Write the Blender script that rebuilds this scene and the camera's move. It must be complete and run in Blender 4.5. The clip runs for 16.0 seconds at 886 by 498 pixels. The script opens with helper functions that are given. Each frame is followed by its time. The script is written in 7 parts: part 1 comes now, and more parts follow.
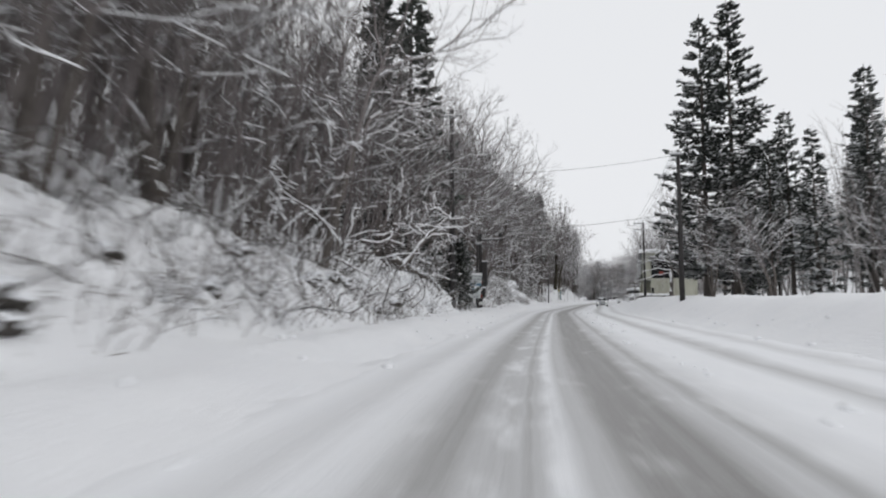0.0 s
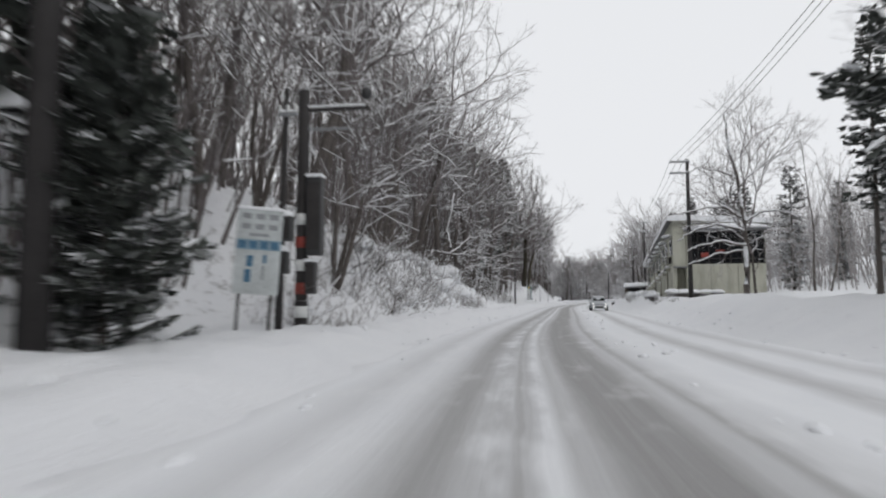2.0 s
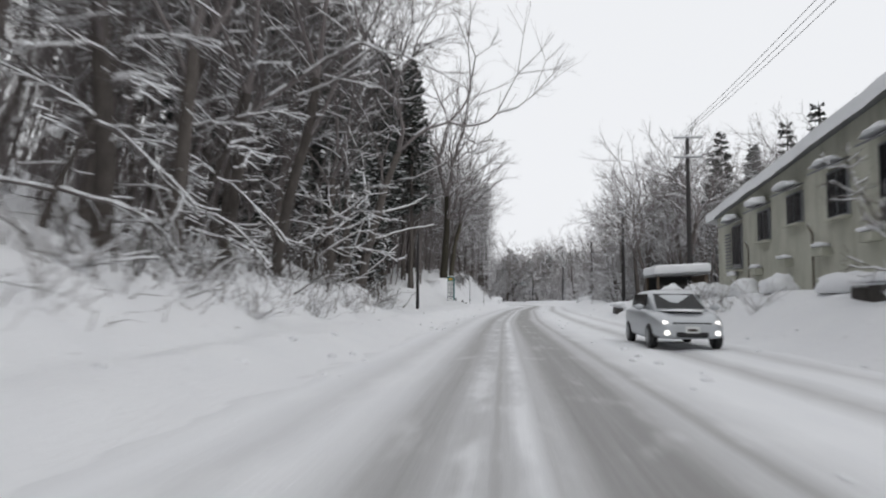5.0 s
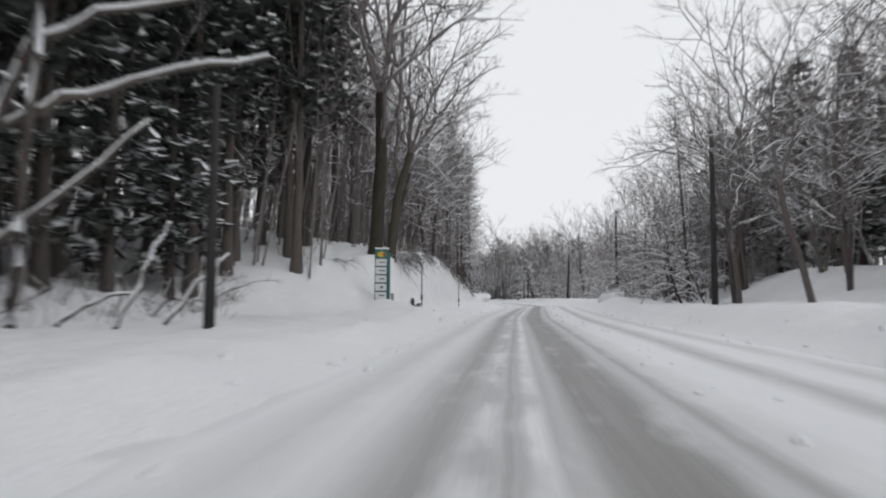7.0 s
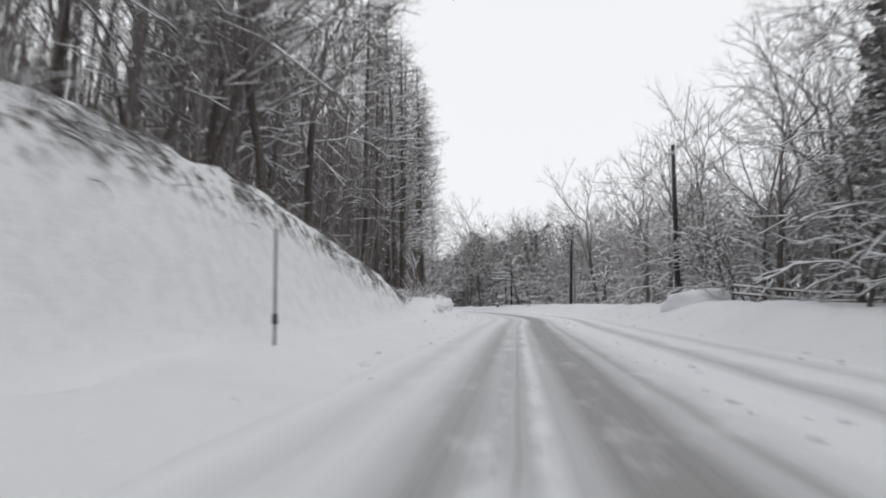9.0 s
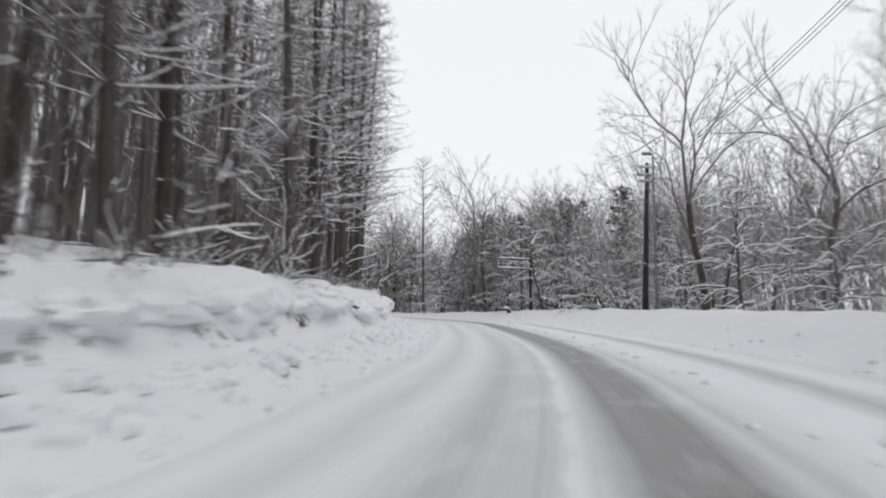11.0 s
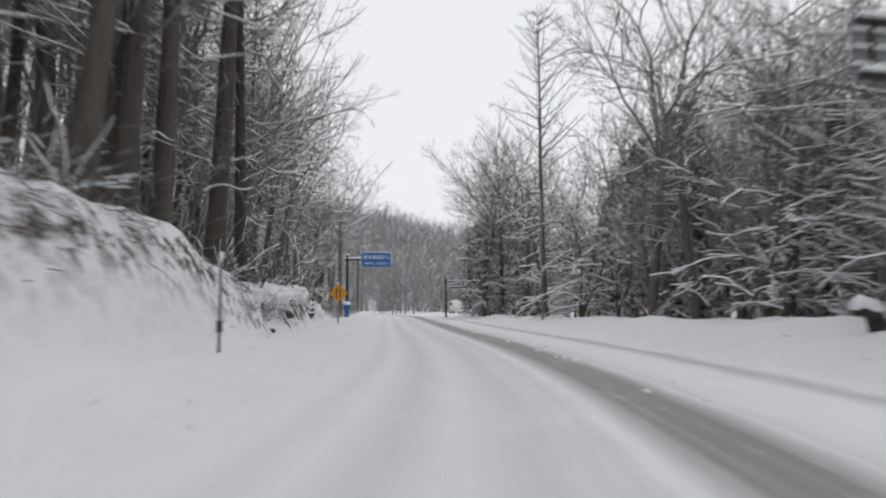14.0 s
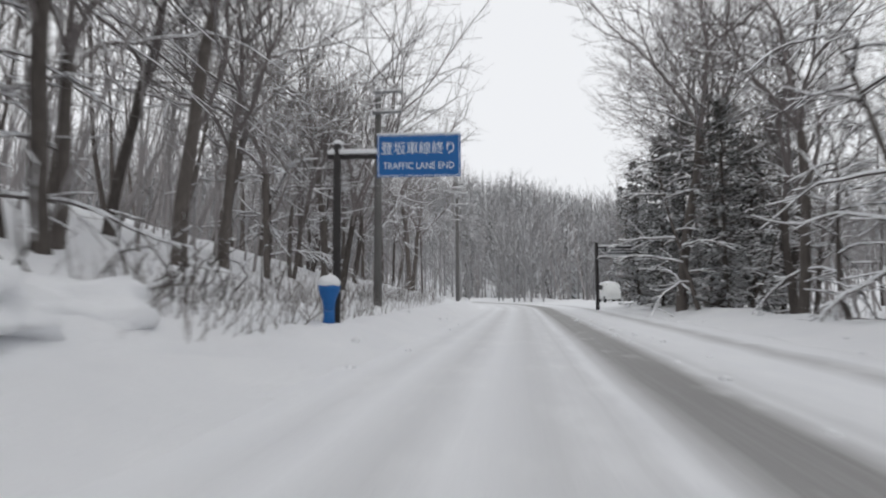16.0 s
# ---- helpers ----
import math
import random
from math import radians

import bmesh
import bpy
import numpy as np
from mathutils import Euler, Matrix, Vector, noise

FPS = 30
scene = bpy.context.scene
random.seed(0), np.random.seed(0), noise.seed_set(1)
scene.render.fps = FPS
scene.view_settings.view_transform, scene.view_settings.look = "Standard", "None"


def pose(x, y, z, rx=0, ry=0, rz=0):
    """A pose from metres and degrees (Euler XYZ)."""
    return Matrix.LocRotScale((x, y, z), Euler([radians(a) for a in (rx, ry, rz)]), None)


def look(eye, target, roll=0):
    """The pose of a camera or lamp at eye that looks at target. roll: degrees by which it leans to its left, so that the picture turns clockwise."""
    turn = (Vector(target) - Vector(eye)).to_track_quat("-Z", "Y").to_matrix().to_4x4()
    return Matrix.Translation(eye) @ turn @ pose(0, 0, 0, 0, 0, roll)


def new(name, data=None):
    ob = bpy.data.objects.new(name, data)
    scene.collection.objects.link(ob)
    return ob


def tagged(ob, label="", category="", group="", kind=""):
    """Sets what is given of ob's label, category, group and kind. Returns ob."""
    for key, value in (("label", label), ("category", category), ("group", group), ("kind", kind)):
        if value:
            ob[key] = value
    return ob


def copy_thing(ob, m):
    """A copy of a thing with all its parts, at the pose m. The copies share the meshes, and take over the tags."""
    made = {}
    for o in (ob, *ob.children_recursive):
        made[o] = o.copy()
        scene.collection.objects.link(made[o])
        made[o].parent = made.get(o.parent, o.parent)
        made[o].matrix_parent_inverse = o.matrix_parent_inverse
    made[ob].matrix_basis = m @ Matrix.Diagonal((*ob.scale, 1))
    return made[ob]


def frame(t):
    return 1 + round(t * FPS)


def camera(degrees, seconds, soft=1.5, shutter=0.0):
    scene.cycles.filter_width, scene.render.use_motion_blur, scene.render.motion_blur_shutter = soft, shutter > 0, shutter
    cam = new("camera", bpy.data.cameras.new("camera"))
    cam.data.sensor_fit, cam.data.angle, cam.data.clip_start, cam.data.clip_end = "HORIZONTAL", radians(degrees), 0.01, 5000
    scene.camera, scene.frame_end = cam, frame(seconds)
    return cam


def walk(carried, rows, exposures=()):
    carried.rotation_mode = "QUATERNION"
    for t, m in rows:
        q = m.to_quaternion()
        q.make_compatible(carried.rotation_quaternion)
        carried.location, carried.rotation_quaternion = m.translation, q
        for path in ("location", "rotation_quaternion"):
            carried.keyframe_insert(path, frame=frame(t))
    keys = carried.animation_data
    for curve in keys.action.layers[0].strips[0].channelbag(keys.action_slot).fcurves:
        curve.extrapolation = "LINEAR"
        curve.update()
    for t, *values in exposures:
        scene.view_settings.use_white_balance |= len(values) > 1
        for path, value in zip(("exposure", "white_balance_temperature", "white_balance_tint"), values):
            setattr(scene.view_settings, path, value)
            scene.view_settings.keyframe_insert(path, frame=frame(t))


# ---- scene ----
cam = camera(68.0, 16.0, 2.0, 0.4)
PATH = [
    (0, (-0.803, 0.673, 1.177), (-0.758, 2.666, 1.331), -0.2),
    (0.5, (0.816, 11.371, 1.202), (0.885, 13.364, 1.355), 0.1),
    (1, (2.581, 20.852, 1.209), (2.684, 22.843, 1.367), -0.5),
    (1.5, (4.407, 30.425, 1.227), (4.54, 32.415, 1.38), -0.1),
    (2, (6.226, 39.617, 1.176), (6.372, 41.606, 1.329), -0.1),
    (2.5, (7.905, 48.41, 1.202), (8.074, 50.397, 1.351), 0.4),
    (3, (9.55, 56.823, 1.218), (9.75, 58.808, 1.365), 0.7),
    (3.5, (11.579, 65.277, 1.227), (11.805, 67.258, 1.373), 0.9),
    (4, (13.743, 73.611, 1.193), (14.013, 75.587, 1.346), 0.6),
    (4.5, (16.04, 81.786, 1.17), (16.348, 83.757, 1.325), 0.5),
    (7, (27.199, 123.789, 1.201), (27.566, 125.749, 1.347), 0.4),
    (7.5, (29.989, 133.247, 1.171), (30.372, 135.204, 1.323), 0.5),
    (8, (32.732, 142.158, 1.173), (33.135, 144.11, 1.332), 0.2),
    (8.5, (35.585, 151.416, 1.227), (36.002, 153.365, 1.388), 0.0),
    (9, (38.213, 160.269, 1.233), (38.645, 162.215, 1.4), -0.4),
    (11.5, (54.012, 206.397, 1.176), (54.343, 208.361, 1.356), 0.1),
    (12, (56.118, 214.503, 1.219), (56.416, 216.473, 1.391), 0.1),
    (12.5, (58.008, 223.065, 1.205), (58.237, 225.045, 1.375), 0.4),
    (13, (59.52, 231.264, 1.223), (59.659, 233.252, 1.392), 0.5),
    (13.5, (60.658, 239.838, 1.187), (60.691, 241.83, 1.366), 0.3),
    (14, (61.51, 248.104, 1.203), (61.407, 250.094, 1.38), -0.2),
    (14.5, (61.513, 256.274, 1.224), (61.272, 258.253, 1.385), 0.3),
    (15, (61.032, 264.164, 1.191), (60.676, 266.127, 1.336), 0.2),
    (15.5, (59.985, 272.734, 1.165), (59.543, 274.68, 1.301), -0.1),
    (16, (58.739, 281.141, 1.201), (58.241, 283.074, 1.336), -0.3),
]
EXPOSURES = [(0, -0.2), (1.5, -0.2), (3, -0.15), (4.5, -0.1), (7, -0.17), (8, -0.12), (8.8, -0.06), (12.5, -0.05), (13.5, -0.13), (14.5, -0.12), (16, -0.1)]
walk(cam, [(t, look(eye, target, roll)) for t, eye, target, roll in PATH], EXPOSURES)

# ---- world and light: a bright, even overcast sky in light snowfall ----
world = bpy.data.worlds.new("overcast_sky")
scene.world = world
world.use_nodes = True
wn, wl = world.node_tree.nodes, world.node_tree.links
wn.clear()
sky = wn.new("ShaderNodeTexSky")
sky.sky_type, sky.sun_disc = "NISHITA", False
sky.sun_elevation, sky.sun_rotation = radians(38), radians(200)
sky.air_density, sky.dust_density = 1.0, 4.0
grey = wn.new("ShaderNodeHueSaturation")
grey.inputs["Saturation"].default_value = 0.12
cloud = wn.new("ShaderNodeMixRGB")
cloud.inputs["Fac"].default_value = 0.93
cloud.inputs["Color2"].default_value = (8.7, 8.85, 9.15, 1)
back = wn.new("ShaderNodeBackground")
back.inputs["Strength"].default_value = 0.111
wout = wn.new("ShaderNodeOutputWorld")
wl.new(sky.outputs[0], grey.inputs["Color"])
wl.new(grey.outputs[0], cloud.inputs["Color1"])
wl.new(cloud.outputs[0], back.inputs["Color"])
wl.new(back.outputs[0], wout.inputs["Surface"])
sun_data = bpy.data.lights.new("sun", "SUN")
sun_data.energy, sun_data.angle, sun_data.color = 0.4, radians(40), (1.0, 0.98, 0.95)
sun = new("sun", sun_data)
sun.matrix_world = pose(0, 0, 60, 52, 0, 20)


# ---- materials ----
def material(name):
    m = bpy.data.materials.new(name)
    m.use_nodes = True
    n, l = m.node_tree.nodes, m.node_tree.links
    return m, n, l, n["Principled BSDF"]


def noise_node(n, l, scale, detail=4.0, rough=0.6, vec=None):
    t = n.new("ShaderNodeTexNoise")
    t.inputs["Scale"].default_value, t.inputs["Detail"].default_value, t.inputs["Roughness"].default_value = scale, detail, rough
    if vec:
        l.new(vec, t.inputs["Vector"])
    return t.outputs["Fac"]


def ramp(n, l, fac, a, b, ca=(0, 0, 0, 1), cb=(1, 1, 1, 1)):
    r = n.new("ShaderNodeValToRGB")
    r.color_ramp.elements[0].position, r.color_ramp.elements[1].position = a, b
    r.color_ramp.elements[0].color, r.color_ramp.elements[1].color = ca, cb
    l.new(fac, r.inputs["Fac"])
    return r.outputs["Color"]


def math_node(n, l, op, a, b=None, clamp=False):
    t = n.new("ShaderNodeMath")
    t.operation, t.use_clamp = op, clamp
    for k, v in enumerate((a, b)):
        if v is None:
            continue
        if isinstance(v, (int, float)):
            t.inputs[k].default_value = v
        else:
            l.new(v, t.inputs[k])
    return t.outputs[0]


def mix_node(n, l, fac, a, b):
    t = n.new("ShaderNodeMixRGB")
    for k, v in enumerate((fac, a, b)):
        if isinstance(v, (int, float)):
            t.inputs[k].default_value = v
        elif isinstance(v, tuple):
            t.inputs[k].default_value = (*v[:3], 1)
        else:
            l.new(v, t.inputs[k])
    return t.outputs[0]


def bump_node(n, l, height, strength, distance, shader):
    b = n.new("ShaderNodeBump")
    b.inputs["Strength"].default_value, b.inputs["Distance"].default_value = strength, distance
    l.new(height, b.inputs["Height"])
    l.new(b.outputs[0], shader.inputs["Normal"])


def coords(n, kind="Object"):
    return n.new("ShaderNodeTexCoord").outputs[kind]


def normal_z(n, l):
    g = n.new("ShaderNodeNewGeometry")
    s = n.new("ShaderNodeSeparateXYZ")
    l.new(g.outputs["Normal"], s.inputs[0])
    return s.outputs["Z"]


SNOW = (0.80, 0.815, 0.845)


def snow_material(name, lumps=1.0):
    m, n, l, p = material(name)
    c = coords(n)
    big, fine = noise_node(n, l, 0.8, 5, 0.55, c), noise_node(n, l, 14, 4, 0.6, c)
    l.new(mix_node(n, l, big, (0.79, 0.805, 0.835), (0.9, 0.905, 0.915)), p.inputs["Base Color"])
    p.inputs["Roughness"].default_value = 0.8
    p.inputs["Specular IOR Level"].default_value = 0.25
    bump_node(n, l, math_node(n, l, "ADD", math_node(n, l, "MULTIPLY", big, 3.0), fine), 0.5 * lumps, 0.05, p)
    return m


def snowed(name, dark, light, grain=9.0, low=0.35, high=0.62, patchy=0.7, patch=2.5, rough=0.9, tall=0.25):
    """A rough surface with snow lying on all that faces up, in patches."""
    m, n, l, p = material(name)
    c = coords(n)
    stretch = n.new("ShaderNodeMapping")
    stretch.inputs["Scale"].default_value = (1, 1, tall)
    l.new(c, stretch.inputs["Vector"])
    g = noise_node(n, l, grain, 5, 0.65, stretch.outputs[0])
    info = n.new("ShaderNodeObjectInfo").outputs["Random"]
    tone = math_node(n, l, "ADD", math_node(n, l, "MULTIPLY", g, 0.75), math_node(n, l, "MULTIPLY", info, 0.3))
    bark = mix_node(n, l, ramp(n, l, tone, 0.3, 0.85), dark, light)
    patches = math_node(n, l, "MULTIPLY", math_node(n, l, "SUBTRACT", noise_node(n, l, patch, 3, 0.6, c), 0.5), patchy)
    lie = ramp(n, l, math_node(n, l, "ADD", normal_z(n, l), patches), low, high)
    l.new(mix_node(n, l, lie, bark, SNOW), p.inputs["Base Color"])
    p.inputs["Roughness"].default_value = rough
    p.inputs["Specular IOR Level"].default_value = 0.2
    bump_node(n, l, g, 0.8, 0.05, p)
    return m


def plain(name, colour, rough=0.5, metal=0.0, vary=0.15, scale=6.0, bump=0.0):
    m, n, l, p = material(name)
    c = coords(n)
    big, fine = noise_node(n, l, scale * 0.25, 4, 0.6, c), noise_node(n, l, scale * 4, 3, 0.6, c)
    f = math_node(n, l, "ADD", math_node(n, l, "MULTIPLY", big, 0.65), math_node(n, l, "MULTIPLY", fine, 0.35))
    lo, hi = tuple(v * (1 - vary) for v in colour), tuple(min(1, v * (1 + vary)) for v in colour)
    l.new(mix_node(n, l, ramp(n, l, f, 0.3, 0.7), lo, hi), p.inputs["Base Color"])
    p.inputs["Roughness"].default_value, p.inputs["Metallic"].default_value = rough, metal
    if bump:
        bump_node(n, l, fine, bump, 0.01, p)
    return m


M_SNOW = snow_material("snow")
M_LOAD = snow_material("snow_load", 0.6)
M_BARK = snowed("bark_grey_brown", (0.066, 0.058, 0.053), (0.185, 0.163, 0.15), low=0.42, high=0.75)
M_TWIG = snowed("twig", (0.145, 0.127, 0.124), (0.275, 0.25, 0.245), low=0.4, high=0.85, patchy=1.0, patch=0.9)
M_TWIG_GREY = snowed("twig_grey", (0.255, 0.238, 0.236), (0.4, 0.378, 0.374), low=0.4, high=0.85, patchy=1.0, patch=0.9)
# Colour lifted towards snow so that distant twigs look paled by haze.
M_TWIG_FAR = snowed("twig_far_haze", (0.26, 0.255, 0.256), (0.36, 0.355, 0.357), low=0.0, high=1.7, patchy=0.9, patch=0.5)
M_BARK_OLD = snowed("mossy_dark_bark", (0.03, 0.027, 0.02), (0.095, 0.086, 0.066), grain=14, low=0.55, high=0.8, patchy=0.9, tall=0.08)
M_CEDAR_BARK = snowed("cedar_bark", (0.05, 0.044, 0.04), (0.165, 0.146, 0.132), grain=22, low=0.5, high=0.75, patchy=1.1, tall=0.07)
M_NEEDLE = snowed("needles", (0.047, 0.053, 0.048), (0.116, 0.126, 0.113), grain=5, low=0.65, high=1.5, patchy=1.0, patch=0.9)
# Pale base and broad snow mix stand in for haze on these conifers.
M_NEEDLE_DULL = snowed("needles_dull", (0.115, 0.113, 0.107), (0.21, 0.206, 0.196), grain=5, low=0.25, high=1.9, patchy=0.8, patch=0.8)
# Haze of the distance is put into this pale needle colour too.
M_NEEDLE_FAR = snowed("needles_far_haze", (0.19, 0.197, 0.196), (0.27, 0.278, 0.277), grain=5, low=0.05, high=1.6, patchy=1.2, patch=0.6)
M_SHRUB = snowed("dead_shrub", (0.055, 0.042, 0.035), (0.17, 0.135, 0.11), low=0.3, high=0.8, patchy=1.0)
M_ROCK = snowed("dark_rock", (0.03, 0.028, 0.026), (0.12, 0.11, 0.1), grain=4, low=0.1, high=0.4, patchy=0.8, tall=1.0)
M_CONCRETE = snowed("pole_concrete", (0.10, 0.098, 0.095), (0.2, 0.195, 0.19), grain=5, low=0.6, high=0.8, tall=0.2)
M_DARKPOLE = plain("dark_pole", (0.034, 0.031, 0.031), 0.85, 0.0, 0.35)
M_STEEL = plain("galvanised_steel", (0.28, 0.29, 0.3), 0.5, 0.5, 0.2)
M_BLACK = plain("black_rubber", (0.012, 0.012, 0.013), 0.6, 0, 0.2)
M_WIRE = plain("wire", (0.05, 0.05, 0.052), 0.6, 0, 0.1)
M_WHITE = plain("white_paint", (0.7, 0.71, 0.7), 0.5, 0, 0.1)
M_BLUE = plain("sign_blue", (0.004, 0.115, 0.36), 0.6, 0, 0.08)
M_LETTER = plain("sign_white", (0.75, 0.8, 0.85), 0.4, 0, 0.05)
M_YELLOW = plain("sign_yellow", (0.62, 0.26, 0.012), 0.45, 0, 0.1)
M_SIGNBLACK = plain("sign_black", (0.03, 0.02, 0.012), 0.5)
M_GREYBACK = plain("sign_back_grey", (0.2, 0.205, 0.215), 0.5, 0.2, 0.2)
M_CABINET = plain("cabinet_dark", (0.032, 0.032, 0.033), 0.5, 0, 0.3)
M_RED = plain("weathered_red", (0.26, 0.04, 0.028), 0.5, 0, 0.2)
M_GLASS_DARK = plain("dark_window_glass", (0.012, 0.013, 0.015), 0.12, 0, 0.2)
M_WOOD = snowed("fence_wood", (0.08, 0.06, 0.045), (0.2, 0.16, 0.125), grain=10, low=0.6, high=0.8, patchy=0.3)
M_STRAW = snowed("dry_grass", (0.3, 0.24, 0.13), (0.5, 0.41, 0.25), low=0.6, high=1.2, patchy=0.6)
M_TEAL = plain("banner_teal", (0.03, 0.16, 0.15), 0.5)
M_NAVY = plain("banner_navy", (0.012, 0.025, 0.07), 0.5)


def wall_material():
    m, n, l, p = material("olive_render_wall")
    c = coords(n)
    big, fine = noise_node(n, l, 0.5, 6, 0.65, c), noise_node(n, l, 25, 4, 0.6, c)
    streak = n.new("ShaderNodeMapping")
    streak.inputs["Scale"].default_value = (1.1, 1.1, 0.22)
    l.new(c, streak.inputs["Vector"])
    run = noise_node(n, l, 1.4, 5, 0.6, streak.outputs[0])
    base = mix_node(n, l, ramp(n, l, big, 0.3, 0.75), (0.4, 0.4, 0.335), (0.52, 0.52, 0.445))
    l.new(mix_node(n, l, math_node(n, l, "MULTIPLY", ramp(n, l, run, 0.45, 0.8), 0.68), base, (0.22, 0.205, 0.16)), p.inputs["Base Color"])
    p.inputs["Roughness"].default_value = 0.9
    bump_node(n, l, fine, 0.3, 0.01, p)
    return m


M_WALL = wall_material()


def ground_material():
    """Snow with soil, dead grass and stone showing on the steep cut faces."""
    m, n, l, p = material("snowy_ground")
    c = coords(n)
    big, mid, fine = noise_node(n, l, 0.5, 5, 0.6, c), noise_node(n, l, 2.3, 6, 0.68, c), noise_node(n, l, 11, 5, 0.65, c)
    snow = mix_node(n, l, big, (0.8, 0.812, 0.84), (0.9, 0.905, 0.915))
    soil = mix_node(n, l, ramp(n, l, mid, 0.35, 0.7), (0.04, 0.034, 0.03), (0.14, 0.12, 0.1))
    bare = n.new("ShaderNodeAttribute")
    bare.attribute_name = "bare"
    steep = math_node(n, l, "SUBTRACT", 0.93, normal_z(n, l))
    some = math_node(n, l, "ADD", math_node(n, l, "MULTIPLY", steep, 0.8), math_node(n, l, "MULTIPLY", math_node(n, l, "SUBTRACT", mid, 0.55), 2.4))
    shown = math_node(n, l, "MULTIPLY", ramp(n, l, math_node(n, l, "ADD", some, math_node(n, l, "MULTIPLY", math_node(n, l, "SUBTRACT", fine, 0.5), 0.5)), 0.22, 0.5), bare.outputs["Fac"], True)
    l.new(mix_node(n, l, shown, snow, soil), p.inputs["Base Color"])
    p.inputs["Roughness"].default_value = 0.85
    p.inputs["Specular IOR Level"].default_value = 0.25
    bump_node(n, l, math_node(n, l, "ADD", math_node(n, l, "MULTIPLY", mid, 2.0), fine), 0.55, 0.07, p)
    return m


def road_material():
    """Packed snow with grey slush in the wheel tracks; "across" is the distance from the lane's line, "along" that on the way."""
    m, n, l, p = material("snowy_road")
    across, along = n.new("ShaderNodeAttribute"), n.new("ShaderNodeAttribute")
    across.attribute_name, along.attribute_name = "across", "along"
    u, s = across.outputs["Fac"], along.outputs["Fac"]
    v = n.new("ShaderNodeCombineXYZ")
    l.new(math_node(n, l, "MULTIPLY", u, 5.0), v.inputs[0])
    l.new(math_node(n, l, "MULTIPLY", s, 0.09), v.inputs[1])
    streak = noise_node(n, l, 1.2, 6, 0.65, v.outputs[0])
    w = n.new("ShaderNodeCombineXYZ")
    l.new(math_node(n, l, "MULTIPLY", u, 1.6), w.inputs[0])
    l.new(math_node(n, l, "MULTIPLY", s, 0.55), w.inputs[1])
    patch = noise_node(n, l, 1.0, 5, 0.6, w.outputs[0])
    grain = noise_node(n, l, 26, 4, 0.7, coords(n))
    soft = math_node(n, l, "ADD", u, math_node(n, l, "MULTIPLY", math_node(n, l, "SUBTRACT", patch, 0.5), 0.22))

    def band(centre, half, edge):
        d = math_node(n, l, "ABSOLUTE", math_node(n, l, "SUBTRACT", soft, centre))
        return math_node(n, l, "SUBTRACT", 1.0, math_node(n, l, "DIVIDE", math_node(n, l, "SUBTRACT", d, half - edge), 2 * edge), True)

    def over(a, b, k):
        return math_node(n, l, "MAXIMUM", a, math_node(n, l, "MULTIPLY", b, k))

    wear = n.new("ShaderNodeAttribute")
    wear.attribute_name = "wear"
    worn = wear.outputs["Fac"]
    lane = band(0.6, 1.6, 0.6)
    slush = math_node(n, l, "MULTIPLY", math_node(n, l, "MULTIPLY", lane, 0.55), worn)
    slush = over(slush, math_node(n, l, "MULTIPLY", band(-0.66, 0.38, 0.32), worn), 0.8)
    slush = over(slush, math_node(n, l, "MULTIPLY", band(-0.02, 0.1, 0.08), worn), 0.7)
    slush = over(slush, band(1.08, 0.58, 0.26), 0.95)
    slush = over(slush, math_node(n, l, "MULTIPLY", band(1.95, 0.2, 0.18), worn), 0.7)
    slush = over(slush, band(4.1, 0.3, 0.28), 0.5)
    slush = over(slush, math_node(n, l, "MULTIPLY", band(5.7, 0.3, 0.28), worn), 0.3)
    slush = over(slush, band(-1.9, 0.3, 0.28), 0.24)
    slush = over(slush, band(-2.9, 0.2, 0.2), 0.12)
    slush = over(slush, math_node(n, l, "SUBTRACT", band(-0.3, 0.2, 0.2), worn), 0.3)
    kept = math_node(n, l, "MULTIPLY", band(0.24, 0.1, 0.06), math_node(n, l, "MULTIPLY", ramp(n, l, patch, 0.2, 0.55), 0.85))
    heap = math_node(n, l, "MULTIPLY", band(-0.22, 0.13, 0.09), math_node(n, l, "MULTIPLY", ramp(n, l, patch, 0.46, 0.6), math_node(n, l, "MULTIPLY", worn, 0.6)))
    kept = math_node(n, l, "MAXIMUM", kept, heap)
    slush = math_node(n, l, "MULTIPLY", slush, math_node(n, l, "SUBTRACT", 1.0, kept))
    slush = math_node(n, l, "MULTIPLY", slush, math_node(n, l, "ADD", 0.62, math_node(n, l, "MULTIPLY", streak, 0.75)))
    patches = math_node(n, l, "SUBTRACT", 1.0, math_node(n, l, "MULTIPLY", ramp(n, l, patch, 0.55, 0.72), 0.35))
    slush = math_node(n, l, "MULTIPLY", slush, patches, True)
    snow = mix_node(n, l, patch, (0.79, 0.803, 0.832), (0.88, 0.888, 0.9))
    wet = mix_node(n, l, streak, (0.215, 0.21, 0.203), (0.33, 0.325, 0.318))
    l.new(mix_node(n, l, slush, snow, wet), p.inputs["Base Color"])
    l.new(math_node(n, l, "SUBTRACT", 0.85, math_node(n, l, "MULTIPLY", slush, 0.3)), p.inputs["Roughness"])
    p.inputs["Specular IOR Level"].default_value = 0.3
    bump_node(n, l, math_node(n, l, "ADD", math_node(n, l, "MULTIPLY", streak, 1.5), grain), 0.4, 0.02, p)
    return m


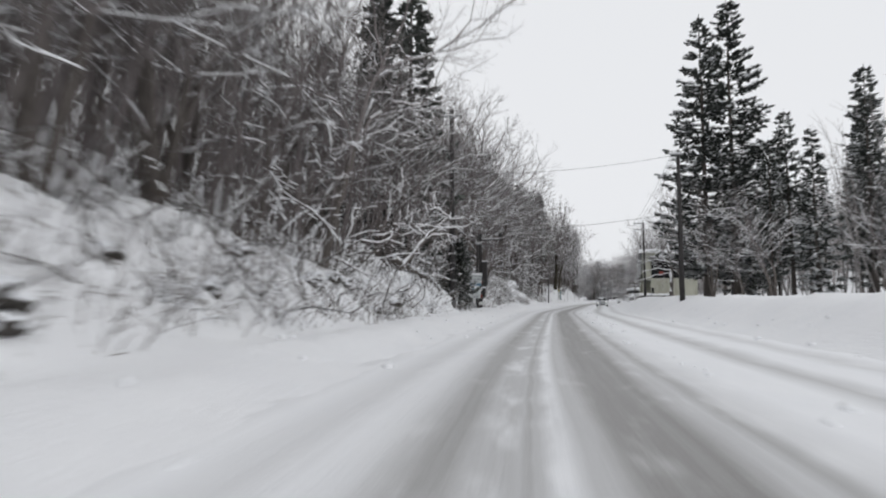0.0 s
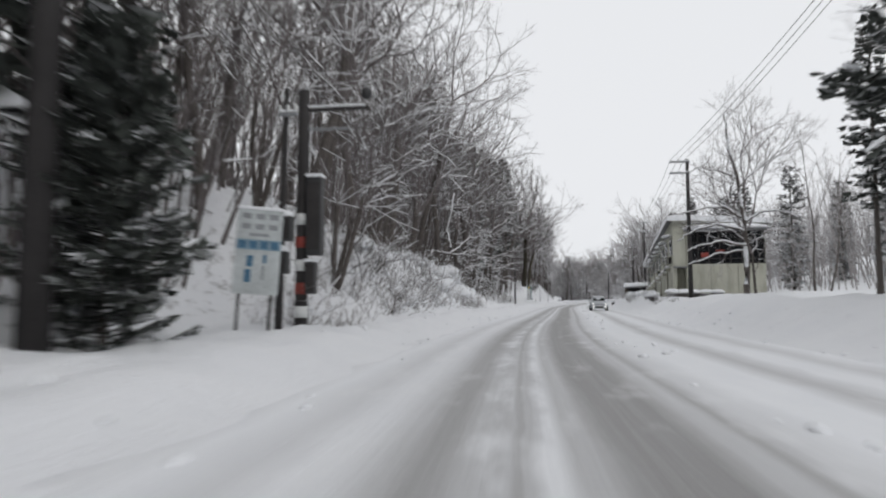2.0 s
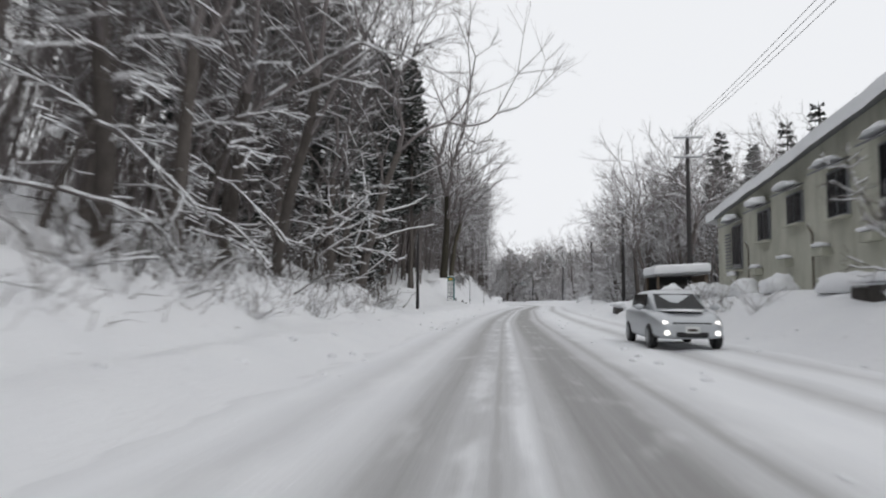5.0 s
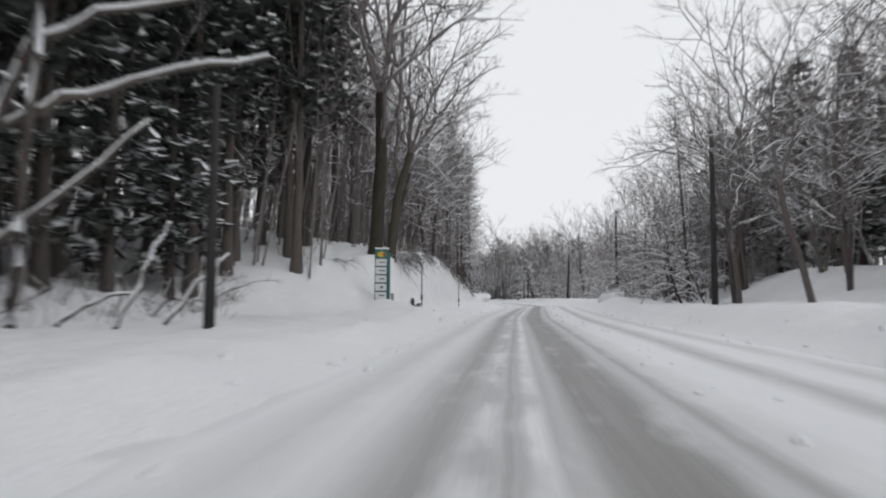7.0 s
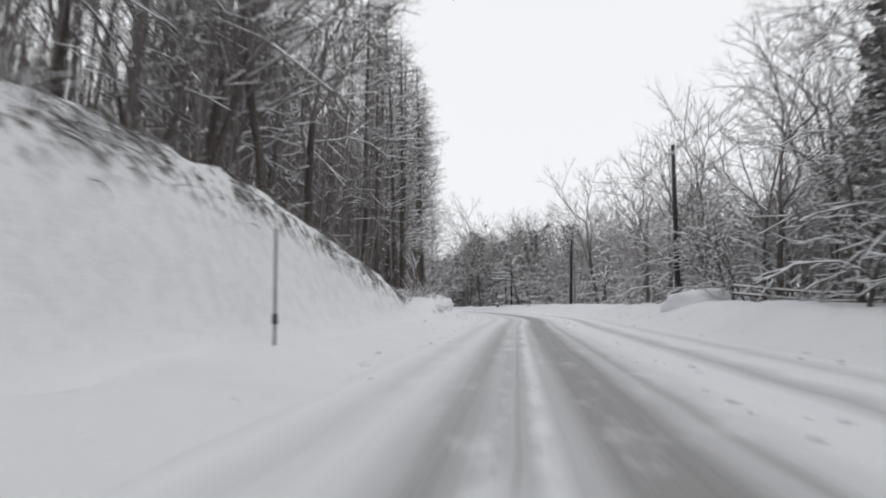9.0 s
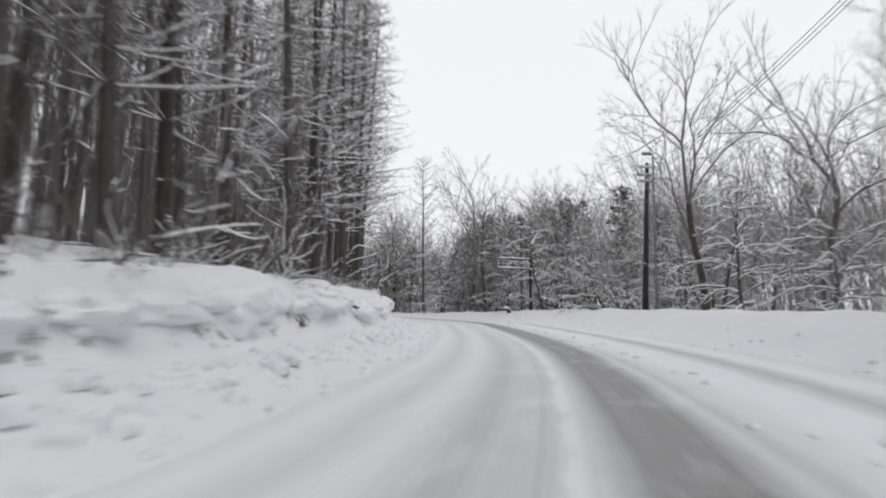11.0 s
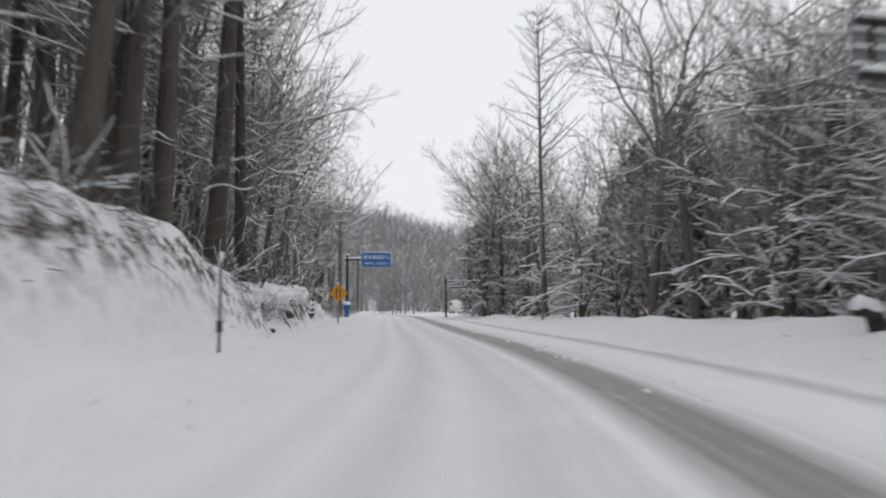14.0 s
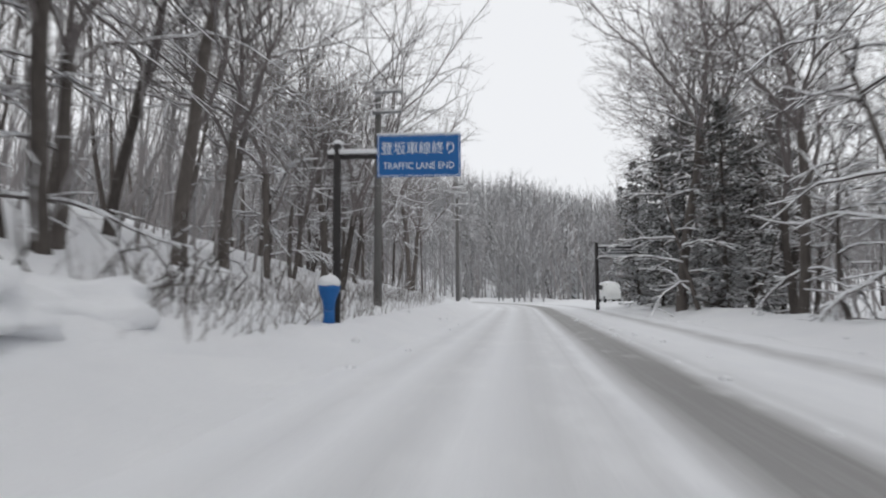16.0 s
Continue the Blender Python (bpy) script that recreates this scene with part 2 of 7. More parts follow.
# ---- mesh helpers ----
def quad_mesh(name, verts, quads, mat, smooth=False):
    """A mesh from arrays of points and four-sided faces."""
    me = bpy.data.meshes.new(name)
    verts, quads = np.asarray(verts, np.float32).reshape(-1, 3), np.asarray(quads, np.int32).reshape(-1, 4)
    me.vertices.add(len(verts))
    me.vertices.foreach_set("co", verts.ravel())
    me.loops.add(quads.size)
    me.loops.foreach_set("vertex_index", quads.ravel())
    me.polygons.add(len(quads))
    me.polygons.foreach_set("loop_start", np.arange(0, quads.size, 4, dtype=np.int32))
    me.polygons.foreach_set("use_smooth", np.full(len(quads), smooth))
    me.update(calc_edges=True)
    me.validate()
    me.materials.append(mat)
    return me


def part(name, bm, mat, parent, label=""):
    """Links a bmesh, or a ready mesh, as one object under a thing or a part."""
    if isinstance(bm, bmesh.types.BMesh):
        me = bpy.data.meshes.new(name)
        bm.to_mesh(me)
        bm.free()
        me.materials.append(mat)
    else:
        me = bm
    ob = new(name, me)
    if parent:
        ob.parent = parent
    if label:
        ob["label"] = label
    return ob


def thing(name, label, category, at=(0, 0, 0), turn=0.0, group="", kind=""):
    ob = new(name)
    ob.empty_display_size = 0.2
    ob.matrix_basis = pose(*at, 0, 0, turn)
    return tagged(ob, label, category, group, kind)


def box(size, at=(0, 0, 0), bevel=0.0, m=None, bm=None, segments=2):
    """A block of that size round its middle, its edges rounded."""
    own = bmesh.new()
    bmesh.ops.create_cube(own, size=1.0)
    bmesh.ops.scale(own, vec=size, verts=own.verts)
    if bevel:
        bmesh.ops.bevel(own, geom=list(own.edges), offset=bevel, segments=segments, affect="EDGES", profile=0.6)
    bmesh.ops.transform(own, matrix=(m or Matrix.Identity(4)) if m else Matrix.Translation(at), verts=own.verts)
    if bm is None:
        return own
    me = bpy.data.meshes.new("tmp")
    own.to_mesh(me)
    own.free()
    bm.from_mesh(me)
    bpy.data.meshes.remove(me)
    return bm


def rod(points, radii, sides=8, bm=None):
    """A closed round rod along points, with a radius at each."""
    bm = bm or bmesh.new()
    pts = [Vector(p) for p in points]
    rings = []
    for k, p in enumerate(pts):
        d = (pts[min(k + 1, len(pts) - 1)] - pts[max(k - 1, 0)]).normalized()
        a = d.cross(Vector((0, 0, 1)))
        a = a.normalized() if a.length > 1e-3 else Vector((1, 0, 0))
        b = a.cross(d)
        r = radii[k] if isinstance(radii, (list, tuple)) else radii
        rings.append([bm.verts.new(p + r * (math.cos(2 * math.pi * j / sides) * a + math.sin(2 * math.pi * j / sides) * b)) for j in range(sides)])
    for r0, r1 in zip(rings, rings[1:]):
        for j in range(sides):
            f = bm.faces.new((r0[j], r0[(j + 1) % sides], r1[(j + 1) % sides], r1[j]))
            f.smooth = True
    bm.faces.new(rings[0][::-1])
    bm.faces.new(rings[-1])
    return bm


def lump(size, seed, at=(0, 0, 0), rough=0.25, level=3, flat=True):
    """A rounded uneven heap, flat underneath."""
    bm = bmesh.new()
    bmesh.ops.create_icosphere(bm, subdivisions=level, radius=1.0)
    for v in bm.verts:
        k = 1 + rough * noise.noise(v.co * 1.6 + Vector((seed * 3.1, seed, 0))) + 0.4 * rough * noise.noise(v.co * 4.1 + Vector((0, seed * 2.3, 5)))
        v.co *= k
        if flat and v.co.z < -0.25:
            v.co.z = -0.25
        v.co = Vector((v.co.x * size[0], v.co.y * size[1], v.co.z * size[2])) + Vector(at)
    for f in bm.faces:
        f.smooth = True
    return bm


# ---- the way and the lie of the land ----
way_t = [(row[1][1], row[1][0]) for row in PATH]
WY = np.array([-90.0] + [a for a, _ in way_t] + [315.0, 335.0, 350.0, 372.0, 400.0, 470.0, 1500.0])
WX = np.array([-16.0] + [b for _, b in way_t] + [54.2, 51.4, 47.6, 37.0, 16.0, -50.0, -1100.0])


def way_x(s):
    """The lane's line, smoothed: its x at a distance y = s."""
    s = np.asarray(s, float)
    k = np.linspace(-9, 9, 13)
    g = np.exp(-(k / 5.0) ** 2)
    return sum(w * np.interp(s + d, WY, WX) for d, w in zip(k, g)) / g.sum()


def way_dir(s):
    d = (way_x(np.asarray(s) + 2.0) - way_x(np.asarray(s) - 2.0)) / 4.0
    n = np.sqrt(1 + d * d)
    return d / n, 1 / n


def spot(s, u):
    """The place u metres to the right of the way at s."""
    s, u = np.asarray(s, float), np.asarray(u, float)
    dx, dy = way_dir(s)
    near, rest = np.clip(u, -35, 35), u - np.clip(u, -35, 35)
    return way_x(s) + near * dy + rest, s - near * dx


def place_of(x, y):
    """s and u of a place near the way."""
    s = float(y)
    for _ in range(12):
        dx, dy = (float(q) for q in way_dir(s))
        s += (float(x) - float(way_x(s))) * dx + (float(y) - s) * dy
    dx, dy = (float(q) for q in way_dir(s))
    return s, (float(x) - float(way_x(s))) * dy - (float(y) - s) * dx


LATTICE = np.random.RandomState(5).rand(256, 256)


def vnoise(x, y):
    xi, yi = np.floor(x).astype(int), np.floor(y).astype(int)
    fx, fy = x - xi, y - yi
    fx, fy = fx * fx * (3 - 2 * fx), fy * fy * (3 - 2 * fy)
    a, b = LATTICE[xi % 256, yi % 256], LATTICE[(xi + 1) % 256, yi % 256]
    c, d = LATTICE[xi % 256, (yi + 1) % 256], LATTICE[(xi + 1) % 256, (yi + 1) % 256]
    return (a * (1 - fx) + b * fx) * (1 - fy) + (c * (1 - fx) + d * fx) * fy - 0.5


def fbm(x, y, octaves=4):
    return sum(vnoise(x * 2**k + 17 * k, y * 2**k + 31 * k) / 2**k for k in range(octaves))


def smooth(a, b, x):
    t = np.clip((x - a) / (b - a), 0, 1)
    return t * t * (3 - 2 * t)


# along the way: height of the left bank's crest, where its foot lies, how far it leans back per metre, how bare, and the hillside's rise
BANK_S = [-90, 0, 18, 26, 34, 40, 44, 50, 57, 60, 70, 80, 88, 92, 97, 108, 122, 130, 140, 149, 154, 160, 170, 176, 184, 189, 192, 198, 206, 213, 230, 238, 243, 248, 258, 262, 265, 270, 276, 280, 284, 289.5, 292, 300, 340]
BANK_H = [2.4, 2.6, 2.7, 1.6, 2.4, 2.1, 1.3, 1.0, 3.4, 3.6, 3.5, 3.5, 3.1, 2.2, 1.6, 1.4, 1.4, 1.1, 1.4, 1.6, 2.4, 3.3, 4.1, 3.9, 3.0, 2.0, 0.8, 0.9, 1.4, 1.7, 1.5, 1.9, 1.7, 2.3, 2.5, 2.4, 1.5, 1.3, 1.4, 1.3, 0.95, 0.9, 0.4, 0.4, 0.4]
FOOT_S = [-90, 38, 46, 56, 61, 121, 127, 146, 151, 156.5, 162, 264, 270, 340]
FOOT_V = [5.2, 5.2, 8.2, 8.2, 5.0, 5.2, 10.6, 11.0, 7.6, 6.0, 5.2, 4.8, 5.0, 5.6]
LEAN_S = [-90, 40, 60, 88, 100, 122, 130, 150, 158, 186, 200, 240, 250, 262, 266, 280, 300]
LEAN_V = [1.15, 1.15, 0.9, 0.9, 1.5, 1.6, 2.8, 2.6, 0.42, 0.42, 0.6, 0.5, 0.4, 0.4, 0.35, 0.5, 2.0]
BARE_S = [-90, 45, 58, 90, 110, 130, 152, 158, 186, 196, 205, 238, 246, 261, 264, 280, 290]
BARE_V = [1.0, 1.0, 0.55, 0.6, 0.7, 0.2, 0.05, 0.05, 0.1, 0.08, 0.06, 0.06, 0.05, 0.1, 0.7, 0.6, 0.2]
RISE_S = [-90, 40, 60, 110, 124, 136, 148, 160, 200, 260, 300, 340]
RISE_V = [0.55, 0.5, 0.45, 0.35, 0.32, 0.3, 0.18, 0.14, 0.12, 0.16, 0.34, 0.2]
RIGHT_S = [-90, 20, 60, 90, 130, 150, 170, 185, 195, 215, 240, 262, 280, 300, 400]
RIGHT_H = [1.2, 1.3, 1.3, 1.35, 1.5, 0.9, 0.75, 1.2, 1.3, 1.0, 0.9, 0.75, 0.55, 0.3, 0.4]


def bank_line(s):
    """Where the left bank's foot lies, its height and its lean."""
    bare = np.interp(s, BARE_S, BARE_V)
    foot = np.interp(s, FOOT_S, FOOT_V) + 0.7 * fbm(s * 0.12, 3.3 + 0 * s, 3) + 0.5 * bare * fbm(s * 0.7, 9.1 + 0 * s, 3)
    return foot, np.interp(s, BANK_S, BANK_H), np.interp(s, LEAN_S, LEAN_V)


def land(s, u):
    """The height of the snow at s and u."""
    s, u = np.asarray(s, float), np.asarray(u, float)
    v = -u
    foot, h, lean = bank_line(s)
    rise, right = np.interp(s, RISE_S, RISE_V), np.interp(s, RIGHT_S, RIGHT_H)
    rough = fbm(s * 0.45, u * 0.45)
    bare = np.interp(s, BARE_S, BARE_V)
    left = 0.42 * smooth(2.7, 4.4, v)
    face = np.clip((v - foot) / (h * lean + 0.15), 0, 1)
    left = left + h * (0.5 * face + 0.5 * face * face * (3 - 2 * face))
    past = np.maximum(v - foot - h * lean, 0)
    left = left + rise * np.minimum(past, 60) * smooth(0, 3, past) + 0.15 * np.maximum(past - 60, 0) * smooth(60, 90, past) * (s < 360)
    left = left + (0.12 + 0.45 * bare * smooth(foot - 0.4, foot + 1.5, v)) * rough * smooth(3.0, 5.0, v) + 0.2 * smooth(2.4, 3.6, v) * fbm(s * 1.1, u * 1.6) + 0.07 * smooth(2.6, 3.4, v) * fbm(s * 3.1, u * 3.4)
    far = np.maximum(u - 11, 0)
    r = right * smooth(6.3, 9.6, u) + 0.05 * smooth(6.2, 7.5, u) * fbm(s * 1.7, u * 1.7) + 0.3 * rough * smooth(7.0, 9.5, u)
    r = r + 0.03 * np.minimum(far, 60) - np.interp(s, [-90, 75, 90, 150, 165, 185, 200, 340, 420], [0.9, 0.9, 0, 0, 0, 0.4, 2.0, 1.6, 0.5]) * smooth(10.3, 15.5, u)
    r = r + 2.3 * smooth(13.5, 19, u) * np.exp(-(((s - 170) / 20) ** 2)) + 7 * smooth(26, 60, u) * np.exp(-(((s - 120) / 60) ** 2))
    z = np.where(u < 0, left, r)
    x, y = spot(s, u)
    z = z + 0.62 * np.exp(-((x - 30.1) / 2.2) ** 2 - ((y - 155.9) / 1.9) ** 2)
    hill = 30 * smooth(392, 500, y) * (1 - smooth(-30, 150, x)) + 16 * smooth(430, 700, y)
    hill = hill + 26 * smooth(60, 240, x) * smooth(40, 120, y) * 0.6
    lane = (u > -2.6) & (u < 6.4)
    z = z + hill * (0.85 + 0.5 * fbm(x * 0.012, y * 0.012))
    return np.where(lane, z - 0.08, z)


def ground_at(s, u):
    x, y = spot(s, u)
    return float(x), float(y), float(land(s, u))


def build_ground():
    rows = np.r_[np.arange(-60, 340, 0.7), np.arange(340, 480, 5), np.arange(480, 900, 20), np.arange(900, 1500, 60)]
    fine = np.r_[np.arange(2.4, 4.4, 0.35), np.arange(4.4, 11, 0.24), np.arange(11, 20, 0.7), np.arange(20, 50, 2.5), np.arange(50, 130, 10), [150, 190, 250, 350, 500, 800, 1300]]
    rfine = np.r_[[5.9, 6.2], np.arange(6.5, 11, 0.4), np.arange(11, 24, 1.0), np.arange(24, 60, 3), np.arange(60, 140, 10), [160, 200, 260, 360, 500, 800, 1300]]
    cols = np.r_[-fine[::-1], [0.0, 3.0], rfine]
    s, u = np.meshgrid(rows, cols, indexing="ij")
    x, y = spot(s, u)
    z = land(s, u)
    k = np.arange(len(rows) * len(cols)).reshape(len(rows), len(cols))
    quads = np.stack([k[:-1, :-1], k[:-1, 1:], k[1:, 1:], k[1:, :-1]], -1)
    me = quad_mesh("ground", np.stack([x, y, z], -1), quads, ground_material(), True)
    bare = np.where(u < 0, np.interp(s, BARE_S, BARE_V), 0.25) * smooth(3.6, 5.2, np.abs(u))
    v = -u
    foot, h, lean = bank_line(s)
    crest = foot + h * lean
    walls = smooth(160, 164, s) * (1 - smooth(188, 192, s)) + smooth(240, 246, s) * (1 - smooth(262, 266, s))
    lip = np.exp(-(((v - crest + 0.07) / 0.26) ** 2)) * walls
    # Low dark band: bare soil, with the pillows' shaded hollow coloured in.
    cut = 1.6 * np.exp(-(((v - foot - 0.3 * h * lean) / 0.17) ** 2)) * smooth(198, 206, s) * (1 - smooth(236, 241, s)) * smooth(-0.12, 0.15, fbm(s * 0.35, 40 + 0 * s, 3))
    cut = cut + np.exp(-(((v - crest + 0.4) / 0.3) ** 2)) * smooth(264, 266, s) * (1 - smooth(279, 282, s))
    bare = np.maximum(bare, (1.7 * lip + 2.3 * cut) * (u < 0))
    a = me.attributes.new("bare", "FLOAT", "POINT")
    a.data.foreach_set("value", bare.astype(np.float32).ravel())
    ob = new("ground", me)
    tagged(ob, "deep fresh snow over verges, cut banks and wooded hillside", "snowy ground", kind="structure")


def build_road():
    rows = np.r_[np.arange(-60, 340, 0.8), np.arange(340, 480, 4)]
    cols = np.r_[np.linspace(-3.6, 7.6, 57)]
    s, u = np.meshgrid(rows, cols, indexing="ij")
    x, y = spot(s, u)
    rut = sum(d * np.exp(-(((u - c) / w) ** 2)) for c, w, d in ((-0.35, 0.3, 0.02), (1.05, 0.45, 0.025), (4.1, 0.3, 0.02), (5.7, 0.3, 0.015)))
    z = 0.045 * fbm(s * 0.9, u * 1.3) * smooth(0.9, 3.2, np.abs(u - 0.9)) - rut * smooth(-60, -40, s)
    z = z - 0.16 * (1 - smooth(-3.6, -3.1, u)) - 0.16 * smooth(7.1, 7.6, u)
    k = np.arange(len(rows) * len(cols)).reshape(len(rows), len(cols))
    quads = np.stack([k[:-1, :-1], k[:-1, 1:], k[1:, 1:], k[1:, :-1]], -1)
    me = quad_mesh("road", np.stack([x, y, z], -1), quads, road_material(), True)
    shift = np.interp(s, [0, 195, 215, 229, 238, 246, 256, 270, 290, 320], [0, 0, 0.6, 0.6, 0.75, 1.2, 1.15, 1.0, 0.85, 0.8])
    worn = np.interp(s, [0, 180, 205, 230, 340], [1, 0.95, 0.6, 0.3, 0.35])
    for nm, val in (("across", u - shift), ("along", s), ("wear", worn)):
        a = me.attributes.new(nm, "FLOAT", "POINT")
        a.data.foreach_set("value", val.astype(np.float32).ravel())
    ob = new("road", me)
    tagged(ob, "snow-packed road with grey slushy wheel tracks", "road", kind="structure")


build_ground()
build_road()


# ---- trees ----
def prisms(p0, p1, r0, r1, sides, cap=False, fine=False):
    """Rods from p0 to p1, one face of each turned up; cap: the snow that lies on them instead."""
    p0, p1 = np.asarray(p0, float), np.asarray(p1, float)
    r0, r1 = np.asarray(r0, float)[:, None], np.asarray(r1, float)[:, None]
    d = p1 - p0
    d /= np.linalg.norm(d, axis=1, keepdims=True) + 1e-9
    a = np.cross(d, [0.0, 0.0, 1.0])
    flat = np.linalg.norm(a, axis=1) < 1e-3
    a[flat] = (1, 0, 0)
    a /= np.linalg.norm(a, axis=1, keepdims=True)
    b = np.cross(a, d)
    rings = []
    for p, r in ((p0, r0), (p1, r1)):
        if cap:
            w, h = r * 1.0 + 0.006, r * 0.7 + 0.024
            shape = ((w, r * 0.5), (0 * w, r * 0.8 + h), (-w, r * 0.5))
            ring = [p + x * a + z * b for x, z in shape]
        else:
            turn = np.pi / 2 - np.pi / sides
            ring = [p + r * (np.cos(turn + 2 * np.pi * j / sides) * a + np.sin(turn + 2 * np.pi * j / sides) * b) for j in range(sides)]
        rings.append(np.stack(ring, 1))
    n = rings[0].shape[1]
    verts = np.concatenate(rings, 1)
    base = np.arange(len(p0))[:, None] * 2 * n
    quads = np.stack([np.stack([base[:, 0] + j, base[:, 0] + (j + 1) % n, base[:, 0] + n + (j + 1) % n, base[:, 0] + n + j], 1) for j in range(n - 1 if cap or fine else n)], 1)
    return verts.reshape(-1, 3), quads.reshape(-1, 4)


def stem(pts, radii, sides):
    """One round stem through the points."""
    pts, radii = np.asarray(pts, float), np.asarray(radii, float)
    turn = 2 * np.pi * np.arange(sides) / sides
    ring = np.stack([np.cos(turn), np.sin(turn), 0 * turn], 1)
    verts = (pts[:, None] + radii[:, None, None] * ring[None]).reshape(-1, 3)
    k = np.arange(len(pts) * sides).reshape(len(pts), sides)
    nxt = np.roll(k, -1, 1)
    return verts, np.stack([k[:-1], nxt[:-1], nxt[1:], k[1:]], -1).reshape(-1, 4)


def joined(pieces):
    verts, quads, k = [], [], 0
    for v, q in pieces:
        verts.append(v)
        quads.append(q + k)
        k += len(v)
    return np.concatenate(verts), np.concatenate(quads)


def wander(rng, p, d, length, steps, bend, lift):
    """A crooked line from p along d."""
    pts = [np.array(p, float)]
    d = np.array(d, float)
    for _ in range(steps):
        d = d + rng.normal(0, bend, 3) + (0, 0, lift)
        d /= np.linalg.norm(d)
        pts.append(pts[-1] + d * length / steps)
    return pts, d


def side_way(rng, d, angle, az=None):
    """A way that leaves d at that angle."""
    d = np.array(d) / np.linalg.norm(d)
    a = np.cross(d, (0.3, 0.2, 1.0) if abs(d[2]) < 0.95 else (1, 0, 0))
    a /= np.linalg.norm(a)
    b = np.cross(d, a)
    az = rng.uniform(0, 2 * np.pi) if az is None else az
    return math.cos(angle) * d + math.sin(angle) * (math.cos(az) * a + math.sin(az) * b)


def bare_tree_parts(seed, high, girth, limbs=11, first=0.28, open_=0.75, twigs=(5, 3, 3), bend=0.10, crook=0.05, stems=1, snow=0.75):
    """Trunk, branches and the snow on them, of a leafless broadleaf tree."""
    rng = np.random.RandomState(seed)
    trunks, levels, loads = [], {1: [], 2: [], 3: [], 4: []}, []

    def keep(level, pts, r0, r1):
        n = len(pts) - 1
        for k in range(n):
            a, b = r0 + (r1 - r0) * k / n, r0 + (r1 - r0) * (k + 1) / n
            levels[level].append((pts[k], pts[k + 1], a, b))
            d = pts[k + 1] - pts[k]
            if level < 3 and abs(d[2]) / (np.linalg.norm(d) + 1e-6) < snow and rng.rand() < 0.8:
                loads.append((pts[k], pts[k + 1], a, b))

    for nth in range(stems):
        d0 = np.array([rng.normal(0, 0.06), rng.normal(0, 0.06), 1.0]) if stems == 1 else side_way(rng, (0, 0, 1), rng.uniform(0.1, 0.3), nth * 6.28 / stems)
        tall = high * rng.uniform(0.85, 1.0)
        pts, _ = wander(rng, (0, 0, -0.5), d0, tall, 10, crook, 0.03)
        radii = [girth * (1 - 0.9 * (k / 10) ** 0.8) * (1.25 if k == 0 else 1) for k in range(11)]
        trunks.append((pts, radii))
        for i in range(limbs):
            f = first + (0.97 - first) * (i + rng.rand() * 0.6) / limbs
            k = min(int(f * 10), 9)
            p = pts[k] + (pts[k + 1] - pts[k]) * (f * 10 - k)
            up = pts[k + 1] - pts[k]
            d = side_way(rng, up, open_ * rng.uniform(0.75, 1.3) * (1 - 0.45 * f), i * 2.4 + rng.rand())
            ln = tall * (0.42 - 0.26 * f) * rng.uniform(0.75, 1.3)
            r = max(0.02, girth * (1 - f) * 0.5 + 0.012)
            l1, e1 = wander(rng, p, d, ln, 4, bend * 1.3, 0.1)
            keep(1, l1, r, r * 0.35)
            for j in range(twigs[0]):
                g = 0.22 + 0.78 * (j + rng.rand()) / twigs[0]
                q = min(int(g * 4), 3)
                p2 = l1[q] + (l1[q + 1] - l1[q]) * (g * 4 - q)
                l2, e2 = wander(rng, p2, side_way(rng, l1[q + 1] - l1[q], rng.uniform(0.45, 0.95)), ln * rng.uniform(0.3, 0.55), 3, bend * 1.2, 0.06)
                r2 = max(0.012, r * 0.4)
                keep(2, l2, r2, r2 * 0.5)
                for _ in range(twigs[1]):
                    g = rng.uniform(0.2, 1.0) * 2.99
                    q = int(g)
                    p3 = l2[q] + (l2[q + 1] - l2[q]) * (g - q)
                    l3, e3 = wander(rng, p3, side_way(rng, l2[q + 1] - l2[q], rng.uniform(0.4, 0.9)), ln * rng.uniform(0.14, 0.28), 2, bend * 1.3, 0.05)
                    keep(3, l3, 0.010, 0.007)
                    for _ in range(twigs[2]):
                        q = rng.randint(0, 2)
                        p4 = l3[q] + (l3[q + 1] - l3[q]) * rng.rand()
                        d4 = side_way(rng, l3[q + 1] - l3[q], rng.uniform(0.35, 0.8))
                        keep(4, [p4, p4 + d4 * ln * rng.uniform(0.08, 0.16)], 0.0065, 0.004)
    trunk = []
    for pts, radii in trunks:
        trunk.append(stem(pts, radii, 9))
    crown = []
    for level, sides in ((1, 5), (2, 3), (3, 3), (4, 3)):
        if levels[level]:
            p0, p1, a, b = (np.array(q) for q in zip(*levels[level]))
            crown.append(prisms(p0, p1 + (p1 - p0) * 0.04, a, b, sides, False, level > 2))
    p0, p1, a, b = (np.array(q) for q in zip(*loads))
    return joined(trunk), joined(crown), prisms(p0, p1, a, b, 4, True)


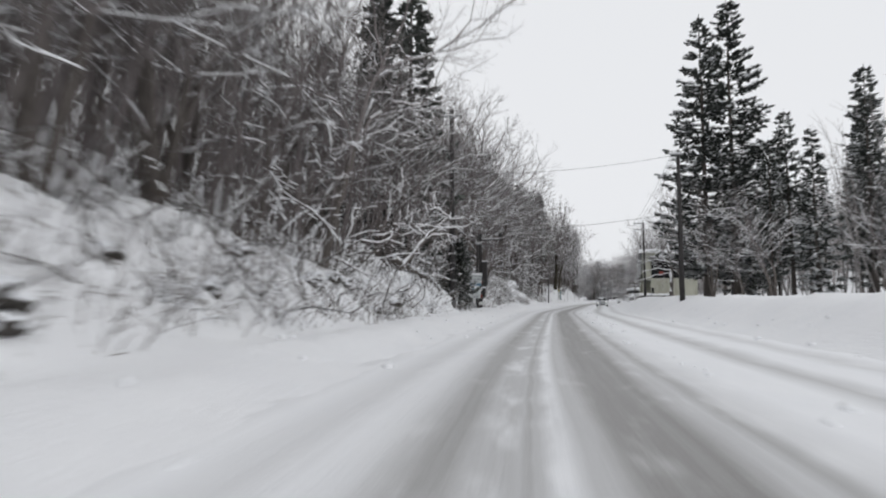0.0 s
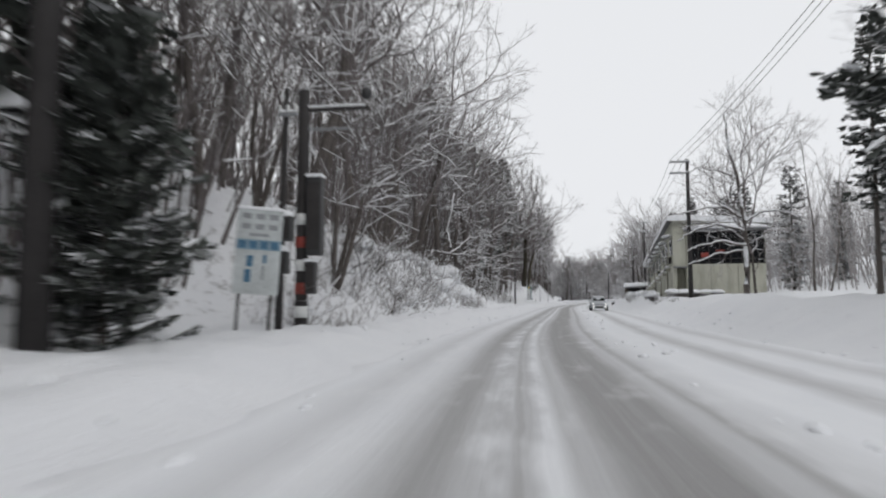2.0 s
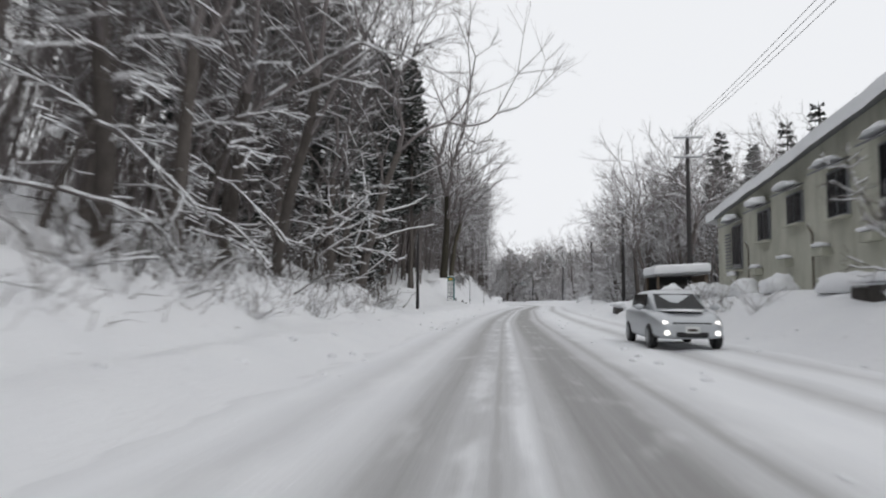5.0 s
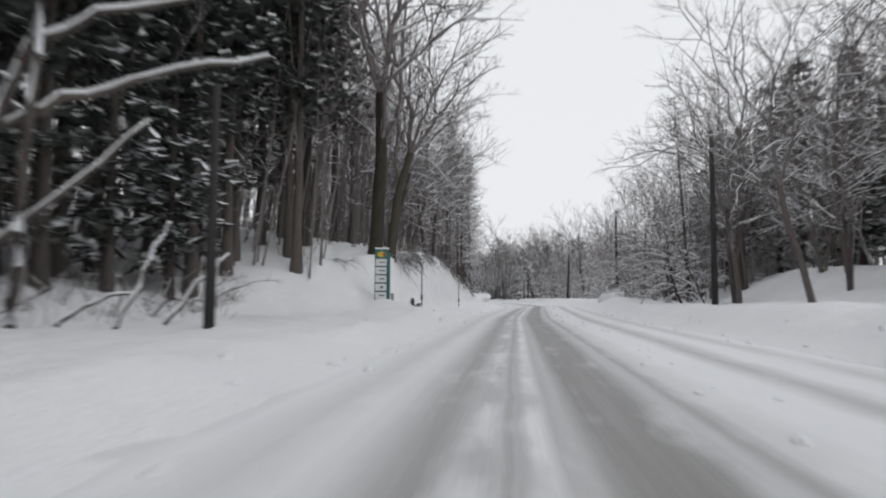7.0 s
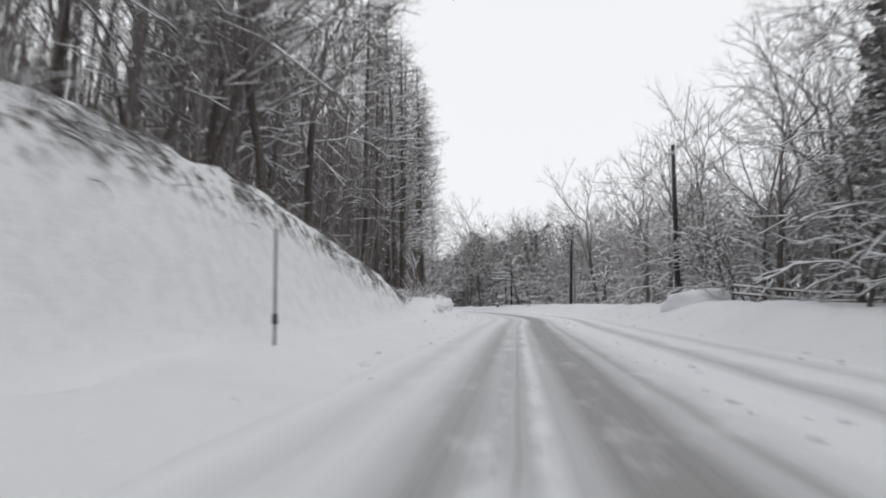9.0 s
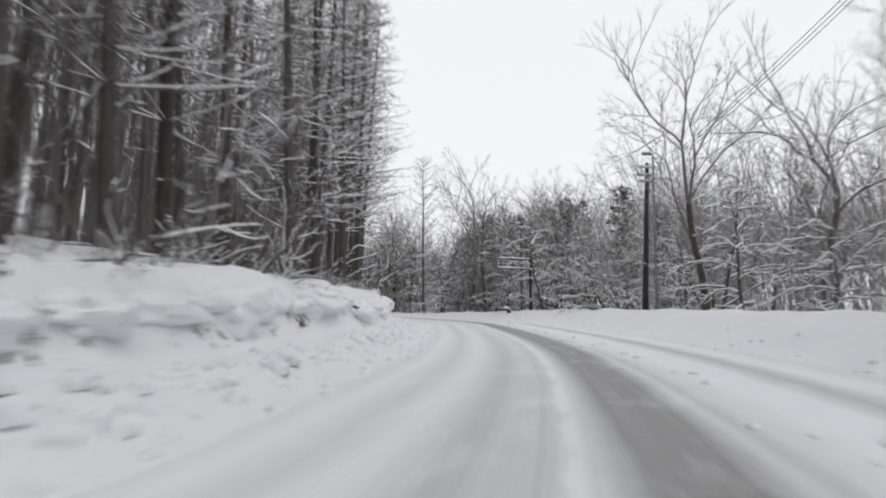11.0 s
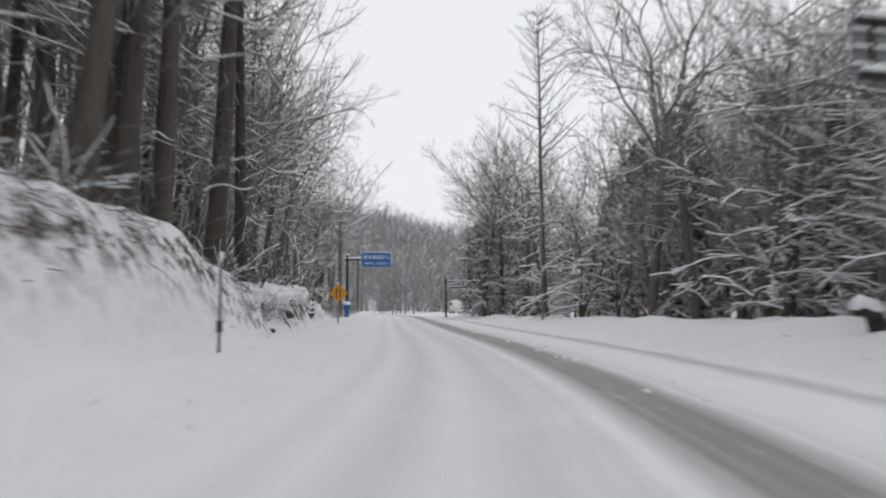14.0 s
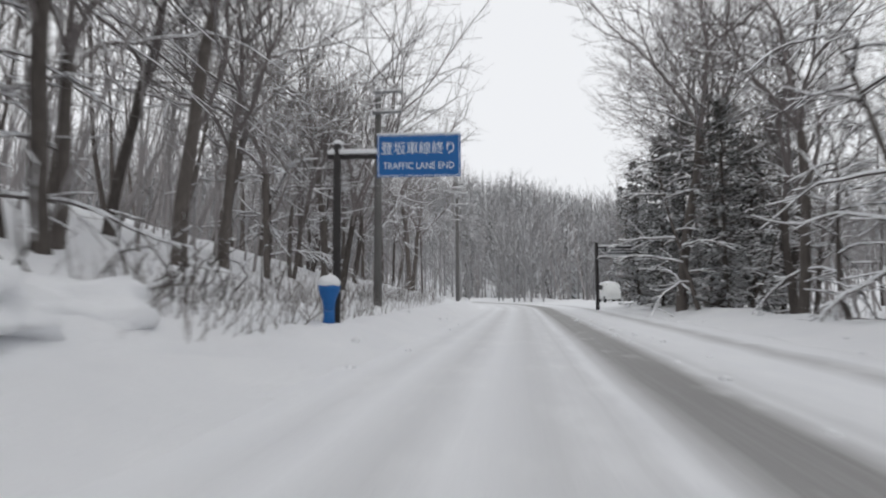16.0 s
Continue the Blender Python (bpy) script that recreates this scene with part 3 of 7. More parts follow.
def fork_tree_parts(seed, high, girth, clear_=0.35, spread=0.42, levels=6, stems=1, fork=0.3, bend=0.09, lift=0.05, limbs=4, snow=0.7, tufts=3):
    """Trunk, branches and the snow on them, of a broadleaf tree whose limbs fork again and again into a rounded crown."""
    rng = np.random.RandomState(seed)
    trunks, thick, fine, tips, loads = [], [], [], [], []
    unit = high * (1 - clear_) / sum(0.76 ** k for k in range(levels + 1))

    def grow(p, d, ln, r, level):
        steps = 5 if level < 3 else (2 if level < levels - 1 else 1)
        pts, e = wander(rng, p, d, ln, steps, bend * (1.3 + 0.2 * level), lift * 3 / max(steps, 3))
        for k in range(steps):
            a, b = r * (1 - 0.3 * k / steps), r * (1 - 0.3 * (k + 1) / steps)
            row = (pts[k], pts[k + 1] + (pts[k + 1] - pts[k]) * 0.03, a, b)
            (thick if level < 3 else fine).append(row)
            run = (pts[k + 1] - pts[k]) / (np.linalg.norm(pts[k + 1] - pts[k]) + 1e-6)
            if level < 5 and abs(run[2]) < snow and rng.rand() < 0.7:
                loads.append(row)
        if level >= levels:
            for _ in range(tufts):
                g = rng.rand()
                p2 = pts[0] + (pts[-1] - pts[0]) * g
                tips.append((p2, p2 + (side_way(rng, e, rng.uniform(0.3, 0.95)) + (0, 0, 0.1)) * ln * rng.uniform(0.35, 0.75), 0.0048, 0.003))
            return
        n = 2 + (rng.rand() < fork)
        az = rng.uniform(0, 6.28)
        for j in range(n):
            d2 = side_way(rng, e, spread * rng.uniform(0.55, 1.35), az + j * 6.28 / n + rng.uniform(-0.5, 0.5))
            grow(pts[-1], d2, ln * rng.uniform(0.62, 0.86), max(0.0055, r * (0.66 if n == 2 else 0.58)), level + 1)
        for j in range(2 if level < 3 else 1):
            if level + 2 <= levels + 1:
                k = rng.randint(0, steps)
                p2 = pts[k] + (pts[k + 1] - pts[k]) * rng.rand()
                grow(p2, side_way(rng, pts[k + 1] - pts[k], rng.uniform(0.6, 1.1)), ln * rng.uniform(0.45, 0.7), max(0.0055, r * 0.36), level + 2)

    for nth in range(stems):
        d0 = np.array([rng.normal(0, 0.07), rng.normal(0, 0.07), 1.0]) if stems == 1 else side_way(rng, (0, 0, 1), rng.uniform(0.1, 0.28), nth * 6.28 / stems)
        bole = high * clear_ * rng.uniform(0.9, 1.1)
        pts, e = wander(rng, (0, 0, -0.5), d0, bole + 0.5, 7, 0.05, 0.03)
        top = girth * 0.72
        trunks.append(stem(pts, [girth * (1.35 if k == 0 else 1.0) + (top - girth) * k / 7 for k in range(8)], 9))
        az = rng.uniform(0, 6.28)
        for j in range(limbs):
            d2 = side_way(rng, e, spread * (0.25 if j == 0 else rng.uniform(0.8, 1.5)), az + j * 6.28 / max(limbs - 1, 1))
            q = 7 if j < 3 else rng.randint(4, 7)
            grow(pts[q] - e * 0.05, d2, unit * (1.15 if j == 0 else rng.uniform(0.8, 1.1)), top * (0.72 if j == 0 else 0.52), 1)
    crown = []
    for some, sides in ((thick, 5), (fine, 3), (tips, 3)):
        p0, p1, a, b = (np.array(q) for q in zip(*some))
        crown.append(prisms(p0, p1, a, b, sides, False, sides == 3))
    p0, p1, a, b = (np.array(q) for q in zip(*loads))
    return joined(trunks), joined(crown), prisms(p0, p1, a, b, 4, True)


def larch_parts(seed, high, girth, first=0.25, reach=3.0, whorls=26, rise=0.1, many=(3, 6), twigs=2, stout=0.022):
    """A straight bare trunk with many thin level branches, drooping at their ends."""
    rng = np.random.RandomState(seed)
    pts, _ = wander(rng, (0, 0, -0.5), (rng.normal(0, 0.015), rng.normal(0, 0.015), 1), high + 0.5, 12, 0.008, 0)
    radii = [girth * (1 - 0.93 * k / 12) * (1.45 if k == 0 else 1) for k in range(13)]
    one, two, loads = [], [], []
    for i in range(whorls):
        f = first + (0.99 - first) * (i / whorls) ** 0.9
        k = min(int(f * 12), 11)
        p = pts[k] + (pts[k + 1] - pts[k]) * (f * 12 - k)
        for j in range(rng.randint(*many)):
            az = rng.uniform(0, 6.28)
            ln = reach * (1 - f) ** 0.6 * rng.uniform(0.5, 1.15) + 0.35
            l1, _ = wander(rng, p, (math.cos(az), math.sin(az), rise + rng.uniform(-0.25, 0.25)), ln, 4, 0.09, 0.045)
            for q in range(4):
                r = stout * (1 - q / 5)
                one.append((l1[q], l1[q + 1], r, r * 0.75))
                if rng.rand() < 0.55:
                    loads.append(one[-1])
                for _ in range(twigs):
                    p2 = l1[q] + (l1[q + 1] - l1[q]) * rng.rand()
                    d2 = side_way(rng, l1[q + 1] - l1[q], rng.uniform(0.5, 1.1))
                    d2[2] -= 0.15
                    two.append((p2, p2 + d2 * rng.uniform(0.2, 0.7), 0.008, 0.004))
    pts = np.array(pts)
    crown = []
    for some in (one, two):
        p0, p1, a, b = (np.array(q) for q in zip(*some))
        crown.append(prisms(p0, p1, a, b, 3, False, some is two))
    p0, p1, a, b = (np.array(q) for q in zip(*loads))
    return stem(pts, radii, 9), joined(crown), prisms(p0, p1, a, b, 4, True)


def laden_parts(seed, high, girth, limbs=13, reach=3.4, first=0.14):
    """Trunk, branches and snow of a small crooked tree whose long level limbs droop under their load."""
    rng = np.random.RandomState(seed)
    pts, _ = wander(rng, (0, 0, -0.4), (rng.normal(0, 0.12), rng.normal(0, 0.12), 1.0), high, 10, 0.1, 0.04)
    big, small, loads = [], [], []
    for i in range(limbs):
        f = first + (0.95 - first) * (i + rng.rand()) / limbs
        k = min(int(f * 10), 9)
        p = pts[k] + (pts[k + 1] - pts[k]) * (f * 10 - k)
        az = i * 2.4 + rng.rand()
        ln = reach * (1.05 - 0.65 * f) * rng.uniform(0.7, 1.2)
        limb, _ = wander(rng, p, (math.cos(az), math.sin(az), rng.uniform(0.2, 0.75)), ln, 6, 0.17, -0.09)
        r = girth * (0.42 - 0.26 * f)
        for q in range(6):
            big.append((limb[q], limb[q + 1], r * (1 - q * 0.13), r * (0.87 - q * 0.13)))
            loads.append((limb[q], limb[q + 1], max(r * (1 - q * 0.12), 0.022) * 1.35, max(r * (0.88 - q * 0.12), 0.02) * 1.35))
            for _ in range(2):
                p2 = limb[q] + (limb[q + 1] - limb[q]) * rng.rand()
                d2 = side_way(rng, limb[q + 1] - limb[q], rng.uniform(0.4, 1.0))
                d2[2] *= 0.45
                l2, e2 = wander(rng, p2, d2, ln * rng.uniform(0.15, 0.38), 3, 0.14, -0.02)
                for w in range(3):
                    small.append((l2[w], l2[w + 1], 0.013, 0.009))
                    if rng.rand() < 0.7:
                        loads.append((l2[w], l2[w + 1], 0.019, 0.014))
                for _ in range(3):
                    w = rng.randint(0, 3)
                    small.append((l2[w], l2[w] + side_way(rng, e2, rng.uniform(0.3, 0.9)) * rng.uniform(0.25, 0.7), 0.007, 0.004))
    crown = []
    for rows, sides in ((big, 5), (small, 3)):
        p0, p1, a, b = (np.array(q) for q in zip(*rows))
        crown.append(prisms(p0, p1 + (p1 - p0) * 0.04, a, b, sides, False, sides == 3))
    p0, p1, a, b = (np.array(q) for q in zip(*loads))
    radii = [girth * (1 - 0.88 * (k / 10) ** 0.9) * (1.2 if k == 0 else 1) for k in range(11)]
    return stem(pts, radii, 9), joined(crown), prisms(p0, p1 + (p1 - p0) * 0.06, a, b, 4, True)


def sprays(rng, rows):
    """Tent-shaped sprays of needles: rows of foot, tip, half width and droop."""
    verts, quads = [], []
    for p, e, w, droop in rows:
        d = e - p
        side = np.cross(d, (0, 0, 1.0))
        side = side / (np.linalg.norm(side) + 1e-6) * w
        mid = (p + e) / 2 + (0, 0, 0.12 * w)
        low = np.array((0, 0, -droop))
        k = len(verts)
        jag = rng.uniform(0.7, 1.25, 4)
        verts += [p, mid + side * jag[0] + low, e, mid - side * jag[1] + low, mid, p + low * 0.6 - side * 0.2, e + low * 0.9]
        quads += [(k, k + 1, k + 2, k + 4), (k, k + 4, k + 2, k + 3), (k + 5, k + 3, k + 6, k + 1)]
    return np.array(verts), np.array(quads)


def conifer_parts(seed, high, girth, wide, first=0.12, whorls=34, boughs=6, shape=0.85, droop=0.35, dense=6, snow=0.35, spray=1.0):
    """A dark evergreen: trunk, boughs with hanging sprays of needles, and pads of snow on them."""
    rng = np.random.RandomState(seed)
    pts = np.array([(rng.normal(0, 0.02), rng.normal(0, 0.02), -0.5 + (high + 0.5) * k / 10) for k in range(11)])
    radii = [girth * (1 - 0.93 * k / 10) * (1.4 if k == 0 else 1) for k in range(11)]
    limbs, rows, pads = [], [], []
    for i in range(whorls):
        f = first + (0.995 - first) * i / whorls
        z = f * high
        for j in range(boughs):
            az = rng.uniform(0, 6.28)
            ln = wide * (1 - f) ** shape * rng.uniform(0.55, 1.15) + 0.25
            if f < first + 0.15:
                ln *= rng.uniform(0.3, 1.0)
            p = np.array((0, 0, z + rng.uniform(-0.3, 0.3)))
            d = np.array((math.cos(az), math.sin(az), 0.28 - droop * rng.uniform(0.7, 1.4) * (1 - 0.6 * f)))
            m = p + d * ln * 0.6
            e = m + (d + (0, 0, 0.28)) * ln * 0.4
            r = 0.012 + 0.012 * ln
            limbs += [(p, m, r, r * 0.7), (m, e, r * 0.7, r * 0.3)]
            for q in range(dense):
                g = 0.25 + 0.8 * (q + rng.rand()) / dense
                c = p + (m - p) * (g / 0.6) if g < 0.6 else m + (e - m) * ((g - 0.6) / 0.4)
                out = d + rng.normal(0, 0.55, 3) * (1, 1, 0.35)
                out /= np.linalg.norm(out)
                size = (0.35 + 0.16 * ln) * rng.uniform(0.7, 1.3) * spray
                rows.append((c, c + out * size, size * rng.uniform(0.3, 0.5), size * rng.uniform(0.15, 0.5)))
                if rng.rand() < snow * 0.4:
                    pads.append((c + (0, 0, 0.05), c + out * size * 0.8 + (0, 0, 0.05), size * 0.16, size * 0.1))
    p0, p1, a, b = (np.array(q) for q in zip(*limbs))
    crown = joined([prisms(p0, p1, a, b, 3), sprays(rng, rows)])
    q0, q1, c, d = (np.array(q) for q in zip(*pads))
    return stem(pts, radii, 9), crown, prisms(q0, q1, c, d, 4, True)


def shrub_parts(seed, high, stems=16, twigs=5, wide=0.9):
    rng = np.random.RandomState(seed)
    segs, loads = [], []
    for _ in range(stems):
        az, ln = rng.uniform(0, 6.28), high * rng.uniform(0.5, 1.1)
        foot = np.array((rng.normal(0, 0.15), rng.normal(0, 0.15), -0.1))
        pts, _ = wander(rng, foot, (math.cos(az) * wide * rng.rand(), math.sin(az) * wide * rng.rand(), 1), ln, 4, 0.16, -0.08)
        for q in range(4):
            r = 0.012 * (1 - q / 6)
            segs.append((pts[q], pts[q + 1], r, r * 0.8))
            if rng.rand() < 0.7:
                loads.append(segs[-1])
            for _ in range(twigs // 2 + (q > 1)):
                p = pts[q] + (pts[q + 1] - pts[q]) * rng.rand()
                segs.append((p, p + side_way(rng, pts[q + 1] - pts[q], rng.uniform(0.4, 1.0)) * ln * rng.uniform(0.12, 0.35), 0.006, 0.003))
    p0, p1, a, b = (np.array(q) for q in zip(*segs))
    q0, q1, c, d = (np.array(q) for q in zip(*loads))
    return prisms(p0, p1, a, b, 3, False, True), prisms(q0, q1, c * 0.8, d * 0.8, 4, True)


def tree(name, label, parts, bark, twig, category="tree", group=""):
    """One tree standing off the way, to be copied to its places and then taken out."""
    t = thing(name, label, category, (0, 0, -500), 0, group)
    (tv, tq), (cv, cq), (lv, lq) = parts
    part("trunk", quad_mesh("trunk", tv, tq, bark, True), None, t)
    part("crown", quad_mesh("crown", cv, cq, twig), None, t)["kind"] = "stuff"
    part("snow", quad_mesh("snow", lv, lq, M_LOAD), None, t, "white fresh snow")["kind"] = "stuff"
    return t


BARE = "leafless grey-brown broadleaf tree with snow-lined branches"
OAKS = [tree("bare_tree", BARE, fork_tree_parts(10 + k, h, g, cl, sp, 5, 1, 0.3, 0.12), M_BARK, M_TWIG, group="roadside trees") for k, (h, g, cl, sp) in enumerate(((17, 0.2, 0.33, 0.42), (15, 0.17, 0.24, 0.5), (19, 0.23, 0.42, 0.36), (14, 0.15, 0.3, 0.45), (16, 0.18, 0.28, 0.52)))]
FORKED = [tree("bare_tree", "many-stemmed leafless tree with snow-lined branches", fork_tree_parts(30 + k, h, 0.12, 0.3, 0.4, 4, n, 0.35, 0.12, limbs=4), M_BARK, M_TWIG, group="roadside trees") for k, (h, n) in enumerate(((13, 2), (15, 3), (11, 3)))]
FAN, FINE = (tree("bare_tree", "tall leafless tree with a rounded crown of fine twigs", fork_tree_parts(*spec), M_BARK, M_TWIG, group="roadside trees") for spec in ((51, 19, 0.22, 0.4, 0.4, 6, 1, 0.2, 0.07), (52, 17, 0.2, 0.34, 0.46, 6, 1, 0.2, 0.09)))
SAPLINGS = [tree("sapling", "thin bent sapling loaded with snow", bare_tree_parts(60 + k, h, 0.07, 9, 0.2, 0.8, (4, 3, 2), 0.16, 0.1, snow=0.9), M_BARK, M_TWIG, group="bent saplings") for k, h in enumerate((6.5, 7.5, 5.5))]
THIN = [tree("slender_tree", "slender leafless woodland tree dusted with snow", bare_tree_parts(70 + k, h, 0.12, 8, 0.35, 0.6, (4, 3, 0), 0.1), M_BARK, M_TWIG, group="woodland trees") for k, h in enumerate((14, 17, 12, 16))]
LARCHES = [tree("larch", "tall bare larch with thin level branches lined with snow", larch_parts(80 + k, h, 0.21, fi, rc, 28, 0.12, (4, 7), 3), M_CEDAR_BARK, M_TWIG, group="larches") for k, (h, fi, rc) in enumerate(((22, 0.26, 4.2), (24, 0.32, 4.4), (20, 0.2, 3.8)))]
CEDARS = [tree("cedar", "dark evergreen cedar with a bare lower trunk and dabs of snow", conifer_parts(90 + k, h, 0.26, w, fi, 32, 6, 0.85, 0.35, 4, 0.16, 1.05), M_CEDAR_BARK, M_NEEDLE, group="cedars") for k, (h, w, fi) in enumerate(((21, 2.9, 0.2), (24, 3.2, 0.34), (18, 2.6, 0.1)))]
BROAD_LARCH = tree("larch", "tall bare larch with broad rising branches", larch_parts(88, 24, 0.24, 0.46, 8.5, 18, 0.7, (3, 5), 5, 0.04), M_CEDAR_BARK, M_TWIG, group="larches")
CYPRESS = [tree("cypress", "dense dark evergreen cypress with little snow", conifer_parts(95 + k, h, 0.2, w, 0.06, 28, 7, 0.42, 0.45, 5, 0.08, 0.92), M_CEDAR_BARK, M_NEEDLE_DULL, group="cypresses") for k, (h, w) in enumerate(((16, 1.75), (13, 1.6)))]
CYPRESS.append(tree("cypress", "dense dark evergreen cypress with little snow", conifer_parts(98, 15, 0.2, 2.3, 0.05, 36, 8, 0.6, 0.45, 8, 0.04, 0.56), M_CEDAR_BARK, M_NEEDLE_DULL, group="cypresses"))
SPRUCE = tree("spruce", "tall ragged dark spruce with snow pads on its boughs", conifer_parts(101, 25, 0.3, 4.7, 0.1, 40, 6, 0.75, 0.3, 15, 0.4, 0.62), M_CEDAR_BARK, M_NEEDLE, group="spruces")
TWIN = tree("bare_tree", "massive leafless tree rising from a snowy knoll", fork_tree_parts(57, 23, 0.4, 0.4, 0.4, 5, 1, 0.3, 0.1, limbs=5), M_BARK_OLD, M_TWIG, group="roadside trees")
BUSHY = tree("young_cedar", "bushy dark young cedar beside a pole", conifer_parts(111, 6.2, 0.09, 1.6, 0.03, 34, 9, 0.55, 0.05, 14, 0.08, 0.5), M_CEDAR_BARK, M_NEEDLE, group="cedars")
LADEN = [tree("laden_tree", "small crooked tree with level limbs bowed under thick snow", laden_parts(130 + k, h, g, n, rc), M_BARK, M_TWIG, group="laden trees") for k, (h, g, n, rc) in enumerate(((7.5, 0.12, 13, 4.2), (6.0, 0.1, 11, 3.8), (9.5, 0.14, 16, 4.6)))]
SHRUBS = []
for k, (h, n) in enumerate(((1.5, 13), (1.1, 12), (2.1, 13))):
    t = thing("shrub", "brown leafless shrub weighed down with snow", "shrub", (0, 0, -500), 0, "bank shrubs")
    (sv, sq), (lv, lq) = shrub_parts(120 + k, h, n)
    part("crown", quad_mesh("crown", sv, sq, M_SHRUB), None, t)["kind"] = "stuff"
    part("snow", quad_mesh("snow", lv, lq, M_LOAD), None, t, "white fresh snow")["kind"] = "stuff"
    SHRUBS.append(t)
PATTERNS = OAKS + FORKED + [FAN, FINE] + SAPLINGS + THIN + LARCHES + CYPRESS + [BROAD_LARCH] + CEDARS + [SPRUCE, TWIN, BUSHY] + LADEN + SHRUBS

PLANTED = []


def plant(pattern, s, u, scale=1.0, lean=0.0, turn=None, sink=0.15):
    """A copy of a tree at s and u, leaning to the right of the way by so many degrees."""
    x, y, z = ground_at(s, u)
    turn = random.uniform(0, 360) if turn is None else turn
    dx, dy = way_dir(s)
    head = -math.degrees(math.atan2(float(dx), float(dy)))
    m = pose(x, y, z - sink, 0, lean, head) @ pose(0, 0, 0, 0, 0, turn) @ Matrix.Scale(scale, 4)
    t = copy_thing(pattern, m)
    t.matrix_basis = m
    PLANTED.append((s, u))
    return t


def plant_at(pattern, x, y, scale=1.0, lean=0.0, turn=None):
    s, u = place_of(x, y)
    return plant(pattern, s, u, scale, lean, turn)


def clear(s, u, gap):
    return all((s - a) ** 2 + (u - b) ** 2 > gap * gap for a, b in PLANTED)


# trees with places of their own
for s, u, size, turn in ((153.0, -10.4, 1.0, 20), (155.0, -11.6, 0.9, 130), (157.4, -11.5, 1.0, 250), (166.0, -12.8, 1.0, 70)):
    plant(CEDARS[1], s, u, size, 0, turn)
plant_at(SPRUCE, 25.4, 56.0, 1.1, 0, 10)
plant_at(SPRUCE, 22.7, 55.4, 1.0, 0, 140)
plant_at(SPRUCE, 29.5, 62.0, 0.64, 0, 250)
plant_at(CEDARS[0], 30.8, 46.5, 0.84, 0, 30)
plant_at(CEDARS[2], 32.6, 49.0, 0.9, 0, 130)
plant_at(BUSHY, 1.45, 50.8, 0.9, 0, 30)
plant_at(CEDARS[2], -2.2, 53.4, 1.5, 0, 0)
plant_at(CEDARS[2], -4.6, 52.2, 1.3, 0, 200)
plant_at(CEDARS[0], -5.2, 57.0, 1.2, 0, 80)
plant_at(FAN, 62.2, 317.5, 1.28, -2, 120)
plant_at(FINE, 64.0, 319.0, 1.22, -3, 20)
plant_at(LADEN[2], 62.9, 315.5, 0.95, -4, 60)
plant_at(BROAD_LARCH, 66.6, 297.8, 1.02, 0, 70)
plant_at(FAN, 70.3, 282.8, 1.26, 3, 200)
plant_at(FAN, 72.3, 231.1, 0.97, 3, 300)
plant_at(OAKS[2], 68.9, 214.0, 0.85, 0, 60)
plant_at(OAKS[1], 70.3, 206.0, 1.25, 0, 200)
plant_at(OAKS[4], 53.9, 162.3, 1.3, -4, 150)
plant_at(FORKED[0], 57.5, 166.5, 1.35, -4, 10)
plant_at(LARCHES[2], 56.9, 173.0, 0.9, -3, 80)
plant_at(LARCHES[1], 66.0, 182.3, 0.95, 0, 30)
plant_at(THIN[1], 66.7, 196.2, 1.15, 0, 70)
for x, y, k in ((69.5, 187.5, 0.85), (72.0, 191.5, 0.95), (74.5, 187.0, 0.9), (70.5, 181.5, 0.8)):
    plant_at(CEDARS[0], x, y, k)
plant_at(OAKS[3], 58.1, 177.8, 1.05, -4, 90)
plant_at(OAKS[0], 69.3, 299.0, 1.1, 3, 300)
plant_at(FORKED[1], 72.0, 300.5, 1.2, 4, 40)
plant_at(FINE, 29.2, 81.0, 0.85, -3, 10)
plant_at(SAPLINGS[0], 31.4, 102.6, 0.75, 0, 40)
plant_at(SAPLINGS[1], 30.0, 97.9, 0.75, 0, 130)
plant_at(OAKS[3], 31.5, 84.0, 0.7, 0, 210)
plant_at(OAKS[4], 9.0, 97.3, 0.75, 14, 100)
plant_at(FORKED[2], 4.2, 62.5, 0.8, 9, 20)
plant(OAKS[3], 265.5, -7.2, 0.5, 9, 50)
plant(LARCHES[1], 259.5, -6.8, 1.2, 3)
plant(LARCHES[2], 262.5, -7.4, 1.3, 3)
plant(LARCHES[0], 264.4, -7.2, 1.25, 2)
plant(LARCHES[1], 266.8, -6.6, 1.35)
plant(LARCHES[2], 270.6, -6.7, 1.1)
for dx, dy, k, lean in ((0, 0, 0.1, 0), (0.1, 0.1, 0.085, 42), (-0.1, 0.1, 0.085, -42), (-0.25, -0.1, 0.07, -65), (0.12, -0.15, 0.08, 24)):
    plant_at(BUSHY, 32.3 + dx, 160.2 + dy, k, lean, 40 + 900 * dx)
plant_at(TWIN, 30.2, 160.5, 1.0, 1, 20)
plant_at(TWIN, 31.1, 160.9, 0.72, 5, 170)
for s, u, k in ((153, -13.5, 0.9), (156, -16.0, 1.0), (160, -14.0, 0.9), (149, -15.5, 1.0)):
    plant(CEDARS[0], s, u, k)
for s, u, k in ((147, -12.5, 1.0), (150, -12.5, 0.95), (156, -13.5, 1.0)):
    plant(CEDARS[1], s, u, k)


# ---- things along the way ----
def foot_of(x, y):
    s, u = place_of(x, y)
    return float(land(s, u))


def heading(x, y):
    """How far the way is turned there, in degrees to the left."""
    dx, dy = way_dir(place_of(x, y)[0])
    return -math.degrees(math.atan2(float(dx), float(dy)))


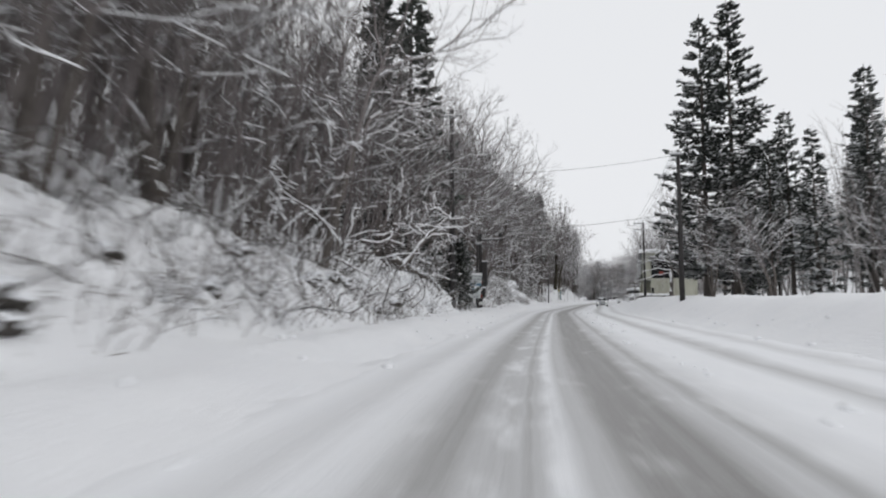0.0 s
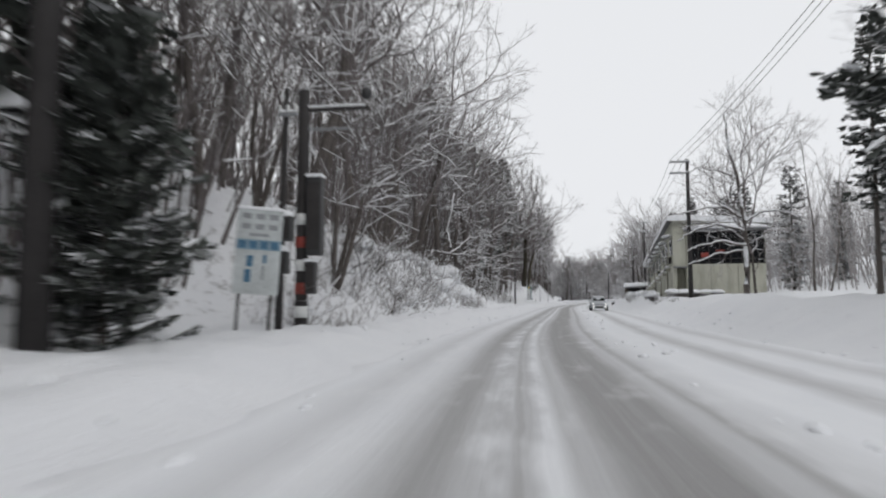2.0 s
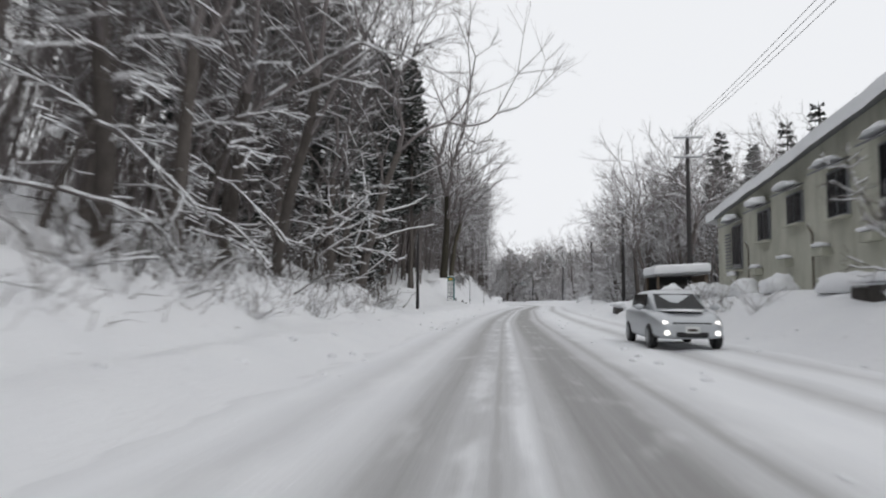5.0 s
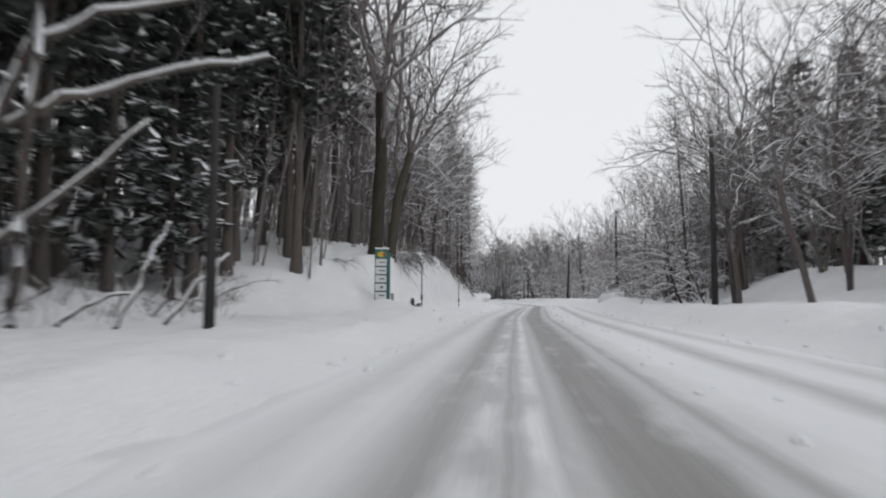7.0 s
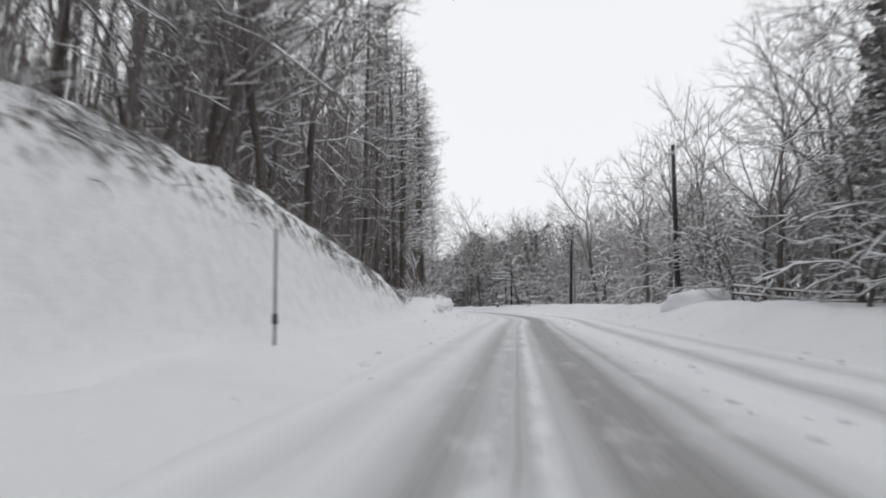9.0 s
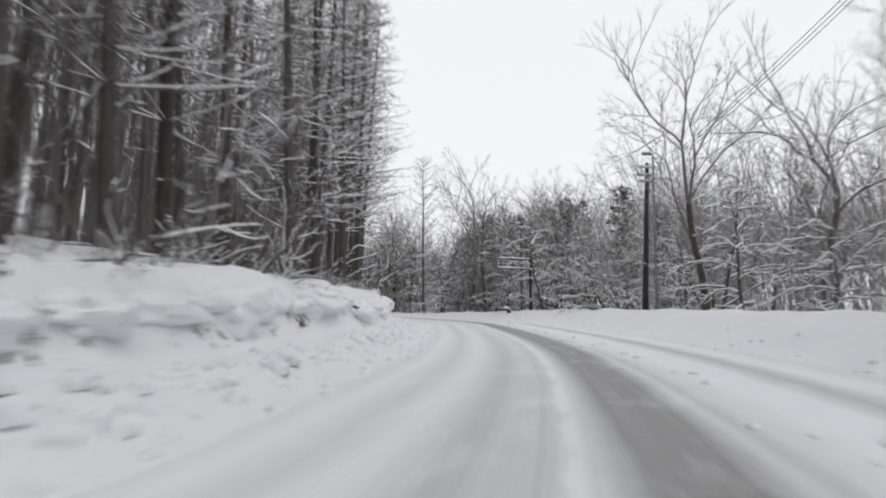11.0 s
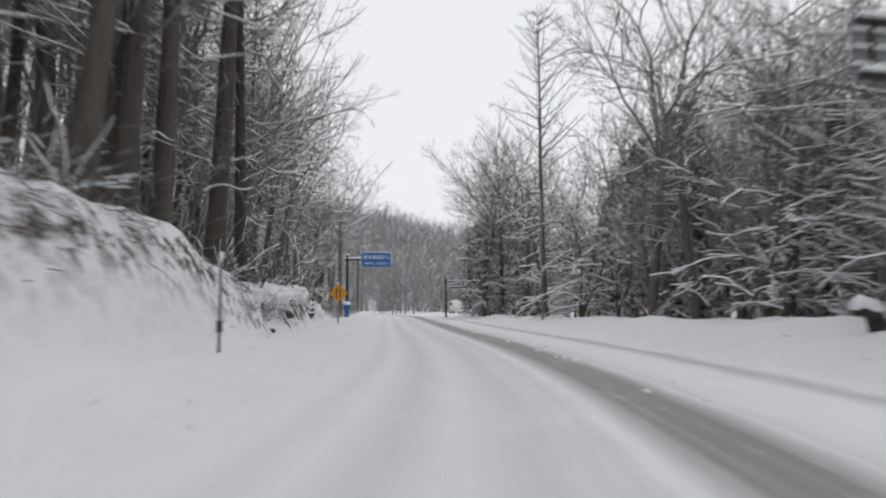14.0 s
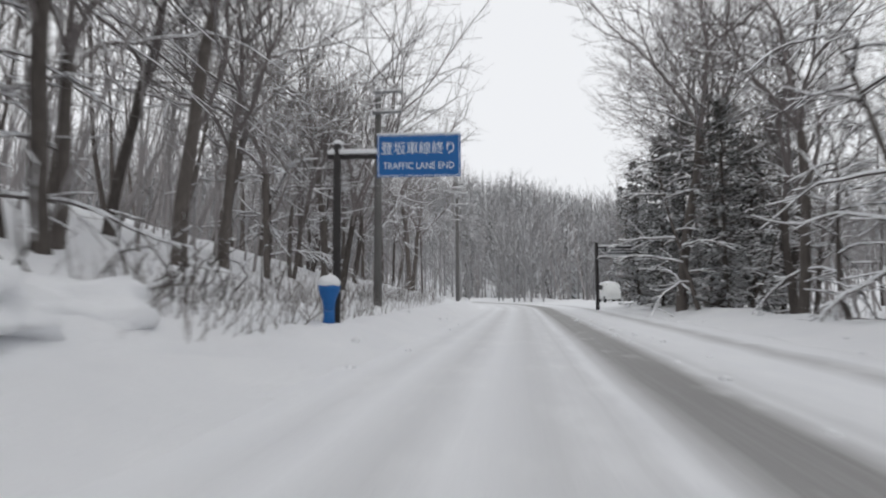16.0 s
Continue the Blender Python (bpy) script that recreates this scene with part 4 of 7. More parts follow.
def text_mesh(name, body, size, mat):
    cu = bpy.data.curves.new(name, "FONT")
    cu.body, cu.size, cu.extrude, cu.align_x, cu.align_y = body, size, 0.004, "CENTER", "CENTER"
    ob = new(name, cu)
    bpy.context.view_layer.update()
    me = bpy.data.meshes.new_from_object(ob.evaluated_get(bpy.context.evaluated_depsgraph_get()))
    bpy.data.objects.remove(ob)
    me.materials.clear()
    me.materials.append(mat)
    return me


def utility_pole(x, y, top, radius, label, arms, mat=M_CONCRETE, lean=0.0, face=None):
    """A pole with crossarms (height, reach left, reach right), each with its insulators."""
    z = foot_of(x, y)
    t = thing("utility_pole", label, "utility pole", (x, y, z - 0.3), heading(x, y) if face is None else face, "utility poles")
    h = top - z + 0.3
    off = math.tan(radians(lean)) * h
    part("shaft", rod([(0, 0, 0), (off * 0.5, 0, h * 0.5), (off, 0, h)], [radius * 1.2, radius, radius * 0.8], 12), mat, t)
    for z1, a, b in arms:
        zz = z1 - z + 0.3
        o = off * zz / h
        arm = part("crossarm", box((a + b, 0.09, 0.1), ((b - a) / 2 + o, -radius - 0.03, zz), 0.012), M_STEEL, t)
        part("snow_cap", box((a + b - 0.05, 0.11, 0.06), ((b - a) / 2 + o, -radius - 0.03, zz + 0.08), 0.025), M_SNOW, arm, "white fresh snow")
        for k in range(3):
            px_ = o - a + (a + b) * (0.08 + 0.42 * k)
            part("insulator", rod([(px_, -radius - 0.03, zz + 0.05), (px_, -radius - 0.03, zz + 0.16), (px_, -radius - 0.03, zz + 0.24)], [0.035, 0.05, 0.025], 8), M_WHITE, arm, "pale porcelain insulator")
    return t


utility_pole(26.98, 84.45, 11.1, 0.14, "slim dark utility pole with bracket arms on a snowbank", [(10.9, 1.25, 0.15), (10.1, 1.25, 0.15)], M_DARKPOLE)
utility_pole(15.9, 43.6, 11.1, 0.15, "dark utility pole standing against a tall spruce", [(10.8, 0.6, 0.3)], M_DARKPOLE)
utility_pole(41.14, 129.2, 12.1, 0.15, "dark utility pole with two crossarms near a shed", [(11.9, 0.9, 0.9), (10.6, 0.9, 0.9)], M_DARKPOLE)
utility_pole(51.04, 160.4, 11.7, 0.17, "dark weathered wooden utility pole among bare trees", [(11.3, 0.4, 0.4)], M_DARKPOLE)
utility_pole(64.2, 201.6, 12.4, 0.17, "dark wooden utility pole with a stub fitting", [(11.7, 0.35, 0.1)], M_DARKPOLE)
utility_pole(70.9, 235.6, 10.3, 0.16, "brown leaning utility pole with crowded crossarms", [(10.0, 0.5, 0.5), (9.5, 0.75, 0.4), (9.1, 0.6, 0.45)], M_DARKPOLE, 2.2)
utility_pole(48.9, 308.0, 10.2, 0.16, "grey utility pole with crossarms behind a road sign", [(10.0, 0.2, 1.1), (9.1, 0.2, 1.1)])
utility_pole(44.0, 344.0, 11.3, 0.16, "grey utility pole with crossarms beside woods", [(11.0, 0.3, 1.0), (9.9, 0.3, 1.2)])
utility_pole(24.7, 139.8, 6.2, 0.11, "weathered bare wooden post before a cedar wood", [], M_DARKPOLE)
utility_pole(1.0, 49.6, 15.5, 0.2, "tall dark wooden utility pole at the foot of a wooded bank", [(15.0, 0.8, 0.8)], M_DARKPOLE)


def wire(points, sag, label):
    pts = []
    for a, b in zip(points, points[1:]):
        a, b = Vector(a), Vector(b)
        for k in range(10):
            f = k / 10
            pts.append(a.lerp(b, f) - Vector((0, 0, 4 * sag * f * (1 - f))))
    pts.append(Vector(points[-1]))
    w = new("power_line")
    tagged(w, label, "overhead cable", "overhead cables")
    part("cable", rod(pts, 0.013, 5), M_WIRE, w)


for k, (dx_, dz_) in enumerate(((-1.2, 0.1), (-0.7, 0.1), (-0.2, 0.1))):
    wire([(15.9 + dx_ * 0.3, 43.6, 10.9 + dz_), (26.98 + dx_, 84.4, 11.0 + dz_), (41.1 + dx_ * 0.4, 129.1, 12.05 + dz_), (51.0 + dx_ * 0.3, 160.3, 11.4 + dz_), (64.2 + dx_ * 0.3, 201.5, 11.9 + dz_), (71.0 + dx_ * 0.5, 235.4, 8.75 + dz_), (81.0 + dx_, 270.0, 13.0 + dz_), (84.0 + dx_, 312.0, 12.5 + dz_)], 0.55, "dark sagging overhead cable between roadside poles")
wire([(1.0, 49.6, 10.7), (15.9, 43.6, 10.8)], 0.45, "dark sagging cable crossing over the road")
wire([(1.0, 49.6, 6.1), (15.9, 43.6, 6.9)], 0.3, "dark sagging cable crossing over the road")


def equipment_pole(x, y):
    """The short pole with a level arm and dark cabinets."""
    z = foot_of(x, y)
    t = thing("equipment_pole", "short dark pole with a snowy arm and black cabinets", "equipment pole", (x, y, z - 0.2), heading(x, y))
    part("shaft", rod([(0, 0, 0), (0, 0, 7.1 - z)], [0.17, 0.15], 12), M_DARKPOLE, t)
    arm = part("arm", box((1.75, 0.09, 0.1), (0.95, 0, 6.55 - z), 0.015), M_DARKPOLE, t)
    part("snow_cap", box((1.6, 0.12, 0.07), (0.9, 0, 6.63 - z), 0.03), M_SNOW, arm, "white fresh snow")
    part("lamp", lump((0.16, 0.14, 0.17), 3, (1.75, 0, 6.95 - z), 0.1, 2, False), M_CABINET, arm, "black lamp head")
    for k in range(5):
        part("warning_band", rod([(0, 0, 0.9 + 0.62 * k - z), (0, 0, 1.2 + 0.62 * k - z)], 0.178, 12), M_RED if k % 2 else M_WHITE, t, "faded red band" if k % 2 else "scuffed white band")
    for k in range(8):
        side = -1 if k % 2 else 1
        part("step_bolt", rod([(side * 0.15, 0, 1.1 + 0.45 * k - z), (side * 0.36, 0, 1.1 + 0.45 * k - z)], 0.012, 6), M_STEEL, t)
    part("second_arm", box((1.2, 0.07, 0.07), (0.65, 0, 6.0 - z), 0.012), M_STEEL, t)
    for nm, size, at in (("cabinet", (0.42, 0.35, 2.1), (0.39, -0.1, 3.4)), ("meter_box", (0.28, 0.26, 0.85), (0.3, -0.12, 1.75))):
        b = part(nm, box(size, (at[0], at[1], at[2] - z + 0.2), 0.03), M_CABINET, t)
        part("snow_cap", box((size[0] + 0.04, size[1] + 0.04, 0.09), (at[0], at[1], at[2] - z + 0.24 + size[2] / 2), 0.035), M_SNOW, b, "white fresh snow")
        part("door_edge", box((size[0] * 0.8, 0.01, size[2] * 0.86), (at[0], at[1] - size[1] / 2 - 0.004, at[2] - z + 0.2), 0.004), M_DARKPOLE, b)


equipment_pole(3.73, 57.5)


def boxed_pole(x, y):
    """The thin pole with two small hooded boxes and its cable stay."""
    t = utility_pole(x, y, 6.6, 0.085, "thin dark steel pole with snow-hooded boxes beside an information board", [(5.9, 0.15, 0.35)], M_DARKPOLE, 1.2)
    z = foot_of(x, y) - 0.3
    for nm, size, at in (("junction_box", (0.42, 0.3, 0.62), (0.2, -0.2, 2.95)), ("switch_box", (0.4, 0.28, 0.55), (0.12, -0.2, 2.1))):
        b = part(nm, box(size, (at[0], at[1], at[2] - z), 0.03), M_CABINET, t)
        part("snow_cap", lump((size[0] * 0.56, size[1] * 0.56, 0.15), 7, (at[0], at[1], at[2] - z + size[2] / 2 + 0.02), 0.15, 2), M_SNOW, b, "white fresh snow")
        part("door_edge", box((size[0] * 0.8, 0.01, size[2] * 0.8), (at[0], at[1] - size[1] / 2 - 0.004, at[2] - z), 0.004), M_DARKPOLE, b)
        part("hinge_strip", box((0.05, 0.02, size[2] * 0.7), (at[0] - size[0] * 0.3, at[1] - size[1] / 2 - 0.01, at[2] - z), 0.004), M_STEEL, b, "grey metal strip")


boxed_pole(3.3, 56.5)


def info_board():
    """Weathered board with a faded blue band on two posts; its small writing shows as bars."""
    x, y = 2.95, 55.0
    z = foot_of(x, y)
    t = thing("information_board", "weathered pale board with faded blue bands on two posts", "sign board", (x, y, z - 0.2))
    t.matrix_basis = pose(x, y, z - 0.2, 0, 3.5, heading(x, y) + 20)
    base = 1.3 - z + 0.2
    grime = plain("weathered_board", (0.47, 0.5, 0.5), 0.6, 0, 0.3, 5)
    faded, pale = plain("faded_blue", (0.05, 0.14, 0.23), 0.6, 0, 0.35, 9), plain("pale_blue", (0.21, 0.3, 0.36), 0.6, 0, 0.3, 9)
    panel = part("panel", box((1.02, 0.05, 1.96), (0, 0, base + 0.98), 0.01), grime, t)
    part("snow_cap", box((1.06, 0.12, 0.08), (0, 0, base + 1.99), 0.035), M_SNOW, panel, "white fresh snow")
    part("band", box((1.0, 0.006, 0.24), (0, -0.03, base + 1.14), 0), pale, panel, "faded blue band")
    bars = [(bx, bz, 0.2, 0.13, M_STEEL) for bx in (-0.3, 0, 0.3) for bz in (1.8, 1.56)]
    bars += [(0, 1.37, 0.46, 0.07, M_STEEL), (-0.2, 0.42, 0.14, 0.3, faded), (-0.17, 0.76, 0.14, 0.26, faded), (0.14, 0.5, 0.06, 0.34, M_STEEL), (0.16, 0.82, 0.08, 0.2, faded)]
    for bx, bz, w, h, m in bars:
        part("printed_bar", box((w, 0.006, h), (bx, -0.03, base + bz), 0), m, panel)
    for bx in (-0.36, -0.12, 0.12, 0.36):
        part("printed_square", box((0.17, 0.004, 0.17), (bx, -0.035, base + 1.14), 0), faded, panel)
    for lx in (-0.36, 0.36):
        part("post", rod([(lx, 0.03, 0), (lx, 0.03, base + 0.3)], 0.035, 8), M_DARKPOLE, t)


info_board()


def stump_post(x, y, h, label):
    z = foot_of(x, y)
    t = thing("wooden_post", label, "post", (x, y, z - 0.2), 0)
    part("post", rod([(0, 0, 0), (0.02, 0, h * 0.6), (0.06, 0, h + 0.2)], [0.1, 0.09, 0.085], 10), M_DARKPOLE, t)
    part("snow_cap", lump((0.11, 0.11, 0.09), 2, (0.06, 0, h + 0.22), 0.1, 2), M_SNOW, t, "white fresh snow")


stump_post(1.0, 45.6, 0.95, "short dark wooden post standing in roadside snow")
stump_post(21.5, 48.5, 1.6, "leaning dark post at the edge of a cedar grove")


def banner_stand(x, y):
    """Tall narrow sign of plain white blocks on navy under a teal head."""
    t = thing("banner_sign", "tall narrow navy sign with white blocks and teal head", "sign", (x, y, 1.04), heading(x, y) + 6)
    panel = part("panel", box((0.62, 0.16, 2.46), (0, 0, 1.23), 0.015), M_NAVY, t)
    part("side_frame", box((0.12, 0.2, 2.3), (0.37, 0.06, 1.15), 0.015), M_TEAL, t)
    part("head", box((0.61, 0.02, 0.44), (0, -0.09, 2.22), 0.008), M_TEAL, panel, "teal head panel")
    bm = bmesh.new()
    bmesh.ops.create_uvsphere(bm, u_segments=20, v_segments=8, radius=0.5)
    bmesh.ops.scale(bm, vec=(0.42, 0.02, 0.27), verts=bm.verts)
    bmesh.ops.translate(bm, vec=(0.02, -0.105, 2.21), verts=bm.verts)
    emblem = part("emblem", bm, plain("emblem_yellow", (0.65, 0.4, 0.03), 0.5, 0, 0.3, 20), panel, "yellow oval emblem")
    part("emblem_side", box((0.1, 0.012, 0.16), (0.15, -0.114, 2.2), 0.03), M_RED, emblem, "red patch")
    for k in range(5):
        block = part("white_block", box((0.54, 0.02, 0.34), (0, -0.09, 0.22 + 0.4 * k), 0.03), M_WHITE, panel)
        part("dark_bar", box((0.26 if k != 1 else 0.13, 0.008, 0.05 if k != 1 else 0.1), (0.04, -0.104, 0.22 + 0.4 * k), 0.01), M_NAVY, block)
    part("snow_cap", box((0.68, 0.24, 0.07), (0.03, 0.02, 2.5), 0.03), M_SNOW, t, "white fresh snow")
    for lx in (-0.26, 0.32):
        part("leg", box((0.07, 0.1, 1.0), (lx, 0.06, -0.4), 0.01), M_CABINET, t)
    part("power_box", box((0.16, 0.2, 0.55), (0.55, 0.0, 0.05), 0.02), M_STEEL, t, "grey upright box with snowy sides")


banner_stand(30.13, 155.7)


def snow_pole(x, y, h, label):
    z = foot_of(x, y)
    t = thing("snow_pole", label, "marker pole", (x, y, z - 0.2), 0, "snow marker poles")
    part("shaft", rod([(0, 0, 0), (0, 0, h + 0.2)], 0.03, 8), M_GREYBACK, t)
    part("clamp", rod([(0, 0, 0.55), (0, 0, 0.75)], 0.055, 8), M_CABINET, t)
    part("reflector", rod([(0, 0, h), (0, 0, h + 0.18)], 0.036, 8), M_WHITE, t)


snow_pole(32.1, 155.5, 2.3, "thin grey snow marker pole below a snowy knoll")
snow_pole(37.79, 173.6, 2.42, "thin grey snow marker pole before a smooth snow wall")
snow_pole(57.1, 259.2, 1.75, "thin grey snow marker pole before a snow wall")


def warning_sign(x, y):
    z = foot_of(x, y)
    t = thing("warning_sign", "orange-yellow diamond road sign on a thin post in snow", "road sign", (x, y, z - 0.2), heading(x, y))
    part("post", rod([(0, 0.04, 0), (0, 0.04, 2.2 - z)], 0.035, 10), M_STEEL, t)
    up = 1.92 - z + 0.2
    panel = part("panel", box((0.66, 0.66, 0.012), m=pose(0, 0, up, 90, 0, 0) @ pose(0, 0, 0, 0, 0, 45), bevel=0.004), M_YELLOW, t)
    for bx, h in ((-0.09, 0.5), (0.09, 0.5)):
        part("symbol_line", box((0.05, 0.006, h), (bx, -0.012, up), 0), M_SIGNBLACK, panel)
    part("symbol_arrow", box((0.16, 0.006, 0.05), m=pose(-0.05, -0.012, up + 0.17, 0, 45, 0)), M_SIGNBLACK, panel)
    part("snow_cap", lump((0.08, 0.05, 0.06), 4, (0, 0, up + 0.48), 0.2, 2), M_SNOW, t, "white fresh snow")


warning_sign(54.62, 280.5)


def lane_sign():
    """The blue sign on a cantilever arm."""
    x, y = 51.75, 297.1
    z = foot_of(x, y)
    t = thing("lane_end_sign", "blue road sign with white lettering on a dark cantilever pole", "road sign", (x, y, z - 0.2), 11.0)
    k = 0.2 - z
    part("pole", rod([(0, 0, 0), (0, 0, 5.15 + k)], [0.11, 0.1], 12), M_DARKPOLE, t)
    part("pole_cap", lump((0.13, 0.13, 0.1), 1, (0, 0, 5.18 + k), 0.1, 2), M_SNOW, t, "white fresh snow")
    arm = part("arm", box((1.5, 0.1, 0.12), (0.5, 0, 4.82 + k), 0.02), M_DARKPOLE, t)
    part("snow_cap", box((1.45, 0.16, 0.13), (0.47, 0, 4.95 + k), 0.05), M_SNOW, arm, "white fresh snow")
    sx, sz = 2.17, 4.81 + k
    panel = part("panel", box((2.2, 0.05, 1.12), (sx, -0.06, sz), 0.015), M_BLUE, t)
    part("snow_cap", box((2.22, 0.09, 0.05), (sx, -0.06, sz + 0.58), 0.02), M_SNOW, panel, "white fresh snow")
    for bz in (0.53, -0.53):
        part("border", box((2.14, 0.006, 0.014), (sx, -0.088, sz + bz), 0), M_LETTER, panel)
    for bx in (-1.06, 1.06):
        part("border", box((0.014, 0.006, 1.05), (sx + bx, -0.088, sz), 0), M_LETTER, panel)
    for body, size, dz, wide in (("登坂車線終り", 0.36, 0.17, 1.92), ("TRAFFIC LANE END", 0.25, -0.28, 1.86)):
        me = text_mesh("lettering", body, size, M_LETTER)
        span = max(v.co.x for v in me.vertices) - min(v.co.x for v in me.vertices)
        ob = part("lettering", me, None, panel, "white sign lettering")
        ob.matrix_basis = pose(sx, -0.09, sz + dz, 90, 0, 0) @ Matrix.Diagonal((wide / span, 1, 1, 1))
    part("back_rail", box((2.0, 0.05, 0.06), (sx, 0.0, sz + 0.25), 0.01), M_STEEL, t)


lane_sign()


def marker_drum(x, y):
    z = foot_of(x, y)
    t = thing("roadside_marker", "blue tapered roadside marker capped with snow", "roadside marker", (x, y, z - 0.15), heading(x, y))
    part("stem", rod([(0, 0, 0), (0, 0, 0.5)], [0.16, 0.14], 12), M_BLUE, t)
    part("cone", rod([(0, 0, 0.5), (0, 0, 0.75), (0, 0, 1.0), (0, 0, 1.12)], [0.14, 0.17, 0.27, 0.28], 14), M_BLUE, t)
    part("snow_cap", lump((0.29, 0.29, 0.22), 6, (0, 0, 1.16), 0.1), M_SNOW, t, "white fresh snow")


marker_drum(51.9, 296.3)


def sign_back(x, y, turn, high, wide, tall, arm, label):
    """A road sign seen from behind: a ribbed panel carried by two snowy arms on a pole to its right."""
    z = foot_of(x, y)
    t = thing("road_sign", label, "road sign", (x, y, z - 0.2), turn)
    k = 0.2 - z
    part("pole", rod([(0, 0, 0), (0, 0, high + 0.25 + k)], [0.13, 0.12], 12), M_DARKPOLE, t)
    side = -1 if arm > 0 else 1
    for dz in (-0.08, -tall - 0.02):
        beam = part("arm", box((abs(arm), 0.1, 0.11), (side * (abs(arm) / 2 - 0.12), 0, high + dz + k), 0.02), M_DARKPOLE, t)
        part("snow_cap", box((abs(arm) - 0.05, 0.16, 0.11), (side * (abs(arm) / 2 - 0.12), 0, high + dz + 0.1 + k), 0.045), M_SNOW, beam, "white fresh snow")
    cx = side * (abs(arm) - wide / 2)
    panel = part("panel", box((wide, 0.03, tall + 0.1), (cx, 0.09, high - tall / 2 - 0.05 + k), 0.01), M_GREYBACK, t)
    for j in range(3):
        rz = high - 0.26 - (tall - 0.4) * j / 2 + k
        rib = part("rib", box((wide, 0.05, 0.05), (cx, 0.05, rz), 0.008), M_STEEL, panel)
        part("snow_cap", box((wide - 0.02, 0.05, 0.045), (cx, 0.045, rz + 0.05), 0.018), M_SNOW, rib, "white fresh snow")
    for fx in (-0.32, 0.32):
        part("bracket", box((0.08, 0.05, tall), (cx + fx * wide, 0.03, high - tall / 2 - 0.05 + k), 0.01), M_DARKPOLE, panel)


sign_back(71.4, 259.85, 13.0, 6.05, 2.1, 1.0, 3.7, "back of a road sign with snow on its cantilever arms")
sign_back(57.7, 328.4, 8.0, 4.45, 2.3, 0.8, -2.5, "back of a road sign on a pole at the far roadside")


def street_lamp(x, y, top, reach, label, mat=M_GREYBACK):
    z = foot_of(x, y)
    t = thing("street_lamp", label, "street lamp", (x, y, z - 0.2), heading(x, y), "street lamps")
    k = 0.2 - z
    part("pole", rod([(0, 0, 0), (0, 0, top + k)], [0.08, 0.055], 10), mat, t)
    part("arm", rod([(0, 0, top + k - 0.03), (-reach, 0, top + k)], 0.03, 8), mat, t)
    head = part("head", box((0.6, 0.26, 0.13), (-reach - 0.05, 0, top + k), 0.05), M_GREYBACK, t)
    part("snow_cap", box((0.58, 0.26, 0.08), (-reach - 0.05, 0, top + k + 0.1), 0.035), M_SNOW, head, "white fresh snow")


street_lamp(71.06, 261.8, 9.75, 0.3, "thin dark street lamp rising behind a road sign", M_DARKPOLE)
street_lamp(70.5, 233.4, 10.35, 0.3, "thin grey street lamp beside a leaning utility pole")
street_lamp(65.9, 293.0, 9.0, 0.35, "thin grey street lamp beside a tall larch")


def rail_fence():
    a, b = Vector((59.0, 188.6, 0)), Vector((63.2, 180.5, 0))
    t = thing("rail_fence", "low wooden rail fence with snow along its rails", "fence")
    n = 6
    tops = []
    for k in range(n):
        p = a.lerp(b, k / (n - 1))
        p.z = foot_of(p.x, p.y)
        part("post", rod([p - Vector((0, 0, 0.3)), p + Vector((0, 0, 0.85))], 0.055, 8), M_WOOD, t)
        tops.append(p)
    for p, q in zip(tops, tops[1:]):
        for h in (0.38, 0.75):
            rail = part("rail", rod([p + Vector((0, 0, h)), q + Vector((0, 0, h))], 0.045, 8), M_WOOD, t)
            part("snow_cap", rod([p + Vector((0, 0, h + 0.06)), q + Vector((0, 0, h + 0.06))], 0.05, 8), M_SNOW, rail, "white fresh snow")


rail_fence()


